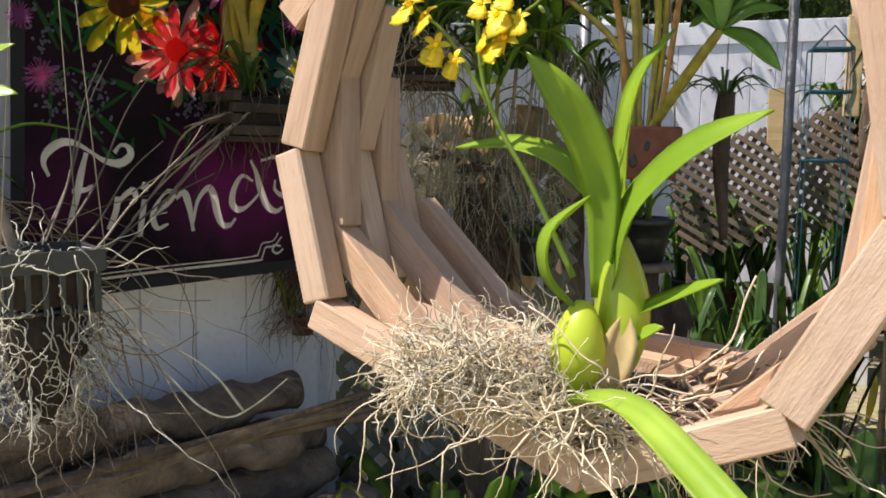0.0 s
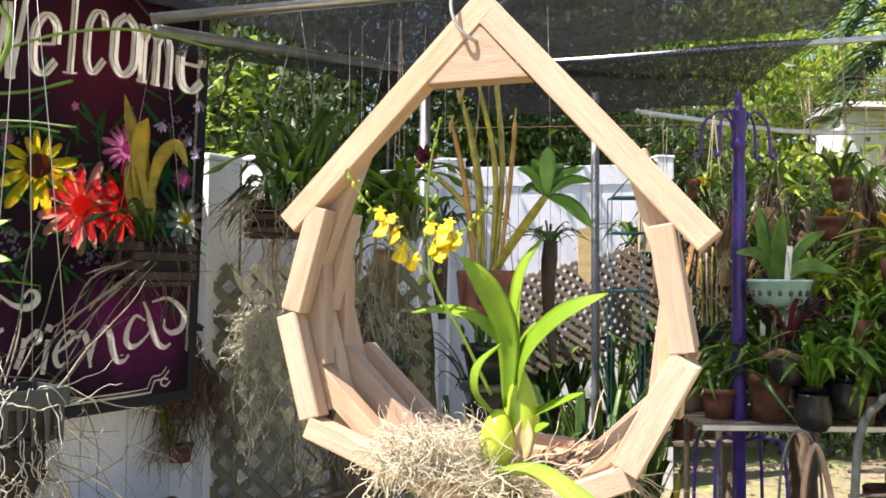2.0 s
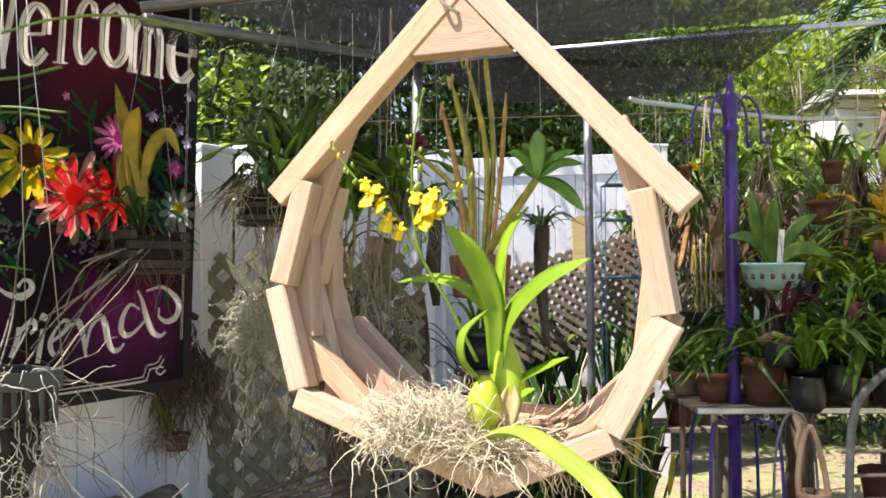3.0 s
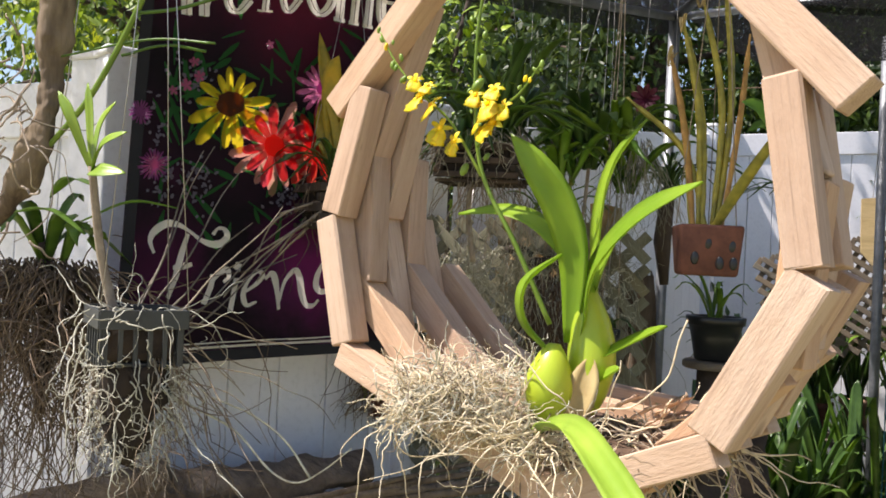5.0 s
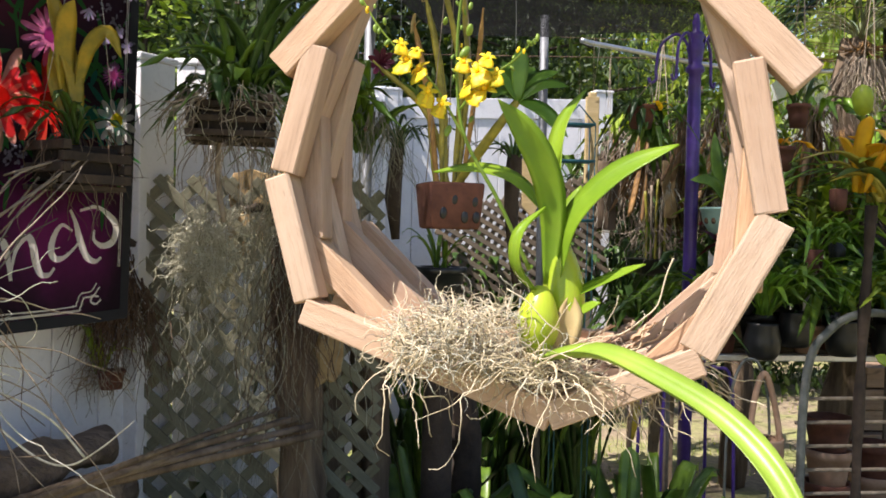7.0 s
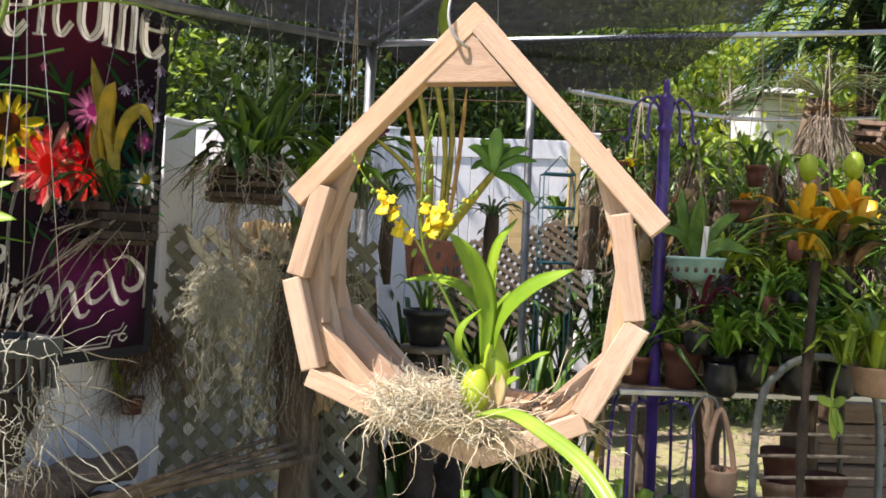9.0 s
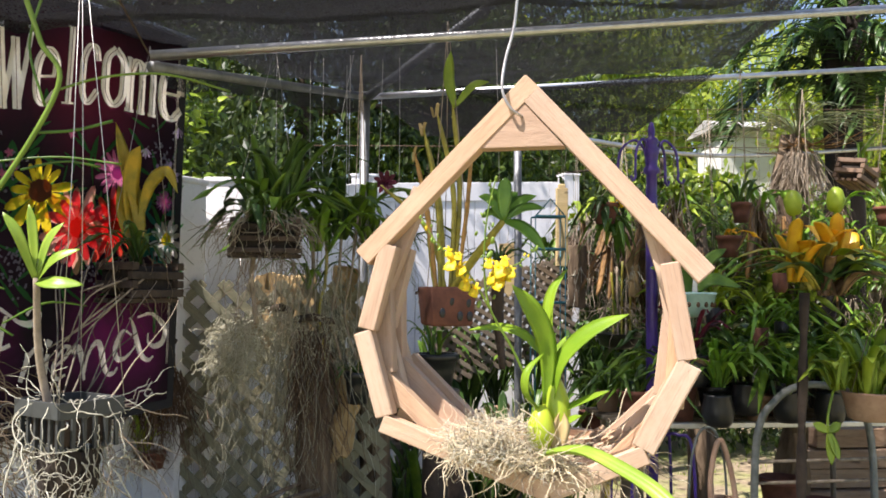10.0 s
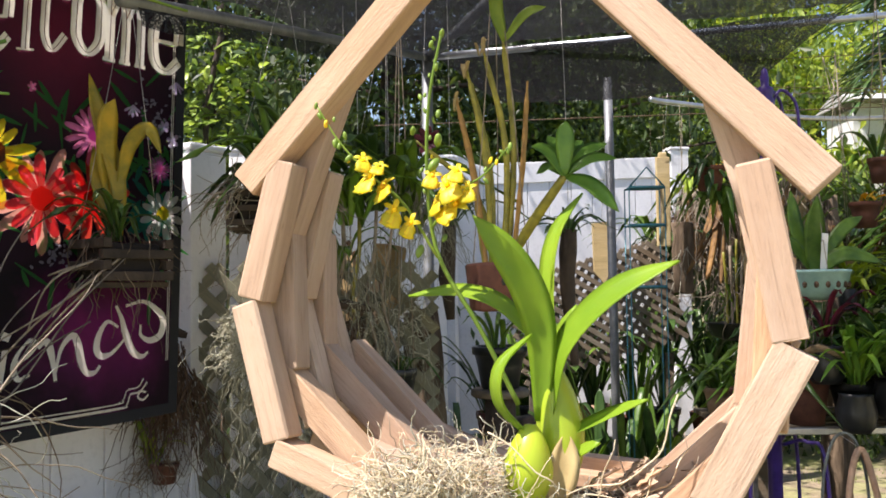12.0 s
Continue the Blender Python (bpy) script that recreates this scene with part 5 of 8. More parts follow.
def driftwood():
    root = thing("driftwood_branch", (-0.96, 1.2, 1.40), "brown driftwood branch with clinging orchid stems hung on a cord", "branch")
    bm = bmesh.new()
    pts = spline([(-0.87, 1.2, 2.02), (-0.872, 1.2, 1.80), (-0.878, 1.2, 1.65), (-0.915, 1.2, 1.53), (-0.99, 1.2, 1.43), (-1.10, 1.19, 1.35)], 6)
    pts = spline(pts, 4)
    tube(bm, pts, [0.031 + 0.008 * math.sin(i * 0.11) + 0.002 * math.sin(i * 0.41 + 1) - 0.00016 * i for i in range(len(pts))], 28)
    stub = spline([(-0.872, 1.2, 1.86), (-0.91, 1.195, 1.95), (-0.93, 1.2, 2.06)], 12)
    tube(bm, stub, [0.030 - 0.0005 * i for i in range(len(stub))], 20)
    for v in bm.verts:
        q = Vector((v.co.x * 26, v.co.y * 26, v.co.z * 6))
        v.co += Vector((noise.noise(q), noise.noise(q + Vector((5, 5, 5))), 0)) * 0.011 + Vector((noise.noise(v.co * 70), noise.noise(v.co * 70 + Vector((5, 5, 5))), 0)) * 0.004
    part("branch", bm, M_GNARL, root)
    r = random.Random(64)
    bm = bmesh.new()
    for k in range(26):
        curly(bm, (-0.90 + r.uniform(-0.03, 0.04), 1.155, r.uniform(1.40, 1.75)), (r.uniform(-1, 1), -0.15, r.uniform(-1, 0.3)), r.uniform(0.08, 0.24), r.uniform(0.0012, 0.0026), r, 0.5, 0.2, 5, 10)
    part("clinging_root_mass", bm, M_TWIG, root, "thin roots clinging to the branch", kind="stuff")
    bm = bmesh.new()
    tube(bm, [(-0.89, 1.2, 2.0), (-1.08, 1.28, 2.16)], 0.0015, 5)
    part("cord", bm, M_WIRE, root)
    for n_, (pts, r) in enumerate((([(-0.88, 1.2, 1.56), (-0.774, 1.2, 1.675), (-0.667, 1.2, 1.878), (-0.700, 1.2, 1.96), (-0.735, 1.2, 2.06)], 0.0034),
                   ([(-0.682, 1.22, 1.873), (-0.60, 1.27, 1.915), (-0.50, 1.36, 1.945), (-0.39, 1.5, 1.945)], 0.0026),
                   ([(-0.70, 1.2, 1.79), (-0.64, 1.22, 1.80), (-0.58, 1.25, 1.825)], 0.003), ([(-0.87, 1.2, 1.72), (-0.68, 1.2, 1.745), (-0.55, 1.2, 1.735)], 0.002),
                   ([(-0.73, 1.2, 1.72), (-0.66, 1.22, 1.74), (-0.60, 1.25, 1.735)], 0.0025), ([(-0.69, 1.2, 1.84), (-0.72, 1.2, 1.95), (-0.70, 1.2, 2.05)], 0.0026))):
        bm = bmesh.new()
        tube(bm, spline(pts, 7), r * (1.5 if n_ < 1 else 1.0), 7)
        part("green_stem", bm, M_STALK if n_ < 2 else M_MIDLEAF, root, "thin green climbing stem")
    for p, d, w in (((-0.735, 1.15, 1.50), (-0.13, 0.05, -0.02), 0.026), ((-0.725, 1.12, 1.44), (0.12, 0.08, 0.03), 0.018), ((-0.70, 1.1, 1.42), (-0.14, 0, 0.03), 0.024)):
        bm = bmesh.new()
        strap(bm, [p, Vector(p) + Vector(d) * 0.5 + Vector((0, 0, 0.02)), Vector(p) + Vector(d)], w, 0.2)
        part("leaf", bm, M_MIDLEAF, root)


driftwood()


def slat_basket(name, c, size, h, label, turn=0.0, group="slatted baskets", slats=4, material=None):
    """A log-cabin basket of square slats on wires."""
    c = Vector(c)
    root = thing(name, c, label, "plant basket", group)
    rot = Matrix.Rotation(turn, 3, "Z")
    step = h / slats
    for k in range(slats):
        for s in (-1, 1):
            bm = bmesh.new()
            along_x = k % 2 == 0
            bar(bm, c + rot @ Vector((0 if along_x else s * size * 0.44, s * size * 0.44 if along_x else 0, k * step + step / 2)),
                (size if along_x else step * 0.8, step * 0.8 if along_x else size, step * 0.85), rot, 0.0015)
            part("slat", bm, material or M_GREYWOOD, root, smooth=False)
    for k in range(4):
        bm = bmesh.new()
        bar(bm, c + rot @ Vector((0, (k - 1.5) * size * 0.22, -step * 0.3)), (size, step * 0.8, step * 0.5), rot, 0.001)
        part("floor_slat", bm, material or M_GREYWOOD, root, smooth=False)
    bm = bmesh.new()
    bar(bm, c + Vector((0, 0, h * 0.48)), (size * 0.78, size * 0.78, h * 0.8), rot, 0.01)
    part("bark_mix", bm, M_PALM, root, "dark potting bark")
    return root, c, rot


def clump(bm, base, count, length, width, rng_, spread=0.7, droop=0.35, lift=1.0, steps=3, fold=0.25, flat=0.0):
    """Straps that rise from a base and arch over."""
    base = Vector(base)
    for _ in range(count):
        a, s = rng_.uniform(0, 2 * math.pi), spread * rng_.uniform(0.25, 1.0)
        out = Vector((math.cos(a), math.sin(a) * (1 - flat), 0))
        ln = length * rng_.uniform(0.55, 1.1)
        p0 = base + Vector((rng_.uniform(-1, 1), rng_.uniform(-1, 1), 0)) * width * 0.8
        p1 = p0 + out * ln * 0.35 * s + Vector((0, 0, ln * 0.45 * lift))
        p2 = p0 + out * ln * 0.75 * s + Vector((0, 0, ln * (0.80 - droop * s * 0.5) * lift))
        p3 = p0 + out * ln * (0.75 + 0.45 * s) * s + Vector((0, 0, ln * (0.95 - droop * 1.3 * s) * lift))
        strap(bm, [p0, p1, p2, p3], width * rng_.uniform(0.7, 1.15), fold, (-out.x, -out.y, 0.6), 0.0008, None, steps)


def foliage(root, base, count, length, width, material, seed, label="", name="leaves", **more):
    bm = bmesh.new()
    clump(bm, base, count, length, width, random.Random(seed), **more)
    return part(name, bm, material, root, label)


def root_mass(root, c, count, length, radius, material, seed, spread=0.08, down=1.0, name="root_mass", curl=0.5):
    r = random.Random(seed)
    bm = bmesh.new()
    for _ in range(count):
        a, d = r.uniform(0, 6.28), spread * r.random() ** 0.5
        p = Vector(c) + Vector((d * math.cos(a), d * math.sin(a), r.uniform(-0.03, 0.03)))
        curly(bm, p, (math.cos(a) * 0.6, math.sin(a) * 0.6, -down), length * r.uniform(0.4, 1.2), radius * r.uniform(0.7, 1.2), r, curl, 0.3 * down, 4, 8)
    return part(name, bm, material, root, kind="stuff")


root, c, rot = slat_basket("slatted_basket", (-0.675, 1.93, 1.475), 0.17, 0.095, "dark slatted basket with dry stems and yellowing leaves before the banner", 0.9, material=M_BARK)
root_mass(root, c + Vector((0, 0, 0.1)), 50, 0.16, 0.0014, M_SHAG, 41, 0.08, 0.8)
for k, (pts, w) in enumerate((([(0.0, 0, 0.09), (0.0, -0.01, 0.22), (-0.035, -0.02, 0.36), (-0.060, -0.02, 0.465)], 0.038), ([(-0.01, 0, 0.12), (-0.02, -0.02, 0.27), (-0.01, -0.04, 0.36), (0.01, -0.05, 0.40)], 0.045),
                              ([(0.0, 0, 0.20), (0.03, -0.02, 0.30), (0.075, -0.03, 0.335), (0.105, -0.03, 0.28)], 0.034), ([(0.0, 0, 0.12), (-0.03, -0.02, 0.2), (-0.05, -0.02, 0.30)], 0.04))):
    bm = bmesh.new()
    strap(bm, [c + Vector(p) for p in pts], w, 0.3, (0.5, -0.8, 0.1))
    part("leaf", bm, M_AUTUMN, root, "orange-yellow fading leaf")
r9 = random.Random(77)
for k in range(6):
    bm = bmesh.new()
    a = c + Vector((r9.uniform(-0.06, 0.06), r9.uniform(-0.08, 0.0), 0.06))
    b = a + Vector((r9.uniform(-0.34, -0.02), r9.uniform(-0.18, -0.02), r9.uniform(-0.32, -0.14)))
    tube(bm, spline([a, (a + b) / 2 + Vector((r9.uniform(-0.03, 0.03), -0.02, r9.uniform(-0.02, 0.03))), b], 5), [0.0032 - 0.00018 * i for i in range(11)], 6)
    part("dry_stem", bm, M_TWIG, root)
foliage(root, c + Vector((0, -0.02, 0.09)), 18, 0.17, 0.016, M_DARKLEAF, 3, spread=1.2, droop=0.7)
root_mass(root, c + Vector((0, -0.03, 0.04)), 18, 0.22, 0.0014, M_SHAG, 149, 0.09, 1.1, "dark_root_mass", 0.7)
wires(root, [c + Vector((0.02, 0.0, 0.68))] * 2, [c + Vector((-0.07, -0.05, 0.09)), c + Vector((0.07, 0.06, 0.09))])

root, c, rot = slat_basket("slatted_basket", (-0.355, 2.08, 1.600), 0.205, 0.100, "dark slatted basket with broad orchid leaves and dry roots", 0.1, slats=6, material=M_BARK)
root_mass(root, c + Vector((0, 0, 0.10)), 130, 0.16, 0.0016, M_TWIG, 42, 0.12, 0.6)
root_mass(root, c + Vector((0, 0, 0.0)), 60, 0.24, 0.0014, M_TWIG, 43, 0.1, 1.2)
root_mass(root, c + Vector((0, -0.04, 0.10)), 70, 0.18, 0.0013, M_MOSS, 143, 0.11, 0.8, "pale_root_mass", 0.8)
foliage(root, c + Vector((-0.02, 0.0, 0.10)), 12, 0.26, 0.034, M_MIDLEAF, 144, spread=0.65, droop=0.3)
foliage(root, c + Vector((0.05, 0.02, 0.10)), 14, 0.28, 0.032, M_DARKLEAF, 145, spread=0.85, droop=0.3)
foliage(root, c + Vector((0.0, -0.05, 0.06)), 20, 0.13, 0.014, M_DARKLEAF, 146, spread=1.3, droop=0.8)
foliage(root, c + Vector((0.02, 0, 0.10)), 16, 0.20, 0.036, M_MIDLEAF, 5, spread=1.5, droop=0.5)
foliage(root, c + Vector((-0.03, -0.03, 0.08)), 9, 0.17, 0.032, M_DARKLEAF, 6, spread=1.3, droop=0.8)
wires(root, [c + Vector((0.02, 0.03, 0.62))] * 2, [c + Vector((-0.09, -0.09, 0.08)), c + Vector((0.09, 0.09, 0.08))])
bm = bmesh.new()
tube(bm, spline([c + Vector((-0.03, 0, 0.0)), c + Vector((-0.035, 0.01, -0.08)), c + Vector((-0.02, 0.02, -0.2))], 5), 0.007, 8)
part("hanging_stem", bm, M_TWIG, root)

root = thing("hanging_orchid", (-0.20, 2.30, 1.50), "bare-root hanging orchid with broad dark leaves and a maroon bloom", "orchid")
foliage(root, (-0.20, 2.30, 1.62), 14, 0.22, 0.038, M_GLOSSY, 15, spread=1.5, droop=0.6)
foliage(root, (-0.06, 2.36, 1.70), 16, 0.22, 0.032, M_MIDLEAF, 16, spread=1.4, droop=0.55)
foliage(root, (-0.23, 2.32, 1.50), 9, 0.20, 0.022, M_MIDLEAF, 17, spread=0.9, droop=0.6)
foliage(root, (-0.14, 2.33, 1.66), 18, 0.28, 0.034, M_DARKLEAF, 147, spread=1.1, droop=0.4)
foliage(root, (-0.04, 2.36, 1.60), 16, 0.24, 0.026, M_MIDLEAF, 148, spread=1.2, droop=0.5)
for k in range(4):
    bm = bmesh.new()
    tube(bm, spline([(-0.23 + 0.05 * k, 2.30 + 0.01 * k, 1.74), (-0.22 + 0.04 * k, 2.31, 1.55), (-0.24 + 0.04 * k, 2.32, 1.42), (-0.23 + 0.05 * k, 2.31, 1.28)], 5), 0.006 - 0.0007 * k, 8)
    part("cane", bm, M_TWIG if k != 1 else M_CANE, root)
for k in range(9):
    bm = bmesh.new()
    a = k * 0.7
    p = Vector((0.005, 2.33, 1.845))
    strap(bm, [p, p + Vector((math.cos(a) * 0.025, -0.015, math.sin(a) * 0.025)), p + Vector((math.cos(a) * 0.04, -0.02, math.sin(a) * 0.04))], 0.016, 0.3, (0, -1, 0), steps=3)
    part("petal", bm, M_MAROON, root, "dark maroon petal")
root_mass(root, (-0.02, 2.36, 1.72), 90, 0.3, 0.0013, M_MOSS, 46, 0.05, 1.4)
wires(root, [(-0.1, 2.40, 2.28), (0.0, 2.45, 2.28)], [(-0.2, 2.30, 1.74), (-0.02, 2.35, 1.80)])
root_mass(root, (-0.22, 2.30, 1.55), 60, 0.5, 0.0014, M_MOSS, 47, 0.09, 1.6, curl=0.4)


def moss_beard(base, top_r, length, count, seed, label, clump_count=40):
    r = random.Random(seed)
    root = thing("moss_beard", base, label, "moss", "hanging moss beards")
    for name, mat_, n, rad in (("strand_mass", M_MOSS, count, 0.0010), ("pale_strand_mass", M_ROOTGREY, count // 10, 0.0012)):
        bm = bmesh.new()
        for _ in range(n):
            a, d = r.uniform(0, 6.28), top_r * r.random() ** 0.6
            p = Vector(base) + Vector((d * math.cos(a), d * math.sin(a) * 0.6, r.uniform(-0.12, 0.06)))
            if r.random() < 0.5:
                curly(bm, p, (math.cos(a), math.sin(a), r.uniform(-0.5, 0.8)), r.uniform(0.06, 0.14), rad, r, 0.9, 0.1, 3, 9)
            else:
                curly(bm, p, (math.cos(a) * 0.5, math.sin(a) * 0.3, -1), length * r.uniform(0.2, 1.0), rad, r, 0.62, 0.6, 3, 16)
        part(name, bm, mat_, root, kind="stuff")
    bm = bmesh.new()
    for _ in range(clump_count):
        a, d = r.uniform(0, 6.28), top_r * r.random() ** 0.5
        p = Vector(base) + Vector((d * math.cos(a), d * math.sin(a) * 0.7 - 0.02, r.uniform(-0.13, 0.01)))
        curly(bm, p, (math.cos(a), math.sin(a), r.uniform(-0.8, 0.6)), r.uniform(0.05, 0.13), 0.0013, r, 0.95, 0.15, 4, 11)
    part("curl_mass", bm, M_PALEMOSS, root, kind="stuff")
    bm = bmesh.new()
    tube(bm, [Vector(base) + Vector((0, 0, -0.03)), Vector(base) + Vector((0.01, 0.06, 0.30))], 0.002, 5)
    part("cord", bm, M_WIRE, root)


moss_beard((-0.452, 2.26, 1.385), 0.058, 0.58, 150, 51, "grey-green beard of hanging moss before a lattice", 360)
moss_beard((-0.340, 2.30, 1.44), 0.06, 0.80, 70, 52, "long grey beard of hanging moss before a lattice")
moss_beard((-0.215, 2.32, 1.42), 0.06, 0.80, 90, 53, "long brownish beard of hanging moss")
moss_beard((-0.08, 2.40, 1.40), 0.06, 0.6, 70, 54, "thin brownish beard of hanging moss")


def root_curtain(x0, x1, y, top, length, count, material, seed, label, radius=0.0016):
    """Fine brown aerial roots that hang in a loose sheet from a bark strip."""
    r = random.Random(seed)
    root = thing("root_curtain", ((x0 + x1) / 2, y, top - length), label, "roots", "hanging root curtains")
    bm = bmesh.new()
    tube(bm, spline([(x0, y + 0.01, top), ((x0 + x1) / 2, y, top + 0.012), (x1, y + 0.01, top - 0.005)], 5), [0.009, 0.012, 0.013, 0.011, 0.012, 0.014, 0.012, 0.011, 0.012, 0.011, 0.008], 9)
    part("bark_strip", bm, M_BARK, root)
    bm = bmesh.new()
    for _ in range(count):
        x = x0 + (x1 - x0) * (0.5 + 0.5 * math.sin(r.uniform(-1.5, 1.5)) * r.uniform(0.3, 1.0))
        curly(bm, (x, y + r.uniform(-0.03, 0.02), top - r.uniform(0, 0.3) * length), (r.uniform(-0.3, 0.3), r.uniform(-0.2, 0.1), -1), length * r.uniform(0.25, 0.9), radius * r.uniform(0.5, 1.3), r, 0.42, 0.7, 3, 12)
    part("root_mass", bm, material, root, kind="stuff")
    wires(root, [((x0 + x1) / 2, y + 0.06, 1.85)], [((x0 + x1) / 2, y, top + 0.01)])


root_curtain(-0.735, -0.63, 2.27, 1.34, 0.36, 170, M_FIBRE, 61, "dark brown curtain of fine roots beside the banner", 0.0019)
root_curtain(-0.36, -0.28, 2.33, 1.43, 0.85, 60, M_MOSS, 62, "grey-brown curtain of fine roots before a lattice", 0.0014)
root_curtain(-0.28, -0.15, 2.29, 1.40, 0.62, 120, M_FIBRE, 63, "dark brown curtain of fine roots before a lattice", 0.0019)


# a second root beard beside the net pot
root = thing("hanging_orchid", (-1.05, 1.40, 1.30), "bare-root orchid with dark leaves and a long root beard", "orchid")
foliage(root, (-1.05, 1.40, 1.36), 10, 0.22, 0.035, M_MIDLEAF, 151, spread=1.2, droop=0.7)
root_mass(root, (-1.05, 1.40, 1.34), 420, 0.62, 0.0019, M_SHAG, 152, 0.10, 1.0, "dark_root_mass", 0.85)
root_mass(root, (-1.03, 1.38, 1.22), 40, 0.34, 0.0011, M_TWIG, 153, 0.08, 0.7, "pale_root_mass", 0.9)
bm = bmesh.new()
tube(bm, spline([(-1.05, 1.40, 1.06), (-1.045, 1.40, 1.25), (-1.06, 1.40, 1.40)], 4), [0.010, 0.014, 0.017, 0.018, 0.018, 0.017, 0.016, 0.014, 0.010], 10)
part("driftwood", bm, M_BARK, root)
wires(root, [(-0.96, 1.39, 2.23)], [(-1.06, 1.40, 1.40)], 0.0012)


# ---- lattices ----
def frame_fix(x_axis, normal):
    x = Vector(x_axis).normalized()
    y = Vector(normal).normalized()
    z = x.cross(y)
    return Matrix((x, y, z)).transposed()


def lattice(name, origin, ux, uz, w, h, pitch, slat, label, material=None):
    """Two layers of diagonal slats, cut to a rectangle, with a frame."""
    o, ux, uz = Vector(origin), Vector(ux).normalized(), Vector(uz).normalized()
    nrm = ux.cross(uz).normalized()
    root = thing(name, o, label, "lattice")
    for layer, sgn in ((0, 1), (1, -1)):
        k = -int(h / pitch) - 1
        while k * pitch < w + h:
            c0 = k * pitch
            pts = []
            for x, z in ((c0, 0.0), (c0 + h, h)):
                pts.append((x, z))
            (x0, z0), (x1, z1) = pts
            if x0 < 0:
                z0, x0 = z0 - x0, 0.0
            if x1 > w:
                z1, x1 = z1 - (x1 - w), w
            if x1 - x0 > pitch * 0.3 and z1 > z0:
                if sgn < 0:
                    x0, x1 = w - x0, w - x1
                a, b = o + ux * x0 + uz * z0, o + ux * x1 + uz * z1
                bm = bmesh.new()
                d = nrm * (layer * 0.009)
                bar(bm, (0, 0, 0), ((b - a).length, 0.008, slat), None, 0.0015)
                ob = part("slat", bm, material or M_LATTICE, root, smooth=False, local=True)
                ob.matrix_basis = Matrix.Translation((a + b) / 2 + d - o) @ frame_fix(b - a, nrm).to_4x4()
            k += 1
    return root


lattice("garden_lattice", (-0.67, 2.405, 0.10), (1, 0.06, 0), (0, 0, 1), 0.69, 1.42, 0.088, 0.029, "weathered grey-green wooden lattice panel leaning before the fence")
lattice("garden_lattice", (0.42, 4.42, 0.95), (1, 0.05, 0.28), (-0.22, 0, 1), 0.86, 0.52, 0.060, 0.024, "weathered wooden lattice panel standing aslant", M_GREYWOOD)
for x, y in ((0.46, 4.45), (1.16, 4.5)):
    bm = bmesh.new()
    bar(bm, (x, y, 0.55), (0.04, 0.03, 1.1), None, 0.002)
    solo("lattice_stake", bm, M_GREYWOOD, "weathered wooden stake carrying a lattice", "stake", "lattice stakes", smooth=False)


# ---- centre: hung clay pot with tall canes ----
def clay_pot(root, c, r_top, r_foot, h, material, name="pot", holes=0, wall=0.007, label=""):
    bm = bmesh.new()
    c = Vector(c)
    prof = [(r_foot, 0.0), (r_foot + (r_top - r_foot) * 0.5, h * 0.5), (r_top * 0.97, h * 0.80), (r_top * 1.06, h * 0.81), (r_top * 1.08, h * 0.985), (r_top * 1.05, h),
            (r_top - wall, h), (r_top - wall * 1.4, h * 0.75), (r_foot * 0.9, h * 0.72), (0.002, h * 0.72)]
    turned(bm, c, prof, 28)
    ob = part(name, bm, material, root, label)
    for k in range(holes):
        a = 2 * math.pi * k / holes + 0.3
        hb = bmesh.new()
        z = h * (0.32 if k % 2 else 0.58)
        rr = r_foot + (r_top - r_foot) * z / h
        ball(hb, c + Vector((math.cos(a) * rr, math.sin(a) * rr, z)), (0.010, 0.010, 0.014), None, 10, 8)
        part("drain_hole", hb, M_FIBRE, ob, "dark drain hole")
    return ob


cane_pot = thing("cane_orchid", (0.182, 2.12, 1.395), "tall yellow-caned orchid in a hung terracotta pot with holes", "orchid")
bm = bmesh.new()
c = Vector((0.182, 2.12, 1.395))
bar(bm, c + Vector((0, 0, 0.058)), (0.145, 0.145, 0.116), Matrix.Rotation(0.2, 3, "Z"), 0.008)
bmesh.ops.scale(bm, vec=(1, 1, 1), verts=bm.verts)
for v in bm.verts:
    k = 0.86 + 0.14 * (v.co.z - c.z) / 0.116
    v.co.x, v.co.y = c.x + (v.co.x - c.x) * k, c.y + (v.co.y - c.y) * k
pot = part("pot", bm, M_CLAY, cane_pot, "square terracotta orchid pot")
for dx, dz in ((-0.035, 0.04), (0.02, 0.03), (-0.008, 0.075), (0.045, 0.07), (0.05, 0.03)):
    hb = bmesh.new()
    ball(hb, c + Matrix.Rotation(0.2, 3, "Z") @ Vector((dx, -0.0665, dz)), (0.0095, 0.004, 0.015), None, 10, 8)
    part("drain_hole", hb, M_BLACKPOT, pot, "dark drain hole")
wires(cane_pot, [c + Vector((0.0, 0.02, 0.93))] * 3, [c + Vector((-0.065, -0.065, 0.116)), c + Vector((0.065, -0.06, 0.116)), c + Vector((0.0, 0.07, 0.116))], 0.0014)
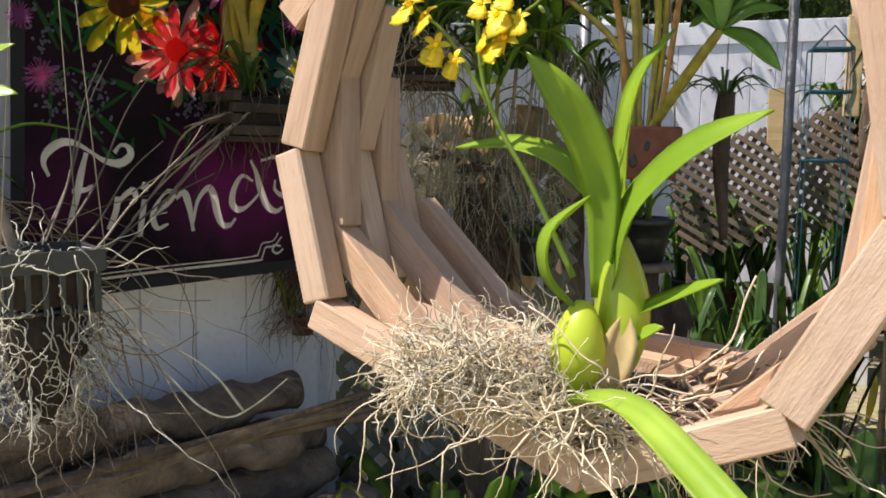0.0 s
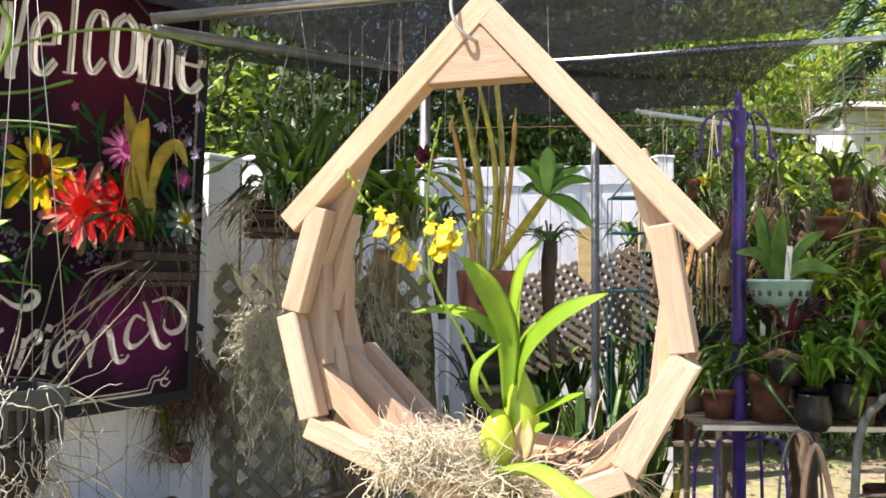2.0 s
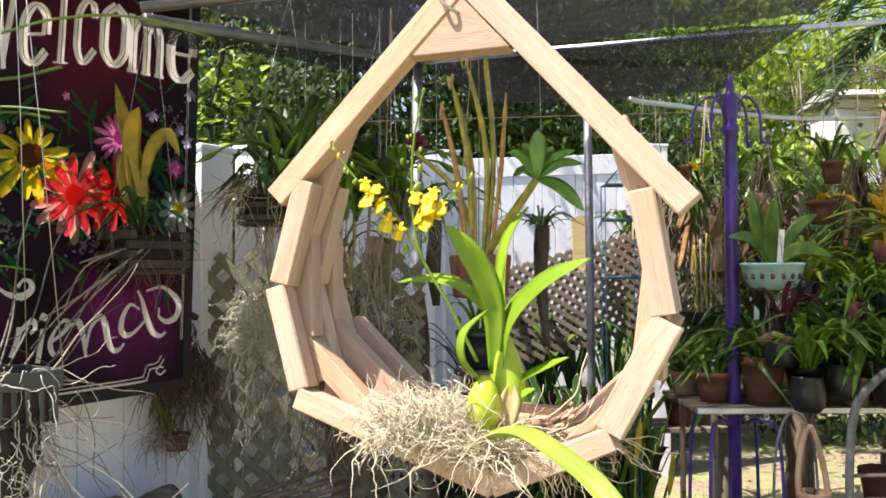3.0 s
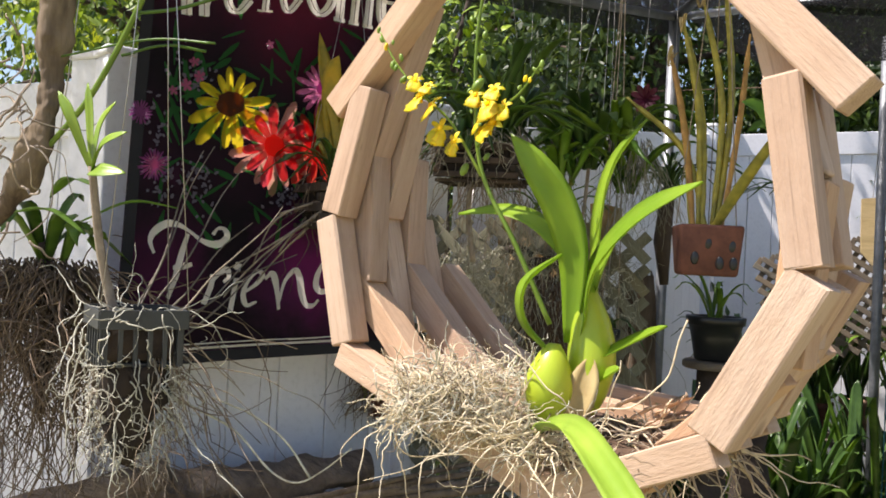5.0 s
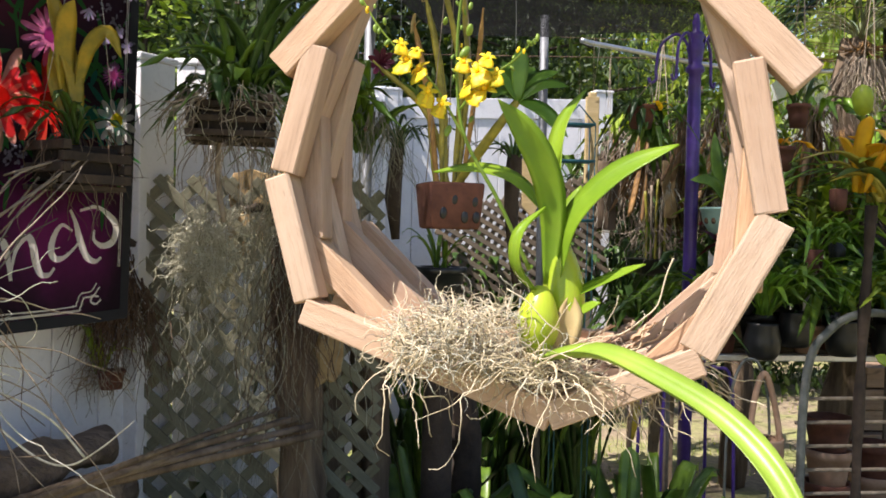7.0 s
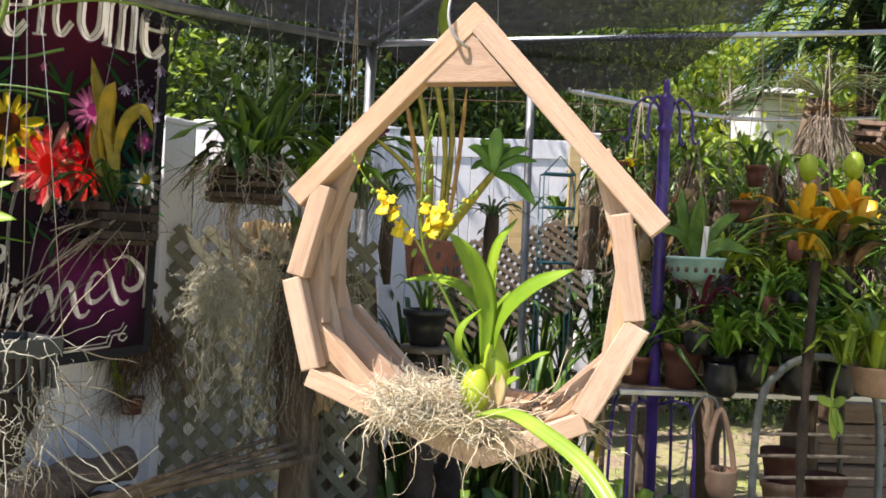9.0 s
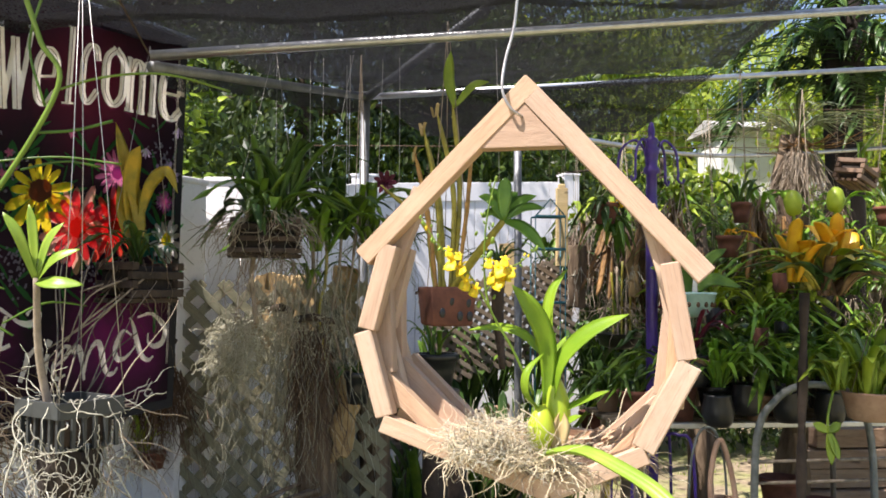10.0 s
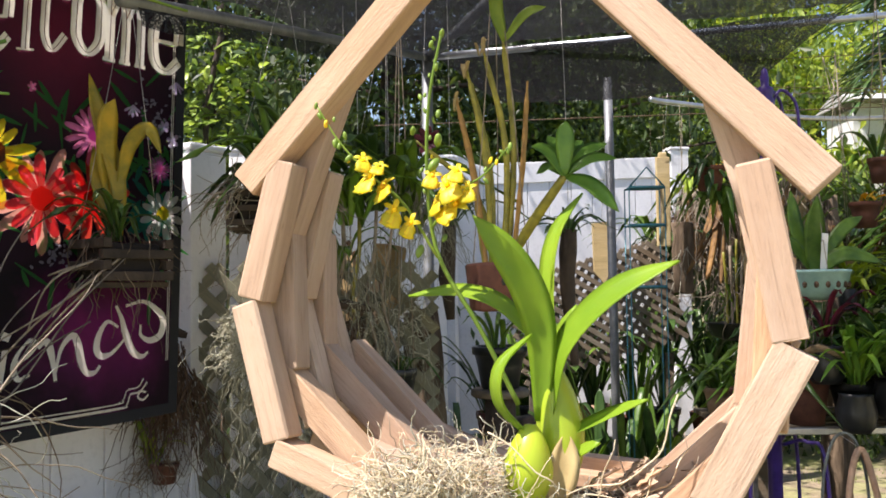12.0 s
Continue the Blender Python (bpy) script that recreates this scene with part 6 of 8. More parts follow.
for k, (x0, x1, x2, z2, rad, mat_) in enumerate(((-0.02, -0.03, -0.075, 0.60, 0.0060, M_CANE), (0.01, 0.02, -0.035, 0.66, 0.0062, M_CANE), (0.02, 0.04, 0.015, 0.70, 0.0062, M_CANE), (-0.03, -0.06, -0.10, 0.52, 0.0062, M_DRYCANE),
                                                (0.0, -0.06, -0.20, 0.42, 0.0058, M_CANE), (-0.035, -0.05, -0.055, 0.33, 0.0058, M_CANE), (0.03, 0.06, 0.075, 0.56, 0.0052, M_DRYCANE), (-0.01, -0.02, -0.06, 0.56, 0.0055, M_CANE))):
    bm = bmesh.new()
    pts = spline([c + Vector((x0, 0.0, 0.10)), c + Vector((x1, 0.01 * (k % 3), 0.10 + z2 * 0.45)), c + Vector((x2, 0.015 * (k % 3), z2))], 9)
    tube(bm, pts, [1.15 * rad * (0.75 + 0.35 * math.sin(math.pi * i / (len(pts) - 1)) + (0.16 if i % 3 == 0 else 0)) * (1 if i < len(pts) - 2 else 0.5) for i in range(len(pts))], 9)
    part("cane", bm, mat_, cane_pot, "yellow jointed cane" if mat_ is M_CANE else "dry brown cane")
    if k in (3, 0, 1):
        bm = bmesh.new()
        clump(bm, pts[-1] - Vector((0, 0, 0.03)), 3, 0.06, 0.010, random.Random(k), 0.6, 0.2)
        part("dry_sheath", bm, M_SHEATH, cane_pot)
for k, (pts, w) in enumerate((([(0.02, 0, 0.66), (0.0, -0.01, 0.74), (0.006, -0.01, 0.83)], 0.034), ([(0.02, 0, 0.66), (0.07, -0.02, 0.72), (0.12, -0.03, 0.735)], 0.024))):
    bm = bmesh.new()
    strap(bm, [c + Vector(p) for p in pts], w, 0.3, (0, -1, 0.2))
    part("leaf", bm, M_LIMELEAF, cane_pot)
bm = bmesh.new()
HEAD = Vector((0.322, 1.95, 1.70))
pts = spline([c + Vector((0.01, -0.02, 0.10)), c + Vector((0.07, -0.09, 0.20)), HEAD], 8)
tube(bm, pts, [0.009 + 0.0035 * math.sin(math.pi * i / (len(pts) - 1)) for i in range(len(pts))], 9)
part("cane", bm, M_CANE, cane_pot, "stout green-yellow cane")
for k, (d, w) in enumerate((((0.005, 0.0, 0.125), 0.042), ((-0.075, -0.02, 0.065), 0.042), ((0.10, 0.02, 0.075), 0.036), ((0.115, -0.02, 0.035), 0.034), ((0.115, -0.03, -0.085), 0.042), ((-0.06, 0.03, 0.01), 0.034), ((0.05, 0.06, 0.09), 0.036), ((-0.03, 0.05, 0.10), 0.036))):
    d = Vector(d)
    bm = bmesh.new()
    strap(bm, [HEAD, HEAD + d * 0.5 + Vector((0, 0, 0.018)), HEAD + d], w, 0.22, (-d.x * 2, -0.8, 0.7))
    part("leaf", bm, M_GLOSSY, cane_pot, "broad glossy green leaf")

root = thing("spidery_bromeliad", (0.37, 2.26, 1.42), "dark spidery bromeliad on a hung piece of driftwood", "bromeliad")
bm = bmesh.new()
clump(bm, (0.37, 2.26, 1.58), 26, 0.13, 0.009, random.Random(91), 1.3, 0.5, 0.8)
part("leaves", bm, M_DARKLEAF, root)
bm = bmesh.new()
tube(bm, spline([(0.37, 2.26, 1.60), (0.365, 2.27, 1.45), (0.38, 2.26, 1.25)], 5), [0.02, 0.022, 0.024, 0.022, 0.02, 0.02, 0.018, 0.016, 0.014, 0.012, 0.01], 9)
part("driftwood", bm, M_BARK, root)
wires(root, [(0.36, 2.3, 2.35)], [(0.37, 2.26, 1.60)])
root = thing("spidery_bromeliad", (0.05, 2.5, 1.45), "dark spidery bromeliad hung on a wire before the fence", "bromeliad")
bm = bmesh.new()
clump(bm, (0.06, 2.5, 1.62), 34, 0.20, 0.010, random.Random(92), 1.35, 0.7, 0.8)
part("leaves", bm, M_DARKLEAF, root)
bm = bmesh.new()
tube(bm, [(0.06, 2.5, 1.63), (0.05, 2.5, 1.48), (0.06, 2.5, 1.36)], [0.02, 0.025, 0.012], 9)
part("driftwood", bm, M_BARK, root)
wires(root, [(0.06, 2.5, 2.33)], [(0.06, 2.5, 1.63)])

# cork slab, black pots and driftwood stubs between the fence and the lattice
bm = bmesh.new()
bar(bm, (-0.118, 2.34, 1.085), (0.066, 0.018, 0.26), Matrix.Rotation(0.10, 3, "Y"), 0.004)
bmesh.ops.subdivide_edges(bm, edges=bm.edges, cuts=5, use_grid_fill=True)
for v in bm.verts:
    v.co += Vector((noise.noise(v.co * 14) + 0.6 * noise.noise(v.co * 45), noise.noise(v.co * 30 + Vector((3, 3, 3))), noise.noise(v.co * 22 + Vector((9, 0, 0))))) * 0.024
root = thing("cork_slab", (-0.118, 2.34, 0.95), "tan slab of bark hung on a wire", "bark slab")
part("slab", bm, M_CORK, root)
wires(root, [(-0.11, 2.40, 2.28)], [(-0.118, 2.34, 1.20)])
for k, (x, y, z, w, h, lean_) in enumerate(((-0.36, 2.52, 1.42, 0.13, 0.26, 0.05), (-0.245, 2.50, 1.40, 0.10, 0.30, -0.06), (-0.120, 2.53, 1.48, 0.09, 0.18, 0.03), (-0.20, 2.45, 0.98, 0.10, 0.44, 0.04))):
    bm = bmesh.new()
    bar(bm, (x, y, z), (w, 0.024, h), Matrix.Rotation(lean_, 3, "Y"), 0.004)
    bmesh.ops.subdivide_edges(bm, edges=bm.edges, cuts=5, use_grid_fill=True)
    for v in bm.verts:
        v.co += Vector((noise.noise(v.co * 12), noise.noise(v.co * 24 + Vector((3, 3, 3))), noise.noise(v.co * 18 + Vector((9, 0, 0))))) * 0.022
    root = thing("cork_slab", (x, y, z - h / 2), "rough brown slab of cork bark hung behind the baskets", "bark slab", "hung bark slabs")
    part("slab", bm, M_DRIFT if k == 3 else M_CORK, root)
    wires(root, [(x, y + 0.02, 2.28)], [(x, y, z + h * 0.45)])
for k, (x, y, z, h, r_) in enumerate(((0.30, 2.9, 0.0, 1.02, 0.06),)):
    bm = bmesh.new()
    pts = spline([(x, y, z), (x + 0.03, y, z + h * 0.5), (x - 0.01, y, z + h)], 6)
    tube(bm, pts, [r_ * (0.8 + 0.3 * abs(math.sin(i * 1.3 + k))) for i in range(len(pts))], 12)
    for v in bm.verts:
        v.co += Vector((noise.noise(v.co * 14), noise.noise(v.co * 14 + Vector((7, 0, 0))), 0)) * 0.025
    solo("driftwood_stump", bm, M_BARK, "dark weathered driftwood stump standing on the soil", "stump", "driftwood stumps")


for k, (x, y, h, wide) in enumerate(((-0.215, 2.345, 1.36, 0.115), (-0.17, 2.56, 1.46, 0.12), (-0.02, 2.60, 1.38, 0.10), (2.02, 4.6, 1.9, 0.14))):
    bm = bmesh.new()
    pts = spline([(x, y, -0.02), (x + 0.02, y, h * 0.5), (x - 0.015, y + 0.01, h)], 9)
    tube(bm, pts, [wide * 0.5 * (0.85 + 0.25 * abs(math.sin(i * 0.9 + k))) for i in range(len(pts))], 18)
    for v in bm.verts:
        a = math.atan2(v.co.y - y, v.co.x - x)
        v.co += Vector((math.cos(a), math.sin(a), 0)) * (0.012 * math.sin(a * 5 + k) + 0.014 * noise.noise(Vector((a * 2, k, v.co.z * 7))))
        if v.co.z > h - 0.03:
            v.co.z += 0.05 * noise.noise(Vector((a * 1.5, k, 3)))
    solo("bark_post", bm, M_SHAG, "shaggy brown tree-fern post standing in the soil", "post", "tree-fern posts")


def potted(base, r_top, h, material, pot_label, leaf_mat, count, length, width, seed, label, category="potted plant", group="", droop=0.5, spread=0.8, hang=None):
    root = thing("potted_plant" if hang is None else "hanging_plant", base, label, category, group)
    clay_pot(root, base, r_top, r_top * 0.72, h, material, label=pot_label)
    foliage(root, Vector(base) + Vector((0, 0, h * 0.72)), count, length, width, leaf_mat, seed, spread=spread, droop=droop)
    bm = bmesh.new()
    turned(bm, Vector(base) + Vector((0, 0, h * 0.70)), [(r_top * 0.86, 0.0), (r_top * 0.86, 0.012), (r_top * 0.3, 0.018)], 16)
    part("bark_mix", bm, M_FIBRE, root, "dark potting bark")
    if hang is not None:
        b = Vector(base)
        wires(root, [hang] * 3, [b + Vector((r_top * math.cos(a), r_top * math.sin(a), h)) for a in (0.5, 2.6, 4.7)], 0.0015)
    return root


potted((-0.075, 2.31, 1.14), 0.042, 0.10, M_BLACKPOT, "black plastic pot", M_DARKLEAF, 12, 0.12, 0.014, 60, "small dark orchid in a black pot hung beside bark", "hanging plant", "", 0.8, 1.2, (-0.075, 2.40, 2.28))
potted((0.20, 2.55, 1.16), 0.075, 0.12, M_BLACKPOT, "black plastic pot", M_MIDLEAF, 10, 0.22, 0.016, 61, "upright orchid in a black plastic pot on a stump", group="stump pots")
bm = bmesh.new()
turned(bm, (0.20, 2.55, 0.0), [(0.055, -0.02), (0.05, 0.3), (0.045, 0.9), (0.045, 1.135)], 14)
root = thing("plant_stand", (0.20, 2.55, 0.0), "dark log stand with a round top under a black pot", "plant stand")
part("stem", bm, M_BARK, root)
bm = bmesh.new()
turned(bm, (0.20, 2.55, 1.135), [(0.08, 0.0), (0.085, 0.004), (0.085, 0.018), (0.08, 0.022)], 20)
part("top", bm, M_GREYWOOD, root)

# far hung board, white tag, teal wire rack
bm = bmesh.new()
tube(bm, [(-0.4, 5.22, 2.42), (3.2, 5.22, 2.50)], 0.003, 6)
solo("hanging_line", bm, M_FIBRE, "thin dark line strung near the far fence", "line", "hanging lines")
root = thing("hanging_board", (0.80, 4.34, 1.455), "pale yellow pointed board hung on a wire", "board", "hung boards")
bm = bmesh.new()
prof = [(-0.046, 0.30), (0.048, 0.31), (0.048, 0.08), (0.010, 0.0), (-0.040, 0.06)]
f = [bm.verts.new((0.80 + x, 4.33, 1.455 + z)) for x, z in prof]
b = [bm.verts.new((0.80 + x, 4.352, 1.455 + z)) for x, z in prof]
bm.faces.new(f)
bm.faces.new(b[::-1])
for k in range(5):
    bm.faces.new((f[k], b[k], b[(k + 1) % 5], f[(k + 1) % 5]))
bmesh.ops.recalc_face_normals(bm, faces=bm.faces)
part("board", bm, M_PALEBOARD, root, smooth=False)
wires(root, [(0.792, 4.02, 2.36)], [(0.80, 4.34, 1.75)], 0.0012)
root = thing("plant_tag", (1.44, 5.3, 1.38), "white oval plant tag hung on a thin wire", "tag")
bm = bmesh.new()
ball(bm, (1.44, 5.3, 1.405), (0.055, 0.004, 0.018), Matrix.Rotation(0.1, 3, "Y"), 14, 8)
part("tag", bm, M_WHITE, root)
wires(root, [(1.44, 5.22, 2.46)], [(1.44, 5.3, 1.42)], 0.0015)
root = thing("wire_rack", (0.88, 3.72, 0.0), "teal wire plant rack standing before the fence", "rack")
for x in (0.81, 0.96):
    for y in (3.68, 3.78):
        bm = bmesh.new()
        tube(bm, [(x, y, 0.0), (x, y, 1.86)], 0.0026, 6)
        part("leg", bm, M_TEALWIRE, root)
for z in (1.44, 1.70, 1.86):
    for k in range(6):
        bm = bmesh.new()
        tube(bm, [(0.81, 3.68 + 0.02 * k, z), (0.96, 3.68 + 0.02 * k, z)], 0.0035 if k else 0.007, 6)
        part("shelf_wire", bm, M_TEALWIRE, root)
bm = bmesh.new()
tube(bm, [(0.81, 3.68, 1.86), (0.885, 3.68, 1.945), (0.96, 3.68, 1.86)], 0.004, 6)
part("arch", bm, M_TEALWIRE, root)
root = thing("hanging_board", (1.076, 4.2, 1.63), "pale weathered mounting board hung from the low pipe", "board", "hung boards")
bm = bmesh.new()
bar(bm, (1.076, 4.2, 1.845), (0.066, 0.024, 0.43), None, 0.004)
bar(bm, (1.076, 4.2, 2.068), (0.040, 0.022, 0.030), None, 0.006)
part("board", bm, M_PALEBOARD, root, smooth=False)
bm = bmesh.new()
tube(bm, spline([(1.052, 4.185, 1.66), (1.058, 4.175, 1.80), (1.050, 4.185, 1.95)], 5), 0.004, 6)
part("dry_root", bm, M_TWIG, root)
wires(root, [(1.076, 4.07, 2.34)], [(1.076, 4.2, 2.08)], 0.0012)

# ---- purple plant pole ----
POLE = Vector((1.244, 3.269, 0))
pole = thing("plant_pole", POLE, "purple-painted iron plant pole with scrolled arms", "plant pole")
bm = bmesh.new()
turned(bm, POLE, [(0.026, -0.05), (0.026, 1.92), (0.024, 1.93), (0.024, 2.02), (0.036, 2.03), (0.036, 2.045), (0.025, 2.06), (0.030, 2.10), (0.036, 2.125), (0.026, 2.15), (0.030, 2.165), (0.030, 2.18), (0.014, 2.19), (0.016, 2.22), (0.010, 2.25), (0.002, 2.258)], 18)
part("post", bm, M_PURPLE, pole)
for sx, sy, reach in ((-1, 0.15, 0.15), (-1, -0.6, 0.11), (1, 0.1, 0.13), (1, 0.8, 0.12)):
    bm = bmesh.new()
    p = POLE + Vector((0, 0, 2.06))
    d = Vector((sx, sy, 0)).normalized()
    tube(bm, spline([p + d * 0.02, p + d * 0.03 + Vector((0, 0, 0.07)), p + d * reach * 0.5 + Vector((0, 0, 0.115)), p + d * reach * 0.9 + Vector((0, 0, 0.07)), p + d * reach + Vector((0, 0, -0.02)), p + d * reach + Vector((0, 0, -0.06)), p + d * (reach + 0.02) + Vector((0, 0, -0.075)), p + d * (reach + 0.03) + Vector((0, 0, -0.055))], 6), 0.0062, 8)
    part("arm", bm, M_PURPLE, pole, "scrolled purple arm")
for k in range(4):
    a = math.pi / 4 + k * math.pi / 2
    bm = bmesh.new()
    d = Vector((math.cos(a), math.sin(a), 0))
    tube(bm, spline([POLE + d * 0.03 + Vector((0, 0, 0.86)), POLE + d * 0.12 + Vector((0, 0, 0.88)), POLE + d * 0.19 + Vector((0, 0, 0.78)), POLE + d * 0.21], 6), 0.007, 8)
    part("leg", bm, M_PURPLE, pole, "curved purple leg")

ARM_R, ARM_L = POLE + Vector((0.15, 0.01, 1.985)), POLE + Vector((-0.17, 0.02, 1.985))
root = thing("hanging_plant", (1.362, 3.15, 1.39), "aqua glazed bowl with a broad-leaved orchid hung from the purple pole", "hanging plant")
bm = bmesh.new()
turned(bm, (1.362, 3.15, 1.39), [(0.05, 0.0), (0.085, 0.015), (0.108, 0.05), (0.118, 0.095), (0.124, 0.10), (0.120, 0.107), (0.110, 0.10), (0.095, 0.07), (0.01, 0.06)], 24)
pot = part("bowl", bm, M_AQUA, root, "aqua glazed bowl with round holes")
for k in range(9):
    a = math.pi + math.pi * (k + 0.5) / 9
    hb = bmesh.new()
    ball(hb, Vector((1.362, 3.15, 1.445)) + Vector((math.cos(a) * 0.11, math.sin(a) * 0.11, 0)), (0.009, 0.009, 0.012), None, 8, 6)
    part("hole", hb, M_FIBRE, pot)
wires(root, [ARM_R] * 3, [Vector((1.362, 3.15, 1.49)) + Vector((0.115 * math.cos(a), 0.115 * math.sin(a), 0)) for a in (0.5, 2.6, 4.7)], 0.0015)
for pts, w in (([(0, 0, 0.09), (-0.01, -0.02, 0.22), (0.0, -0.04, 0.37)], 0.075), ([(0, 0, 0.09), (0.09, -0.03, 0.16), (0.22, -0.05, 0.13)], 0.06), ([(0, 0, 0.09), (-0.08, 0, 0.2), (-0.17, 0, 0.21)], 0.05), ([(0, 0, 0.09), (-0.05, 0.03, 0.25), (-0.06, 0.05, 0.40)], 0.055), ([(0, 0, 0.09), (0.10, 0.02, 0.24), (0.19, 0.03, 0.30)], 0.05)):
    bm = bmesh.new()
    strap(bm, [Vector((1.362, 3.15, 1.39)) + Vector(p) for p in pts], w, 0.22, (0, -0.9, 0.4))
    part("leaf", bm, M_MIDLEAF, root, "broad glossy leaf")
bm = bmesh.new()
bar(bm, (1.372, 3.09, 1.55), (0.022, 0.002, 0.15), Matrix.Rotation(0.08, 3, "Y"))
part("label_stake", bm, M_WHITE, root, "white plastic label stake", smooth=False)
for k in range(5):
    bm = bmesh.new()
    r = random.Random(k)
    curly(bm, (1.33 + 0.02 * k, 3.12, 1.40), (0, 0, -1), 0.22, 0.002, r, 0.2, 0.4, 5, 7)
    part("root", bm, M_TWIG, root)

root = thing("hanging_plant", (1.00, 3.20, 1.80), "rust-orange clay pot with bushy dark leaves hung from the purple pole", "hanging plant")
clay_pot(root, (1.01, 3.2, 1.79), 0.055, 0.04, 0.09, M_CLAY)
foliage(root, (1.02, 3.2, 1.80), 20, 0.20, 0.03, M_DARKLEAF, 71, spread=1.1, droop=1.1)
foliage(root, (1.03, 3.18, 1.74), 16, 0.16, 0.03, M_MIDLEAF, 72, spread=1.2, droop=1.2)
bm = bmesh.new()
clump(bm, (1.06, 3.16, 1.86), 7, 0.05, 0.02, random.Random(5), 1.2, 0.4)
part("blossom", bm, M_YELLOW, root, "small yellow blossom")
wires(root, [ARM_L] * 2, [(0.965, 3.2, 1.88), (1.055, 3.2, 1.88)], 0.0015)

root = thing("hanging_plant", (1.665, 3.40, 1.66), "rust-coloured clay pot with curled dry leaves hung on wires", "hanging plant")
clay_pot(root, (1.665, 3.4, 1.66), 0.055, 0.04, 0.10, M_CLAY)
foliage(root, (1.665, 3.4, 1.74), 4, 0.08, 0.03, M_BROM, 171, spread=1.4, droop=0.6)
foliage(root, (1.665, 3.4, 1.74), 8, 0.16, 0.03, M_MIDLEAF, 172, spread=1.2, droop=0.6)
wires(root, [(1.70, 3.83, 2.44)] * 2, [(1.62, 3.4, 1.76), (1.71, 3.4, 1.76)], 0.0015)

# ---- bench with pots ----
bench = thing("plant_bench", (1.08, 3.10, 0.0), "long slatted metal bench crowded with potted orchids", "bench")
for k in range(7):
    bm = bmesh.new()
    bar(bm, (2.55, 3.12 + 0.085 * k, 0.93), (3.0, 0.05 if k else 0.026, 0.018 if k else 0.024), None, 0.003)
    part("slat", bm, M_STEEL if k == 0 else M_GREYWOOD, bench, smooth=False)
for x in (1.13, 2.3, 3.6):
    for y in (3.16, 3.62):
        bm = bmesh.new()
        tube(bm, [(x, y, -0.02), (x, y, 0.925)], 0.013, 10)
        part("leg", bm, M_GREYWOOD, bench)
SHELF = 0.94
POTS = [((1.345, 3.22), 0.085, 0.19, M_CLAY, M_MIDLEAF, 12, 0.34, 0.041), ((1.535, 3.25), 0.085, 0.15, M_BLACKPOT, M_MIDLEAF, 14, 0.36, 0.035), ((1.70, 3.2), 0.06, 0.11, M_CLAYPALE, M_DARKLEAF, 14, 0.30, 0.032),
        ((1.86, 3.3), 0.075, 0.13, M_CLAY, M_LIMELEAF, 16, 0.40, 0.041), ((2.08, 3.2), 0.07, 0.12, M_BLACKPOT, M_LIMELEAF, 14, 0.34, 0.041), ((2.28, 3.3), 0.08, 0.14, M_CLAY, M_MIDLEAF, 16, 0.42, 0.046),
        ((2.5, 3.2), 0.07, 0.13, M_BLACKPOT, M_DARKLEAF, 14, 0.38, 0.038), ((2.75, 3.3), 0.08, 0.14, M_CLAYPALE, M_MIDLEAF, 16, 0.44, 0.046), ((3.0, 3.2), 0.08, 0.14, M_CLAY, M_LIMELEAF, 14, 0.4, 0.03),
        ((1.45, 3.5), 0.08, 0.16, M_CLAY, M_DARKLEAF, 16, 0.50, 0.046), ((1.68, 3.5), 0.08, 0.16, M_BLACKPOT, M_MIDLEAF, 16, 0.52, 0.046), ((1.95, 3.55), 0.08, 0.16, M_CLAY, M_MIDLEAF, 18, 0.55, 0.049),
        ((2.2, 3.55), 0.08, 0.16, M_BLACKPOT, M_DARKLEAF, 18, 0.56, 0.049), ((2.5, 3.55), 0.09, 0.18, M_CLAY, M_LIMELEAF, 18, 0.60, 0.054), ((2.85, 3.55), 0.09, 0.18, M_BLACKPOT, M_MIDLEAF, 18, 0.6, 0.054)]
for k, ((x, y), r_, h, pm, lm, n, ln, w) in enumerate(POTS):
    tone = {M_CLAY: "terracotta", M_BLACKPOT: "black plastic", M_CLAYPALE: "pale clay"}[pm]
    potted((x, y, SHELF), r_, h, pm, tone + " pot", lm, int(n * 1.7), ln * 0.9, w, 100 + k, "strap-leaved orchid in a %s pot on a bench" % tone, group="bench pots", spread=1.15, droop=0.55)
for k, (x, y, r_, h, pm) in enumerate(((1.17, 3.30, 0.07, 0.12, M_CLAY), (1.12, 3.52, 0.06, 0.10, M_CLAYPALE), (1.27, 3.48, 0.065, 0.11, M_BLACKPOT))):
    tone = {M_CLAY: "terracotta", M_BLACKPOT: "black plastic", M_CLAYPALE: "pale clay"}[pm]
    potted((x, y, SHELF), r_, h, pm, tone + " pot", (M_DARKLEAF, M_MIDLEAF, M_GLOSSY)[k], 14, 0.24, 0.034, 160 + k, "bushy orchid in a %s pot at the bench's end" % tone, group="bench pots", spread=1.3, droop=0.7)
for k, (x, y, z, tilt) in enumerate(((1.66, 3.14, 1.13, 0.1), (1.80, 3.2, 1.15, -0.15), (2.15, 3.14, 1.16, 0.1), (1.40, 3.44, 1.3, 0.05), (2.4, 3.2, 1.2, 0.0))):
    bm = bmesh.new()
    bar(bm, (x, y, z), (0.022, 0.002, 0.15), Matrix.Rotation(tilt, 3, "Y"))
    solo("label_stake", bm, M_WHITE, "white plastic label stake in a pot", "label", "label stakes", smooth=False)
root = thing("coir_bowl", (1.40, 3.16, 1.15), "wavy coir bowl hung under the aqua bowl", "plant bowl")
bm = bmesh.new()
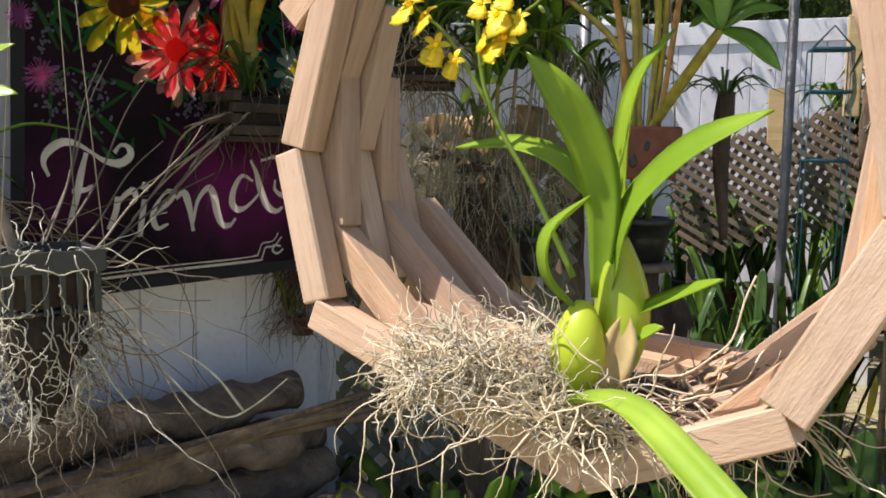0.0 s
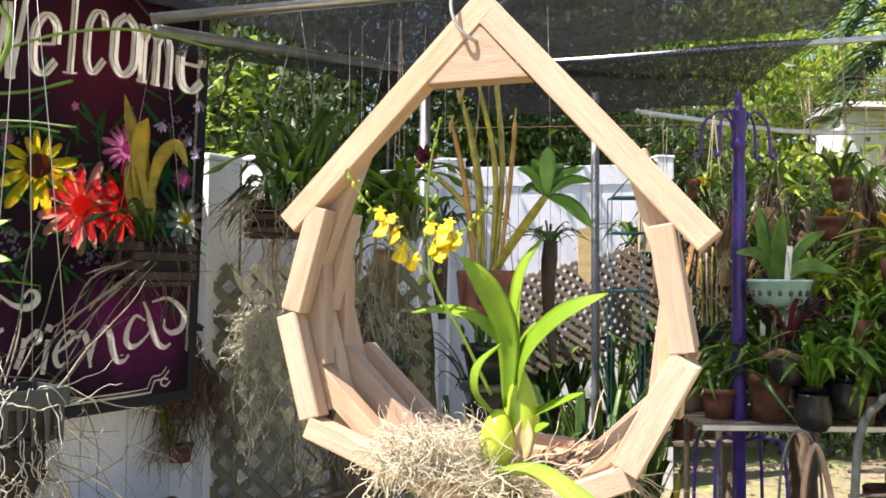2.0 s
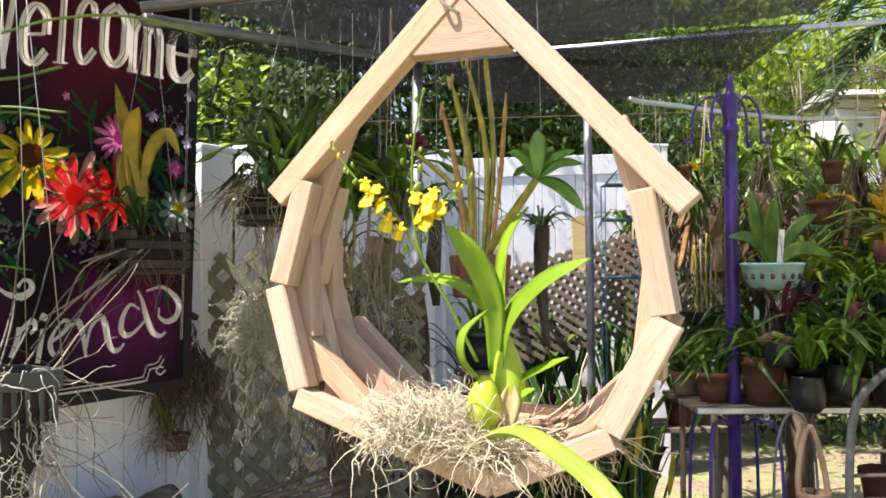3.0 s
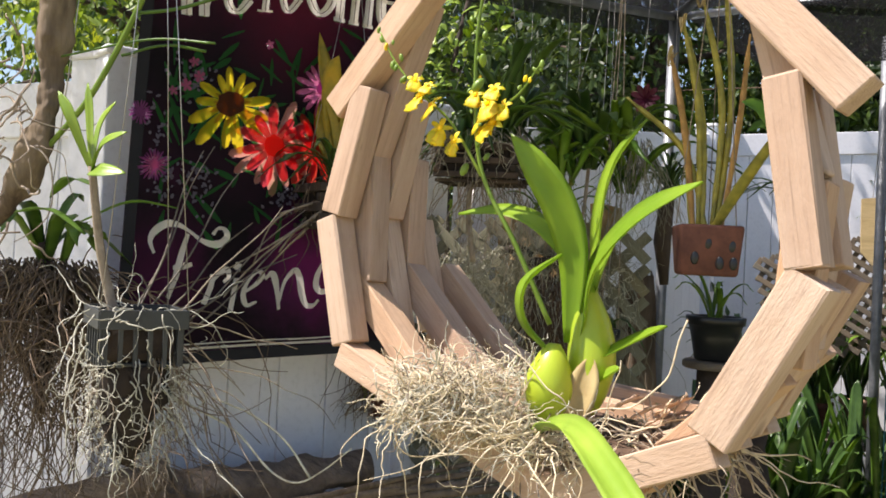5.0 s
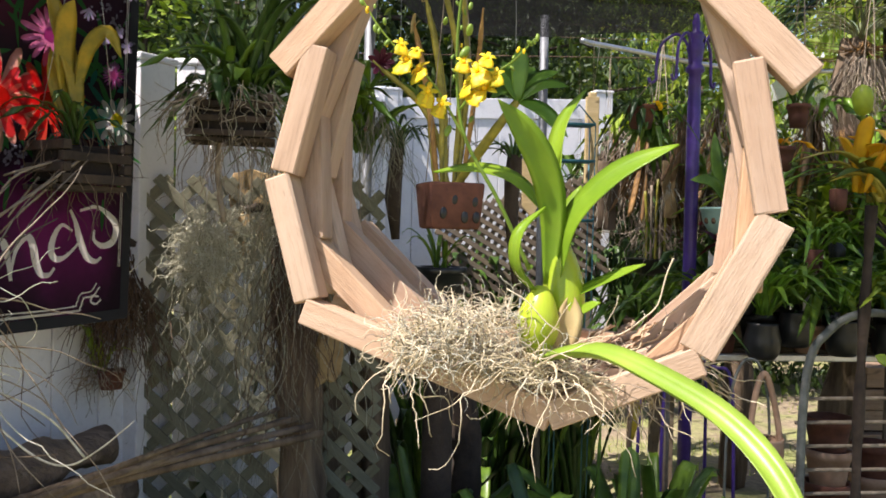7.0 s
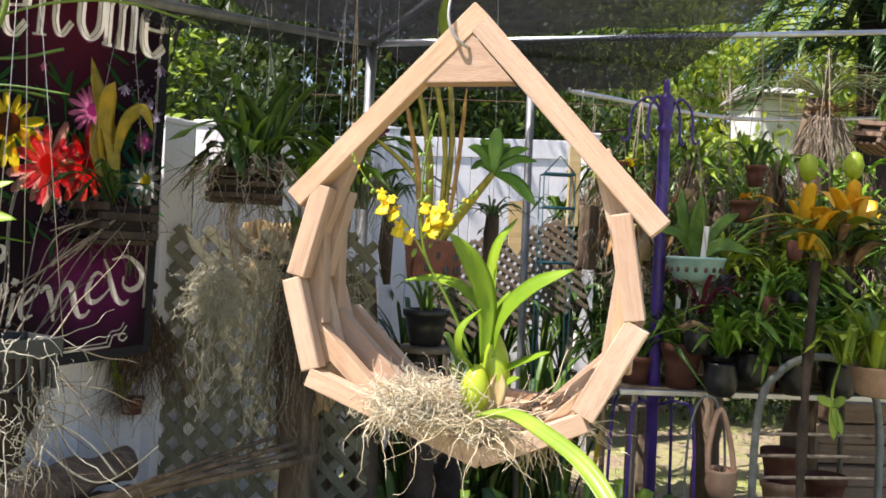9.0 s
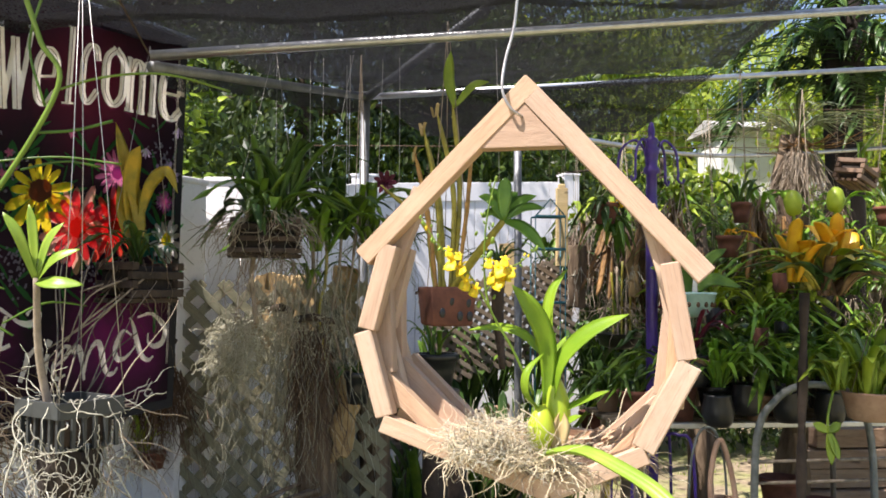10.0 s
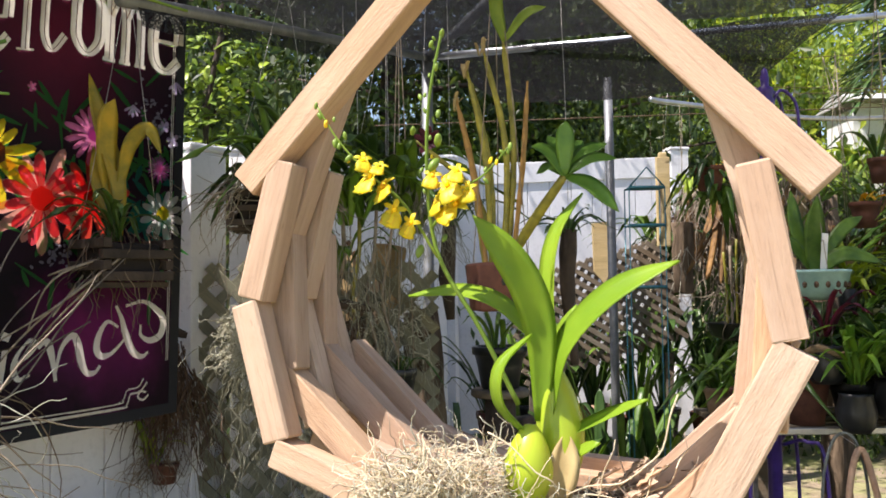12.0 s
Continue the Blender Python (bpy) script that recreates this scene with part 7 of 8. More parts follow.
turned(bm, (1.40, 3.16, 1.145), [(0.03, 0.0), (0.07, 0.02), (0.10, 0.055), (0.118, 0.075), (0.112, 0.08), (0.09, 0.06), (0.01, 0.03)], 28)
for v in bm.verts:
    a = math.atan2(v.co.y - 3.16, v.co.x - 1.40)
    v.co.z += 0.014 * math.sin(a * 5) * ((v.co.z - 1.145) / 0.08)
part("bowl", bm, M_COIR, root)
wires(root, [(1.33, 3.12, 1.40), (1.40, 3.15, 1.39), (1.43, 3.18, 1.40)], [(1.31, 3.12, 1.215), (1.40, 3.27, 1.215), (1.50, 3.12, 1.215)], 0.0015)

root = thing("hanging_plant", (1.40, 4.2, 1.18), "black hanging bowl with a dry-stemmed orchid", "hanging plant")
bm = bmesh.new()
turned(bm, (1.40, 4.2, 1.18), [(0.05, 0.0), (0.10, 0.02), (0.125, 0.08), (0.13, 0.085), (0.118, 0.08), (0.02, 0.06)], 22)
part("bowl", bm, M_BLACKPOT, root)
foliage(root, (1.40, 4.2, 1.24), 8, 0.25, 0.02, M_MIDLEAF, 73, spread=0.7)
root_mass(root, (1.40, 4.2, 1.42), 40, 0.25, 0.003, M_TWIG, 74, 0.07, 0.7)
for k in range(5):
    bm = bmesh.new()
    tube(bm, spline([(1.37 + 0.02 * k, 4.2 - 0.01 * k, 1.22), (1.365 + 0.024 * k, 4.19, 1.45), (1.35 + 0.032 * k, 4.18, 1.60 + 0.03 * (k % 3))], 5), 0.007, 7)
    part("cane", bm, M_TWIG if k % 2 else M_CANE, root)
wires(root, [(1.40, 4.12, 2.34)] * 3, [(1.29, 4.15, 1.26), (1.51, 4.15, 1.26), (1.4, 4.32, 1.26)], 0.002)

# bark mounts hung beside the bowl
for k, (x, y, z, w, h, mat_) in enumerate(((1.415, 4.02, 1.60, 0.055, 0.27, M_CORK), (1.19, 4.30, 1.58, 0.10, 0.34, M_SHAG), (1.60, 3.90, 1.72, 0.07, 0.24, M_CORK), (2.02, 3.82, 1.78, 0.08, 0.26, M_DRIFT))):
    bm = bmesh.new()
    bar(bm, (x, y, z), (w, 0.026, h), Matrix.Rotation(0.05 * (k % 3 - 1), 3, "Y"), 0.004)
    bmesh.ops.subdivide_edges(bm, edges=bm.edges, cuts=4, use_grid_fill=True)
    for v in bm.verts:
        v.co += Vector((noise.noise(v.co * 14), noise.noise(v.co * 24 + Vector((3, 3, 3))), noise.noise(v.co * 18 + Vector((9, 0, 0))))) * 0.016
    root = thing("bark_mount", (x, y, z - h / 2), "tan bark mount with a few roots hung on a wire", "bark slab", "hung bark mounts")
    part("slab", bm, mat_, root)
    root_mass(root, (x, y - 0.02, z + 0.02), 14, 0.2, 0.0018, M_ROOTGREY, 990 + k, 0.03, 1.2)
    wires(root, [(x, y, 2.34)], [(x, y, z + h * 0.45)], 0.0009, M_TWIG)

# metal hoops before the bench
for k, (x0, x1, y, top) in enumerate(((1.52, 2.02, 2.86, 1.13), (1.28, 1.44, 2.95, 0.95))):
    bm = bmesh.new()
    tube(bm, spline([(x0, y, -0.02), (x0, y, top - 0.28), (x0 + (x1 - x0) * 0.18, y, top - 0.06), ((x0 + x1) / 2, y, top), (x1 - (x1 - x0) * 0.18, y, top - 0.06), (x1, y, top - 0.28), (x1, y, -0.02)], 7), 0.015 if k == 0 else 0.005, 10)
    solo("metal_hoop", bm, M_HOOP, "grey metal garden hoop pushed into the soil", "hoop", "garden hoops")
for k in range(5):
    bm = bmesh.new()
    z = 0.48 + 0.085 * k
    tube(bm, [(1.50, 2.879, z), (2.6, 2.879, z + 0.01)], 0.007, 8)
    solo("bamboo_cane", bm, M_TWIG, "brown cane tied across the metal hoops", "cane", "tied canes")
def wall_pocket():
    """A slim clay wall pocket: a cupped foot, two narrow uprights and a rounded top."""
    x, y, z = 1.405, 2.90, 0.55
    root = thing("clay_planter", (x, y, z), "slim pale clay wall pocket hung before the bench", "planter")
    bm = bmesh.new()
    turned(bm, (x, y, z), [(0.020, 0.0), (0.048, 0.02), (0.062, 0.07), (0.058, 0.115), (0.062, 0.125), (0.054, 0.125), (0.050, 0.10), (0.01, 0.07)], 22)
    part("pot", bm, M_CLAYPALE, root)
    bm = bmesh.new()
    tube(bm, spline([(x - 0.054, y, z + 0.10), (x - 0.046, y + 0.02, z + 0.20), (x - 0.022, y + 0.03, z + 0.31), (x, y + 0.03, z + 0.35), (x + 0.022, y + 0.03, z + 0.31), (x + 0.046, y + 0.02, z + 0.20), (x + 0.054, y, z + 0.10)], 6), 0.011, 9)
    part("back", bm, M_CLAYPALE, root)
    foliage(root, (x, y, z + 0.09), 6, 0.07, 0.014, M_FIBRE, 812, spread=0.9, droop=0.6, name="dry_leaves")
    wires(root, [(x, 3.12, 0.925)], [(x, y + 0.03, z + 0.35)], 0.0012)


wall_pocket()
# weathered boards stacked beyond the hoops
for k in range(6):
    bm = bmesh.new()
    bar(bm, (3.12 + 0.06 * (k % 3), 4.3 + 0.02 * (k % 2), 0.10 + 0.115 * k), (1.5 - 0.1 * (k % 2), 0.22, 0.105), Matrix.Rotation(0.03 * (k % 3 - 1), 3, "Z"), 0.006)
    solo("timber_baulk", bm, M_BAULK, "weathered tan timber baulk in a stack on the soil", "timber", "stacked timbers", smooth=False)

for k, (x, y, n) in enumerate(((1.80, 3.2, 5), (2.05, 3.3, 4), (2.3, 3.1, 3))):
    stack = thing("stacked_pots", (x, y, 0.0), "stack of empty terracotta pots under the bench", "pot stack", "pot stacks")
    for q in range(n):
        clay_pot(stack, (x + 0.004 * (q % 2), y, 0.13 * q), 0.085, 0.062, 0.17, M_CLAY if (k + q) % 3 else M_CLAYPALE)

# ---- bromeliad on a post, right-hand pots, air plant ----
brom = thing("orange_bromeliad", (1.585, 2.62, 0.0), "orange and yellow bromeliad perched on a rough post", "bromeliad")
bm = bmesh.new()
pts = spline([(1.585, 2.62, -0.03), (1.58, 2.62, 0.8), (1.60, 2.62, 1.50)], 8)
tube(bm, pts, [0.017 + 0.004 * math.sin(i * 1.7) for i in range(len(pts))], 12)
part("post", bm, M_BARK, brom, "rough brown post")
for seed, base, n, ln, w, mat_ in ((81, (1.59, 2.60, 1.54), 10, 0.24, 0.072, M_BROM), (82, (1.73, 2.60, 1.55), 12, 0.26, 0.072, M_BROM), (83, (1.64, 2.61, 1.51), 22, 0.23, 0.058, M_CANE), (84, (1.68, 2.60, 1.50), 30, 0.20, 0.058, M_DARKLEAF), (87, (1.70, 2.62, 1.50), 10, 0.22, 0.055, M_LIMELEAF), (88, (1.67, 2.57, 1.49), 26, 0.20, 0.050, M_DEADLEAF)):
    r = random.Random(seed)
    bm = bmesh.new()
    for _ in range(n):
        clump(bm, base, 1, ln, w, r, 0.75 if mat_ is M_BROM else 1.3 if mat_ is not M_DARKLEAF else 1.5, 0.12 if mat_ is M_BROM else 0.3)
        part("leaf", bm, mat_, brom, "arching orange leaf" if mat_ is M_BROM else "yellow-green leaf" if mat_ is M_CANE else "withered brown leaf" if mat_ is M_DEADLEAF else "green leaf")
        bm = bmesh.new()
for x, z in ((1.547, 1.835), (1.718, 1.850)):
    bm = bmesh.new()
    ball(bm, (x, 2.60, z), (0.034, 0.034, 0.050), None, 12, 10)
    for v in bm.verts:
        v.co += (v.co - Vector((x, 2.60, z))).normalized() * 0.006 * noise.noise(v.co * 120)
    tube(bm, [(x, 2.60, z - 0.04), ((x + 1.63) / 2, 2.61, 1.60), (1.63, 2.62, 1.47)], 0.008, 7)
    part("flower_head", bm, M_LIMELEAF, brom, "lime-green flower head")
root = thing("potted_plant", (1.86, 2.62, 1.02), "lime-green orchid in a pale bowl hung at the bench", "potted plant")
bm = bmesh.new()
turned(bm, (1.86, 2.62, 1.02), [(0.06, 0), (0.08, 0.01), (0.10, 0.10), (0.106, 0.11), (0.098, 0.11), (0.08, 0.08), (0.01, 0.07)], 24)
part("pot", bm, M_CLAYPALE, root)
foliage(root, (1.84, 2.60, 1.10), 26, 0.33, 0.050, M_LIMELEAF, 85, spread=0.8, droop=0.4)
foliage(root, (1.70, 2.59, 1.14), 14, 0.20, 0.042, M_LIMELEAF, 86, spread=1.0, droop=0.7)
wires(root, [(1.90, 2.13, 2.44)] * 3, [(1.77, 2.60, 1.13), (1.95, 2.60, 1.13), (1.86, 2.71, 1.13)], 0.0015)
bm = bmesh.new()
tube(bm, spline([(1.70, 2.6, 1.14), (1.665, 2.58, 1.05), (1.66, 2.57, 0.98)], 5), 0.005, 7)
for d in ((-0.06, 0, 0.03), (0.05, 0, 0.03), (0.0, -0.02, -0.12), (0.03, -0.02, -0.10)):
    strap(bm, [(1.66, 2.57, 0.99), Vector((1.66, 2.57, 0.99)) + Vector(d) * 0.5, Vector((1.66, 2.57, 0.99)) + Vector(d)], 0.036, 0.2, (0, -1, 0.2))
part("offshoot", bm, M_LIMELEAF, root, "hanging lime-green offshoot")

air = thing("air_plant", (2.31, 4.0, 0.0), "silvery air plant seated on a tall bark-covered post", "air plant")
bm = bmesh.new()
pts = [(2.31 + 0.02 * math.sin(k * 0.5), 4.0, -0.05 + 0.063 * k) for k in range(39)]
tube(bm, pts, [0.075 + 0.012 * math.sin(k * 0.8) for k in range(39)], 22)
for v in bm.verts:
    a = math.atan2(v.co.y - 4.0, v.co.x - 2.31)
    v.co += Vector((math.cos(a), math.sin(a), 0)) * (0.014 * math.sin(a * 6 + v.co.z * 3) + 0.03 * noise.noise(Vector((a * 2.5, 1, v.co.z * 5))))
part("post", bm, M_SHAG, air)
bm = bmesh.new()
clump(bm, (2.30, 3.93, 2.34), 80, 0.36, 0.013, random.Random(88), 1.6, 0.5, 0.6)
part("rosette", bm, M_GREYLEAF, air)
bm = bmesh.new()
clump(bm, (2.30, 3.90, 2.32), 26, 0.24, 0.016, random.Random(188), 1.3, 0.6, -0.5)
part("dry_leaf_skirt", bm, M_DEADLEAF, air, "withered leaves under the rosette")
root_mass(air, (2.31, 3.91, 2.22), 240, 0.30, 0.0022, M_TWIG, 89, 0.085, 1.3, "fibre_mass", 0.25)

root, c, rot = slat_basket("slatted_basket", (1.640, 2.36, 1.885), 0.105, 0.075, "brown slatted basket hung tilted beside the bromeliad", 0.5, material=M_BROWNWOOD)
wires(root, [(1.70, 2.07, 2.42)] * 2, [c + Vector((-0.045, -0.035, 0.07)), c + Vector((0.045, 0.035, 0.07))], 0.0012)
foliage(root, c + Vector((0, 0, 0.08)), 5, 0.12, 0.02, M_MIDLEAF, 95, spread=0.9)
root.matrix_world = root.matrix_world @ Matrix.Rotation(0.32, 4, "Y")

# more hung plants in the shade behind the pole
for k, (x, y, z, mat_, n, ln, w, top) in enumerate(((1.55, 3.9, 1.66, M_MIDLEAF, 14, 0.30, 0.03, 2.34), (1.80, 3.9, 1.60, M_DARKLEAF, 16, 0.30, 0.03, 2.34), (2.02, 3.7, 1.55, M_MIDLEAF, 18, 0.34, 0.03, 2.38), (2.25, 3.4, 1.55, M_MIDLEAF, 18, 0.36, 0.034, 2.4),
                                                    (2.6, 3.6, 1.55, M_LIMELEAF, 18, 0.36, 0.034, 2.4), (1.50, 4.4, 1.50, M_DARKLEAF, 16, 0.34, 0.03, 2.34), (1.95, 4.6, 1.75, M_MIDLEAF, 18, 0.36, 0.03, 2.34), (2.9, 4.2, 1.7, M_LIMELEAF, 20, 0.4, 0.03, 2.4),
                                                    (1.18, 4.6, 1.62, M_DARKLEAF, 16, 0.3, 0.03, 2.34), (2.15, 2.9, 1.5, M_MIDLEAF, 16, 0.3, 0.032, 2.4), (2.35, 2.7, 1.62, M_LIMELEAF, 16, 0.3, 0.032, 2.4))):
    root = thing("hanging_plant", (x, y, z - 0.35), "strap-leaved orchid hung on a slab of bark", "hanging plant", "bark-mounted orchids")
    bm = bmesh.new()
    bar(bm, (x, y, z - 0.14), (0.07, 0.03, 0.26), Matrix.Rotation(0.1 * (k % 3 - 1), 3, "Y"), 0.008)
    bmesh.ops.subdivide_edges(bm, edges=bm.edges, cuts=2, use_grid_fill=True)
    for v in bm.verts:
        v.co += Vector((noise.noise(v.co * 17), noise.noise(v.co * 17 + Vector((3, 3, 3))), noise.noise(v.co * 11))) * 0.022
    part("bark_slab", bm, (M_BARK, M_SHAG, M_BARK)[k % 3], root)
    foliage(root, (x, y - 0.02, z - 0.06), n, ln, w, mat_, 300 + k, spread=1.0, droop=0.7)
    root_mass(root, (x, y - 0.03, z - 0.1), 24, 0.22, 0.002, M_TWIG, 320 + k, 0.05, 1.2)
    wires(root, [(x, y, 2.44)], [(x, y, z)], 0.0005, M_SHAG)

# moss-hung orchids before the far fence
for k, (x, z, n, lm, rm) in enumerate(((1.20, 1.66, 14, M_MIDLEAF, M_TWIG), (1.36, 1.82, 12, M_DARKLEAF, M_FIBRE), (1.55, 1.70, 14, M_DARKLEAF, M_TWIG), (1.72, 1.86, 12, M_MIDLEAF, M_FIBRE), (1.90, 1.74, 14, M_DARKLEAF, M_TWIG))):
    root = thing("bare_root_orchid", (x, 5.0, z - 0.3), "bare-root orchid with a brown root beard hung before the far fence", "orchid", "bare-root orchids")
    foliage(root, (x, 5.0, z), n, 0.30, 0.032, lm, 340 + k, spread=1.2, droop=0.6)
    root_mass(root, (x, 5.0, z), 70, 0.42, 0.0035, rm, 350 + k, 0.06, 1.4)
    bm = bmesh.new()
    tube(bm, spline([(x, 5.01, z - 0.16), (x + 0.01, 5.0, z - 0.05), (x, 5.01, z + 0.05)], 4), [0.02, 0.026, 0.03, 0.032, 0.032, 0.03, 0.028, 0.024, 0.018], 9)
    part("bark_stick", bm, M_BARK, root)
    wires(root, [(x, 5.0, 2.45)], [(x, 5.01, z + 0.04)], 0.0005, M_SHAG)
# hung clutter in the dappled light behind the bench
BUNDLES = [(1.62, 3.95, 1.98, 0.5), (1.93, 3.65, 1.95, 0.5), (2.20, 3.9, 1.90, 0.5), (1.40, 4.3, 1.98, 0.55), (2.45, 3.8, 1.95, 0.4), (1.76, 4.4, 1.85, 0.5), (1.33, 4.65, 1.95, 0.6),
           (1.50, 4.05, 1.95, 0.45), (1.72, 3.88, 1.70, 0.4), (2.05, 3.72, 1.75, 0.45), (2.33, 3.6, 1.80, 0.4), (1.58, 4.5, 1.75, 0.5), (1.88, 4.62, 1.95, 0.5), (2.62, 4.1, 1.9, 0.5)]
for k, (x, y, z, ln) in enumerate(BUNDLES):
    root = thing("dry_bundle", (x, y, z - ln), "bundle of brown dead leaves and roots hung on a wire", "plant", "hung dry bundles")
    bm = bmesh.new()
    clump(bm, (x, y, z), 12, ln, 0.034, random.Random(211 + k), 0.45, 0.1, -1.0, 3, 0.5)
    part("dead_leaves", bm, M_DEADLEAF, root)
    root_mass(root, (x, y - 0.02, z), 36, ln * 0.9, 0.0022, (M_TWIG, M_SHAG, M_FIBRE)[k % 3], 220 + k, 0.05, 1.2)
    if k % 3 != 2:
        foliage(root, (x, y - 0.03, z - 0.05), 9, 0.24, 0.04, (M_LIMELEAF, M_GLOSSY, M_MIDLEAF)[k % 3], 870 + k, spread=1.4, droop=0.7)
    wires(root, [(x, y, 2.44)], [(x, y, z)], 0.0005, M_SHAG)
# broad-leaved orchids crowded over the bench
r = random.Random(305)
for k in range(25):
    x, y = 1.62 + 0.052 * k + r.uniform(-0.03, 0.03), r.uniform(3.02, 3.75)
    z = r.uniform(1.12, 1.62)
    root = thing("hanging_plant", (x, y, z - 0.10), "broad-leaved orchid with bright leaves hung over the bench", "hanging plant", "orchids hung over the bench")
    bm = bmesh.new()
    turned(bm, (x, y, z - 0.10), [(0.022, 0.0), (0.032, 0.02), (0.036, 0.085), (0.03, 0.09), (0.01, 0.08)], 12)
    part("pot", bm, (M_BLACKPOT, M_CLAY, M_FIBRE)[k % 3], root)
    foliage(root, (x, y, z - 0.02), 15, r.uniform(0.18, 0.28), r.choice((0.026, 0.034, 0.044)), (M_LIMELEAF, M_GLOSSY, M_LIMELEAF, M_MIDLEAF, M_GLOSSY)[k % 5], 880 + k, spread=1.6, droop=r.uniform(0.4, 0.9))
    if k % 4 == 1:
        root_mass(root, (x, y, z - 0.08), 22, 0.2, 0.0018, M_TWIG, 930 + k, 0.03, 1.3)
    wires(root, [(x, y, 2.44)], [(x, y, z - 0.02)], 0.0005, M_SHAG)
for k, (x, y, z, rt, lm) in enumerate(((1.535, 3.0, 1.79, 0.040, M_DARKLEAF), (1.98, 3.30, 1.62, 0.06, M_MIDLEAF), (2.30, 3.15, 1.80, 0.06, M_MIDLEAF), (1.72, 3.75, 1.48, 0.06, M_LIMELEAF), (2.62, 3.3, 1.6, 0.07, M_MIDLEAF))):
    potted((x, y, z), rt, 0.085, M_CLAY if k % 2 == 0 else M_CLAYPALE, "clay pot", lm, 7, 0.2, 0.026, 240 + k, "small orchid in a clay pot hung on pale strings", "hanging plant", "hung clay pots", 0.6, 1.0, (x, y, 2.44))
for k, (x, y, z, lm) in enumerate(((1.45, 3.05, 1.16, M_GLOSSY), (1.60, 3.10, 1.20, M_MIDLEAF), (1.78, 3.08, 1.17, M_GLOSSY), (1.98, 3.1, 1.16, M_MIDLEAF), (2.2, 3.1, 1.2, M_GLOSSY), (1.38, 3.12, 1.32, M_MAROON))):
    root = thing("spreading_orchid", (x, y, z - 0.22), "spreading narrow-leaved orchid in a dark pot on the bench edge", "orchid", "bench edge orchids")
    bm = bmesh.new()
    turned(bm, (x, y, z - 0.225), [(0.045, 0.0), (0.06, 0.02), (0.068, 0.07), (0.055, 0.125), (0.06, 0.135), (0.05, 0.13), (0.01, 0.11)], 16)
    part("pot", bm, M_BLACKPOT, root)
    foliage(root, (x, y, z - 0.06), 34 if lm is not M_MAROON else 9, 0.27, 0.028, lm, 260 + k, spread=1.4, droop=0.45)


def line_between(a, b):
    bm = bmesh.new()
    tube(bm, [Vector(a), Vector(b)], 0.0015, 6)
    solo("hanging_line", bm, M_FIBRE, "thin dark line strung over the hung orchids", "line", "hanging lines")


line_between((0.79, 4.0, 2.37), (3.1, 4.2, 2.345))
line_between((1.0, 4.62, 2.44), (3.6, 4.62, 2.46))
line_between((1.2, 3.9, 2.44), (3.6, 3.62, 2.46))
line_between((1.7, 2.4, 2.44), (3.2, 3.42, 2.46))

# ---- ground level: logs, poles, twig, low plants ----
# logs heaped along the foot of the fence that runs behind the banner
ALONG, OUT, CORNER = Vector((0.554, 0.833, 0)), Vector((0.833, -0.554, 0)), Vector((-0.665, 2.46, 0))
for k, (off, z, r_, s0, s1) in enumerate(((0.46, 0.12, 0.12, -1.7, -0.20), (0.20, 0.11, 0.11, -1.6, -0.16), (0.34, 0.31, 0.10, -1.65, -0.22), (0.17, 0.32, 0.09, -1.5, -0.18), (0.30, 0.49, 0.075, -1.6, -0.16), (0.15, 0.50, 0.075, -1.5, -0.25), (0.22, 0.63, 0.065, -1.55, -0.20), (0.13, 0.70, 0.055, -1.5, -0.16), (0.27, 0.745, 0.050, -1.45, -0.32), (0.16, 0.825, 0.055, -1.5, -0.24), (0.42, 0.48, 0.06, -1.5, -0.25), (0.40, 0.60, 0.045, -1.4, -0.18))):
    bm = bmesh.new()
    a, b = CORNER + OUT * off + ALONG * s0, CORNER + OUT * off + ALONG * s1
    pts = spline([a + Vector((0, 0, z - 0.03)), (a + b) / 2 + OUT * 0.02 + Vector((0, 0, z + 0.01)), b + Vector((0, 0, z))], 24)
    tube(bm, pts, [r_ * (0.92 + 0.1 * math.sin(i * 0.45 + k) + 0.05 * math.sin(i * 1.3 + 2 * k)) for i in range(len(pts))], 18)
    for v in bm.verts:
        v.co += Vector((0, noise.noise(v.co * 8), noise.noise(v.co * 8 + Vector((5, 0, 0))))) * 0.03 + Vector((0, noise.noise(v.co * 25), noise.noise(v.co * 25 + Vector((5, 0, 0))))) * 0.012
    solo("log", bm, M_LOG, "brown barked log in a heap before the fence", "log", "heaped logs")
bm = bmesh.new()
pts = spline([(-0.87, 1.58, 0.925), (-1.05, 1.47, 0.86), (-1.28, 1.33, 0.80)], 8)
tube(bm, pts, [0.031 + 0.0006 * i for i in range(len(pts))], 16)
for v in bm.verts:
    v.co += Vector((noise.noise(v.co * 30), noise.noise(v.co * 30 + Vector((4, 0, 0))), noise.noise(v.co * 30 + Vector((0, 4, 0))))) * 0.007
solo("log", bm, M_LOG, "short sawn branch lying on the log heap", "log", "heaped logs")
for k in range(5):
    bm = bmesh.new()
    a = Vector((-1.00 + 0.05 * k, 1.36 - 0.03 * k, 0.815 + (0.0, 0.014, 0.03, 0.02, 0.04)[k]))
    b = Vector((-0.13 - 0.03 * k, 2.20 + 0.015 * k, 0.855 + (0.0, 0.018, 0.035, 0.03, 0.05)[k]))
    tube(bm, spline([a, (a + b) / 2 + Vector((0, 0, 0.012)), b], 5), 0.0095 - 0.0008 * k, 8)
    solo("pole_stick", bm, M_LOG if k % 2 else M_SHAG, "long dry pole leaning on the log heap", "pole", "leaning poles")
twig = thing("forked_twig", (-0.60, 1.62, 0.70), "pale forked dry twig hanging from the driftwood roots", "twig")
bm = bmesh.new()
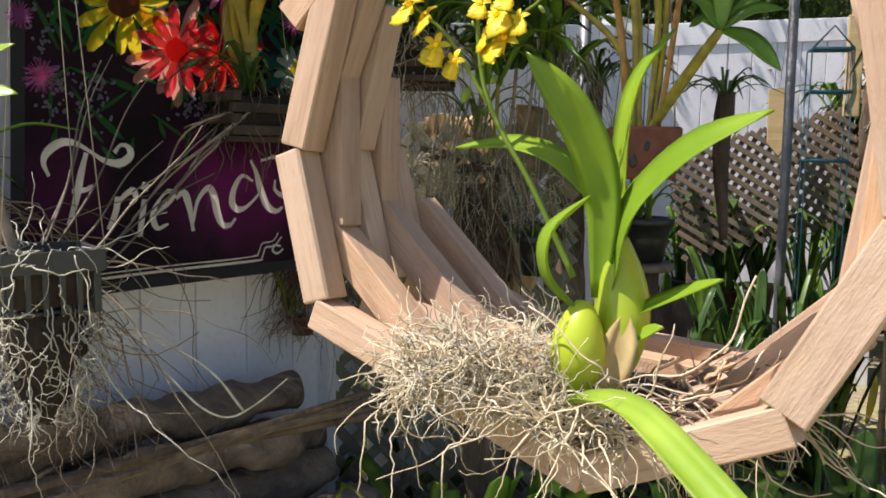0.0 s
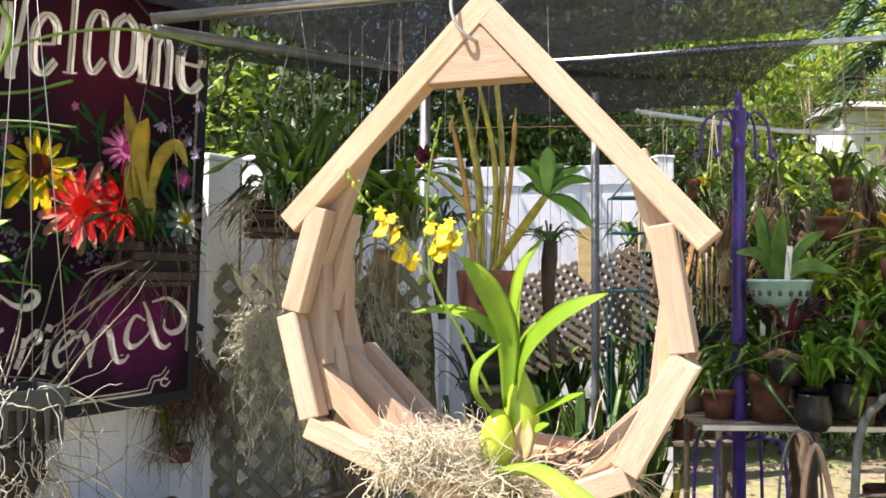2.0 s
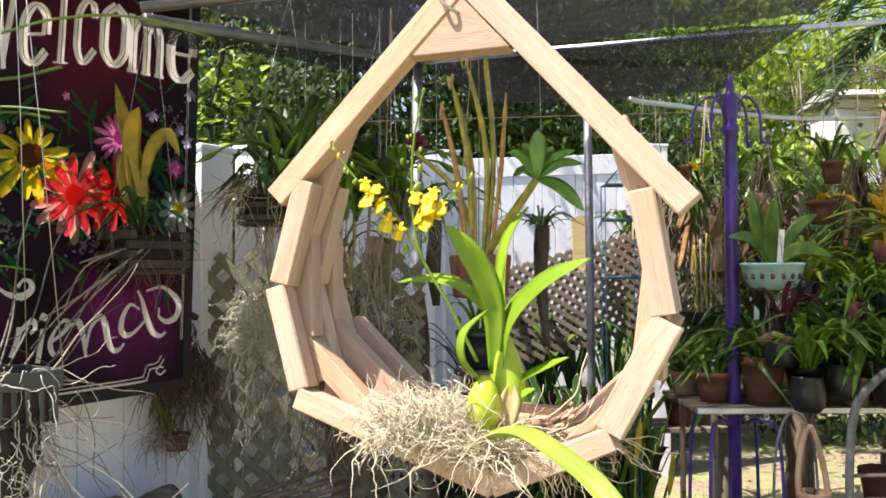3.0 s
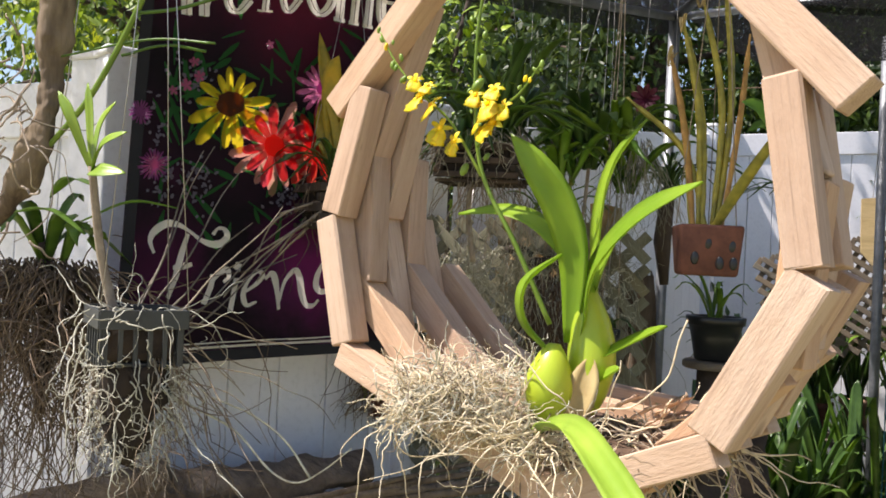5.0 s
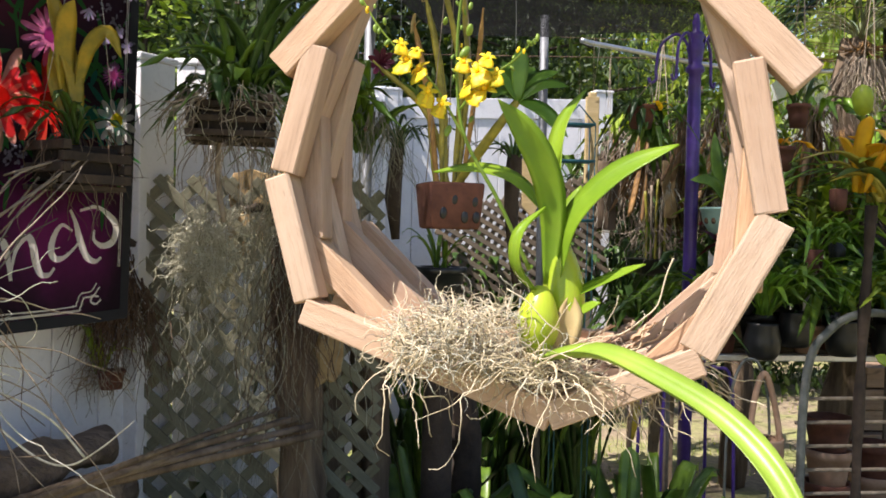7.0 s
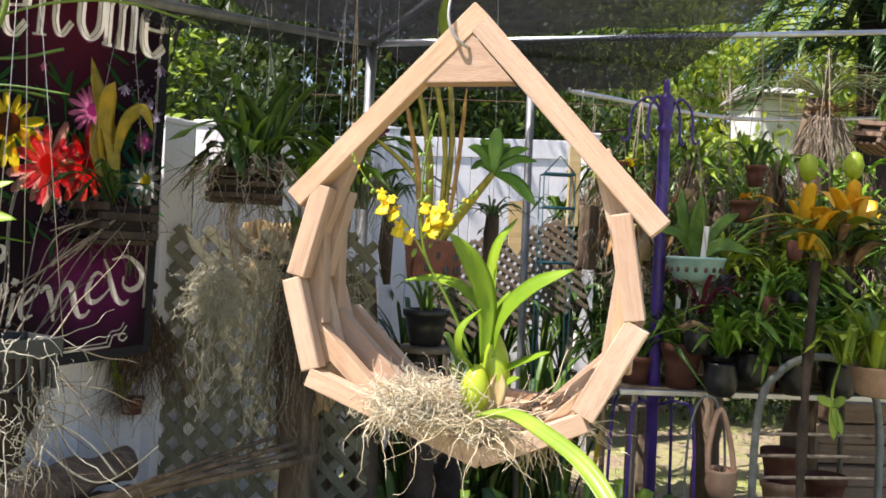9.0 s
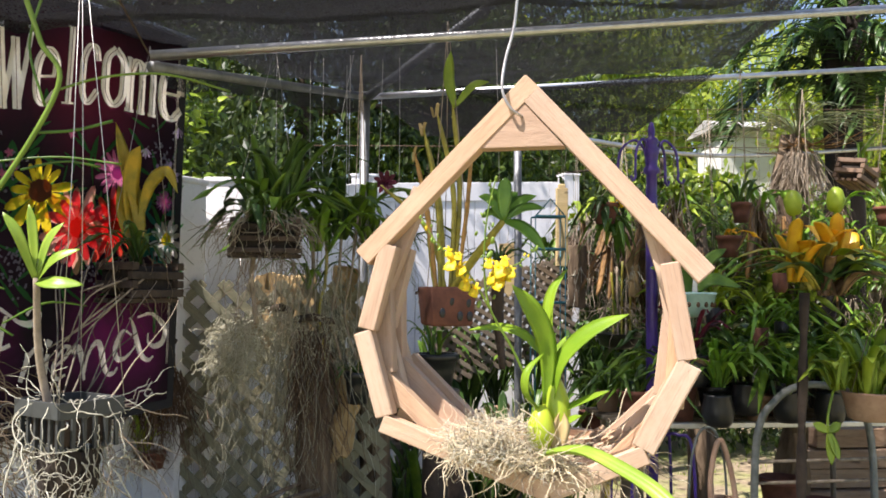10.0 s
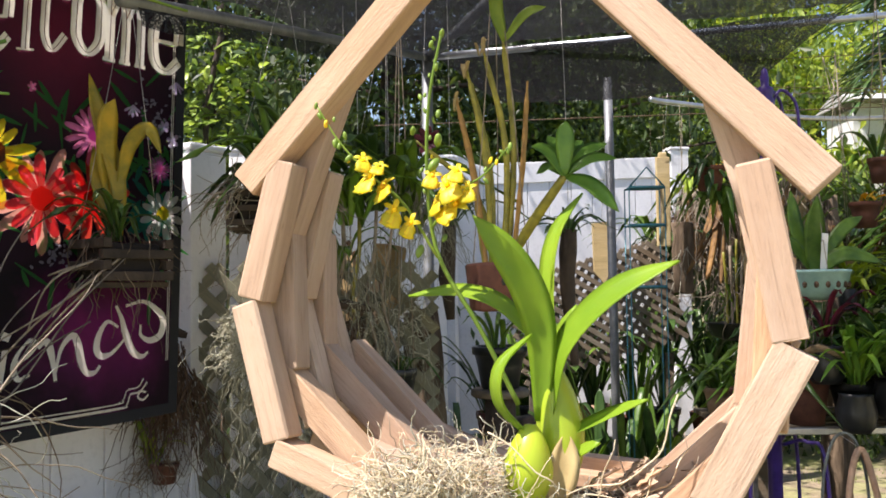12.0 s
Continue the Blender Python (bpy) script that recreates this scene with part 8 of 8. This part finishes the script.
tube(bm, spline([(-0.64, 1.13, 1.23), (-0.76, 1.40, 1.13), (-0.733, 1.6, 1.03), (-0.64, 1.6, 0.955), (-0.578, 1.6, 0.935), (-0.52, 1.6, 0.965), (-0.456, 1.6, 1.02)], 6), [0.0032 - 0.00005 * i for i in range(37)], 7)
tube(bm, spline([(-0.545, 1.6, 0.95), (-0.60, 1.59, 1.02), (-0.66, 1.56, 1.07), (-0.72, 1.5, 1.11)], 6), [0.0026 - 0.00005 * i for i in range(19)], 7)
part("twig", bm, M_ROOTGREY, twig)
r = random.Random(5)
for k in range(4):
    bm = bmesh.new()
    curly(bm, (-0.60, 1.15, 1.22), (r.uniform(0.2, 1), r.uniform(0.2, 1), -0.5), r.uniform(0.2, 0.42), 0.0013, r, 0.3, 0.15, 5, 8)
    part("dark_root", bm, M_TWIG, twig)
root = thing("small_bulbous_plant", (-0.725, 2.30, 0.98), "small plant with yellow and green leaves hung on the lattice edge", "plant")
clay_pot(root, (-0.695, 2.30, 0.95), 0.035, 0.028, 0.05, M_CLAY)
foliage(root, (-0.725, 2.30, 0.99), 12, 0.17, 0.016, M_LIMELEAF, 97, spread=0.9)
root_mass(root, (-0.72, 2.28, 1.0), 60, 0.10, 0.0016, M_TWIG, 98, 0.05, 0.4)
root_mass(root, (-0.655, 2.30, 1.22), 140, 0.30, 0.0018, M_FIBRE, 99, 0.05, 1.2)
wires(root, [(-0.67, 2.36, 1.55)], [(-0.70, 2.30, 1.0)])

r = random.Random(17)
LOW = []
for k in range(46):
    x, y = r.uniform(-0.45, 1.25), r.uniform(1.75, 2.9)
    LOW.append((x, y))
for k in range(26):
    LOW.append((r.uniform(1.1, 2.9), r.uniform(2.2, 2.8)))
for k in range(30):
    LOW.append((r.uniform(-0.25, 0.85), r.uniform(1.85, 2.2)))
for k, (x, y) in enumerate(LOW):
    root = thing("low_plant", (x, y, 0.0), "leafy shade plant growing from the soil", "plant", "low plants")
    lm = (M_GLOSSY, M_MIDLEAF, M_MIDLEAF, M_DARKLEAF, M_LIMELEAF)[k % 5] if k < 72 else (M_MIDLEAF, M_LIMELEAF, M_GLOSSY, M_GLOSSY)[k % 4]
    tall = r.uniform(0.75, 1.05) if k >= 72 else r.uniform(0.55, 0.95) if x < 1.1 else r.uniform(0.35, 0.6)
    bm = bmesh.new()
    clump(bm, (x, y, -0.01), 11, tall, r.choice((0.045, 0.065, 0.085)), random.Random(400 + k), 0.75, 0.6)
    part("leaves", bm, lm, root)
for k, (x, y, z) in enumerate(((0.62, 2.3, 0.98), (0.74, 2.40, 0.86))):
    root = thing("yellow_leaf_plant", (x, y, 0.0), "plant with one yellow fading leaf", "plant", "yellow-leaved plants")
    bm = bmesh.new()
    strap(bm, [(x, y, 0), (x + 0.01, y, z * 0.6), (x + 0.02, y, z - 0.06)], 0.012, 0.3)
    part("stem", bm, M_MIDLEAF, root)
    bm = bmesh.new()
    strap(bm, [(x + 0.02, y, z - 0.07), (x + 0.025, y - 0.01, z), (x + 0.03, y - 0.02, z + 0.06)], 0.026, 0.25, (0.5, -1, 0.5))
    part("leaf", bm, M_AUTUMN, root, "yellow fading leaf")


def turf():
    r = random.Random(23)
    bm = bmesh.new()
    for _ in range(5000):
        x, y = r.uniform(1.0, 6.5), r.uniform(3.6, 9.0)
        if noise.noise(Vector((x, y, 0)) * 1.1) < -0.05:
            continue
        h, a = r.uniform(0.02, 0.06), r.uniform(0, 6.28)
        d = Vector((math.cos(a), math.sin(a), 0)) * 0.004
        b0 = Vector((x, y, -0.005))
        tip = b0 + Vector((r.uniform(-0.02, 0.02), r.uniform(-0.02, 0.02), h))
        v = [bm.verts.new(b0 - d), bm.verts.new(b0 + d), bm.verts.new(tip)]
        bm.faces.new(v)
    # blades share the bright foliage tone, which has sunlight in its colour
    solo("turf", bm, M_TREESUN, "short turf beyond the bench, sunlight put into its colour", "grass", kind="stuff", smooth=False)


turf()


# crowded shelf of plants before the far fence
root = thing("rear_shelf", (0.15, 4.72, 0.0), "low dark wooden shelf before the far fence", "shelf")
for y in (4.60, 4.72, 4.84):
    bm = bmesh.new()
    bar(bm, (0.95, y, 0.60), (1.6, 0.10, 0.03), None, 0.004)
    part("plank", bm, M_GREYWOOD, root, smooth=False)
for x in (0.25, 0.95, 1.65):
    bm = bmesh.new()
    bar(bm, (x, 4.72, 0.29), (0.06, 0.26, 0.60), None, 0.004)
    part("trestle", bm, M_GREYWOOD, root, smooth=False)
r = random.Random(71)
for k in range(8):
    x = 0.25 + 0.19 * k
    pm = (M_CLAY, M_BLACKPOT, M_CLAY, M_CLAYPALE)[k % 4]
    tone = {M_CLAY: "terracotta", M_BLACKPOT: "black plastic", M_CLAYPALE: "pale clay"}[pm]
    potted((x, 4.66 + 0.1 * (k % 2), 0.615), r.uniform(0.065, 0.085), r.uniform(0.13, 0.2), pm, tone + " pot", (M_DARKLEAF, M_MIDLEAF, M_DARKLEAF)[k % 3], 22, r.uniform(0.6, 0.9), r.choice((0.035, 0.045, 0.055)), 800 + k,
           "dark bushy orchid in a %s pot before the far fence" % tone, group="rear shelf pots", spread=0.75)
for k in range(12):
    x, y = 0.1 + 0.09 * k, 3.75 + 0.5 * r.random()
    root = thing("shade_fern", (x, y, 0.0), "dark fern growing before the far fence", "fern", "shade ferns")
    bm = bmesh.new()
    clump(bm, (x, y, -0.01), 16, r.uniform(0.9, 1.45), r.choice((0.04, 0.06)), random.Random(900 + k), 0.5, 0.5)
    part("fronds", bm, (M_DARKLEAF, M_DARKLEAF, M_MIDLEAF)[k % 3], root)

# ---- trees, far house ----
def tree(base, height, crown_r, leaves, seed, material, label, leaf=0.09, low=0.35):
    r = random.Random(seed)
    root = thing("tree", base, label, "tree", "background trees")
    b = Vector(base)
    bm = bmesh.new()
    top = b + Vector((r.uniform(-0.4, 0.4), r.uniform(-0.3, 0.3), height * 0.8))
    pts = spline([b + Vector((0, 0, -0.2)), b + Vector((r.uniform(-0.15, 0.15), 0, height * 0.4)), top], 6)
    tube(bm, pts, [0.16 * height / 6 * (1 - 0.75 * i / (len(pts) - 1)) for i in range(len(pts))], 10)
    tips = []
    for k in range(26):
        t = r.uniform(low, 1.0)
        s = pts[min(len(pts) - 1, int(t * (len(pts) - 1)))]
        a = r.uniform(0, 6.28)
        e = s + Vector((math.cos(a), math.sin(a), r.uniform(-0.1, 0.6))) * crown_r * r.uniform(0.5, 1.0)
        tube(bm, spline([s, (s + e) / 2 + Vector((0, 0, 0.15)), e], 3), [0.03 - 0.0035 * i for i in range(7)], 5)
        tips += [e, (s + e) / 2]
    part("trunk", bm, M_BARK, root)
    verts, faces = [], []
    for _ in range(int(leaves * 1.6)):
        c = r.choice(tips) + Vector((r.gauss(0, 1), r.gauss(0, 1), r.gauss(0, 0.8))) * crown_r * 0.2
        q = Euler((r.uniform(0, 6.28), r.uniform(0, 6.28), r.uniform(0, 6.28))).to_matrix()
        s = leaf * r.uniform(0.5, 1.2)
        n = len(verts)
        verts += [c + q @ Vector(p) * s for p in ((-0.5, 0, 0), (0, -0.22, 0.05), (0.5, 0, 0), (0, 0.22, 0.05))]
        faces += [(n, n + 1, n + 2), (n, n + 2, n + 3)]
    me = bpy.data.meshes.new("crown")
    me.from_pydata([tuple(BASE[root.name] @ v) for v in verts], [], faces)
    me.materials.append(material)
    ob = new("crown", me)
    ob.parent = root


# dark and bright leaf tones put shade and sun into the crowns
for k, (x, y, h, cr, n, mat_) in enumerate(((-3.2, 5.5, 5.5, 1.6, 7000, M_TREE), (-1.7, 6.4, 5.0, 1.6, 8000, M_TREESHADE), (-0.4, 7.0, 5.5, 1.7, 8000, M_TREESHADE), (0.9, 7.6, 5.2, 1.7, 8000, M_TREESHADE), 
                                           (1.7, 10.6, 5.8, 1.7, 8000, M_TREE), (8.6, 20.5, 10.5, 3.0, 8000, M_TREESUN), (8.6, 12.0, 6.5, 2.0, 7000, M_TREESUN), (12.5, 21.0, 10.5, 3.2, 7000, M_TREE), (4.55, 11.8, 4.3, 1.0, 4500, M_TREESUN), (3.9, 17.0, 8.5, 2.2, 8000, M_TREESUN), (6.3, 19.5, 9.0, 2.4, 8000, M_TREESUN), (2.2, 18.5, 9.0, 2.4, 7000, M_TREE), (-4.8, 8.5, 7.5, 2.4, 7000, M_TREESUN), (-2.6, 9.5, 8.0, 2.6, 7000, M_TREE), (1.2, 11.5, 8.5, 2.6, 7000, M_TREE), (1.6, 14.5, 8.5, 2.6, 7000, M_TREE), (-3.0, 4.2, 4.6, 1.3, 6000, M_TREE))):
    tree((x, y, 0), h, cr, n, 500 + k, mat_, "leafy green tree behind the fence" if mat_ is not M_TREESUN else "yellow-green tree behind the fence, sunlight put into its colour", min(0.13, 0.085 + 0.009 * (y - 6)) if mat_ is not M_TREESUN else 0.24, 0.2)
for k, (x, y, w, h) in enumerate(((-1.3, 3.6, 1.5, 2.3), (0.3, 7.0, 2.4, 2.6), (2.6, 7.4, 2.2, 2.2), (4.3, 7.6, 2.4, 2.05), (6.6, 8.4, 2.6, 2.2))):
    r = random.Random(600 + k)
    verts, faces = [], []
    for _ in range(13000):
        c = Vector((x + r.uniform(-w, w) * 0.6, y + r.gauss(0, 0.25), abs(r.gauss(0, 1)) * 0.1 + h * r.random() ** 0.7))
        c += Vector((0, 0, 0.4 * noise.noise(c * 1.5)))
        q = Euler((r.uniform(0, 6.28), r.uniform(0, 6.28), r.uniform(0, 6.28))).to_matrix()
        s = (0.055 if k == 0 else 0.085) * r.uniform(0.5, 1.3)
        n = len(verts)
        verts += [c + q @ Vector(p) * s for p in ((-0.5, 0, 0), (0, -0.22, 0.05), (0.5, 0, 0), (0, 0.22, 0.05))]
        faces += [(n, n + 1, n + 2), (n, n + 2, n + 3)]
    me = bpy.data.meshes.new("shrub")
    me.from_pydata([tuple(v) for v in verts], [], faces)
    # the darkest leaf tone paints shade into three of the shrubs
    me.materials.append(M_TREE if k in (1, 4) else M_TREESHADE)
    tagged(new("shrub", me), "dense leafy shrub behind the fence", "shrub", "background shrubs", "stuff")
r = random.Random(661)
root = thing("lime_vine", (-0.86, 3.3, 0.0), "lime-green vine climbing behind the fence post", "vine")
bm = bmesh.new()
tube(bm, spline([(-0.86, 3.3, -0.05), (-0.84, 3.28, 1.2), (-0.87, 3.3, 2.05), (-0.80, 3.32, 2.5)], 6), 0.012, 7)
part("stem", bm, M_BARK, root)
bm = bmesh.new()
for _ in range(420):
    c = Vector((-0.84 + r.gauss(0, 0.10), 3.3 + r.gauss(0, 0.08), r.uniform(1.6, 2.45)))
    d = Vector((r.uniform(-1, 1), r.uniform(-1, 0.3), r.uniform(-0.8, 0.6))).normalized() * r.uniform(0.04, 0.075)
    strap(bm, [c, c + d * 0.5 + Vector((0, 0, 0.006)), c + d], r.uniform(0.025, 0.042), 0.2, (0, -0.5, 0.8), 0.0006, None, 2)
part("leaves", bm, M_LIMELEAF, root, kind="stuff")
bm = bmesh.new()
pts = spline([(3.86, 6.0, -0.1), (3.84, 6.0, 2.0), (3.88, 6.05, 4.8)], 7)
tube(bm, pts, [0.17 - 0.002 * i for i in range(len(pts))], 16)
for v in bm.verts:
    v.co += Vector((noise.noise(v.co * 6), noise.noise(v.co * 6 + Vector((2, 2, 2))), 0)) * 0.05
root = thing("palm_tree", (3.86, 6.0, 0.0), "dark palm trunk with arching fronds", "palm")
part("trunk", bm, M_PALM, root)
for k in range(16):
    r = random.Random(700 + k)
    a = radians(175 + 12 * k + r.uniform(-10, 10)) + math.pi * (k % 2)
    base = Vector((3.86, 5.9, 2.95 + 0.17 * (k % 6)))
    d = Vector((math.cos(a), math.sin(a) * 0.6 - 0.2, 0))
    rib = spline([base, base + d * 0.45 + Vector((0, 0, 0.18)), base + d * 0.8 + Vector((0, 0, 0.02)), base + d * 1.05 + Vector((0, 0, -0.32))], 11)
    bm = bmesh.new()
    tube(bm, rib, [0.012 - 0.0004 * i for i in range(len(rib))], 6)
    for i in range(2, len(rib)):
        for s in (-1, 1):
            side = Vector((-d.y, d.x, 0)).normalized() * s
            p = rib[i]
            ln = r.uniform(0.75, 1.15)
            strap(bm, [p, p + (side * 0.13 + d * 0.13) * ln + Vector((0, 0, r.uniform(-0.02, 0.03))), p + (side * 0.22 + d * 0.30) * ln + Vector((0, 0, r.uniform(-0.2, -0.06)))], 0.034, 0.3, (0, 0, 1), steps=2)
    part("frond", bm, M_DARKLEAF, root)


def far_house():
    root = thing("house", (7.6, 15.0, 0.0), "white clapboard house far beyond the garden", "house")
    for k in range(27):
        bm = bmesh.new()
        bar(bm, (10.5, 15.0 - 0.012 * (k % 2), 0.1 + 0.165 * k), (7.2, 0.03, 0.175), Matrix.Rotation(0.06, 3, "X"), 0)
        part("clapboard", bm, M_SIDING, root, smooth=False)
    bm = bmesh.new()
    bar(bm, (10.5, 15.6, 2.2), (7.1, 1.1, 4.4))
    part("body", bm, M_SIDING, root, smooth=False)
    bm = bmesh.new()
    vs = [bm.verts.new(p) for p in ((6.8, 14.7, 4.5), (14.2, 14.7, 4.5), (14.2, 15.5, 4.75), (6.8, 15.5, 4.75), (6.8, 16.4, 4.5), (14.2, 16.4, 4.5))]
    bm.faces.new((vs[0], vs[1], vs[2], vs[3]))
    bm.faces.new((vs[3], vs[2], vs[5], vs[4]))
    bm.faces.new((vs[0], vs[3], vs[4]))
    bm.faces.new((vs[1], vs[5], vs[2]))
    bm.faces.new((vs[0], vs[4], vs[5], vs[1]))
    part("roof", bm, M_ROOFING, root, smooth=False)


far_house()
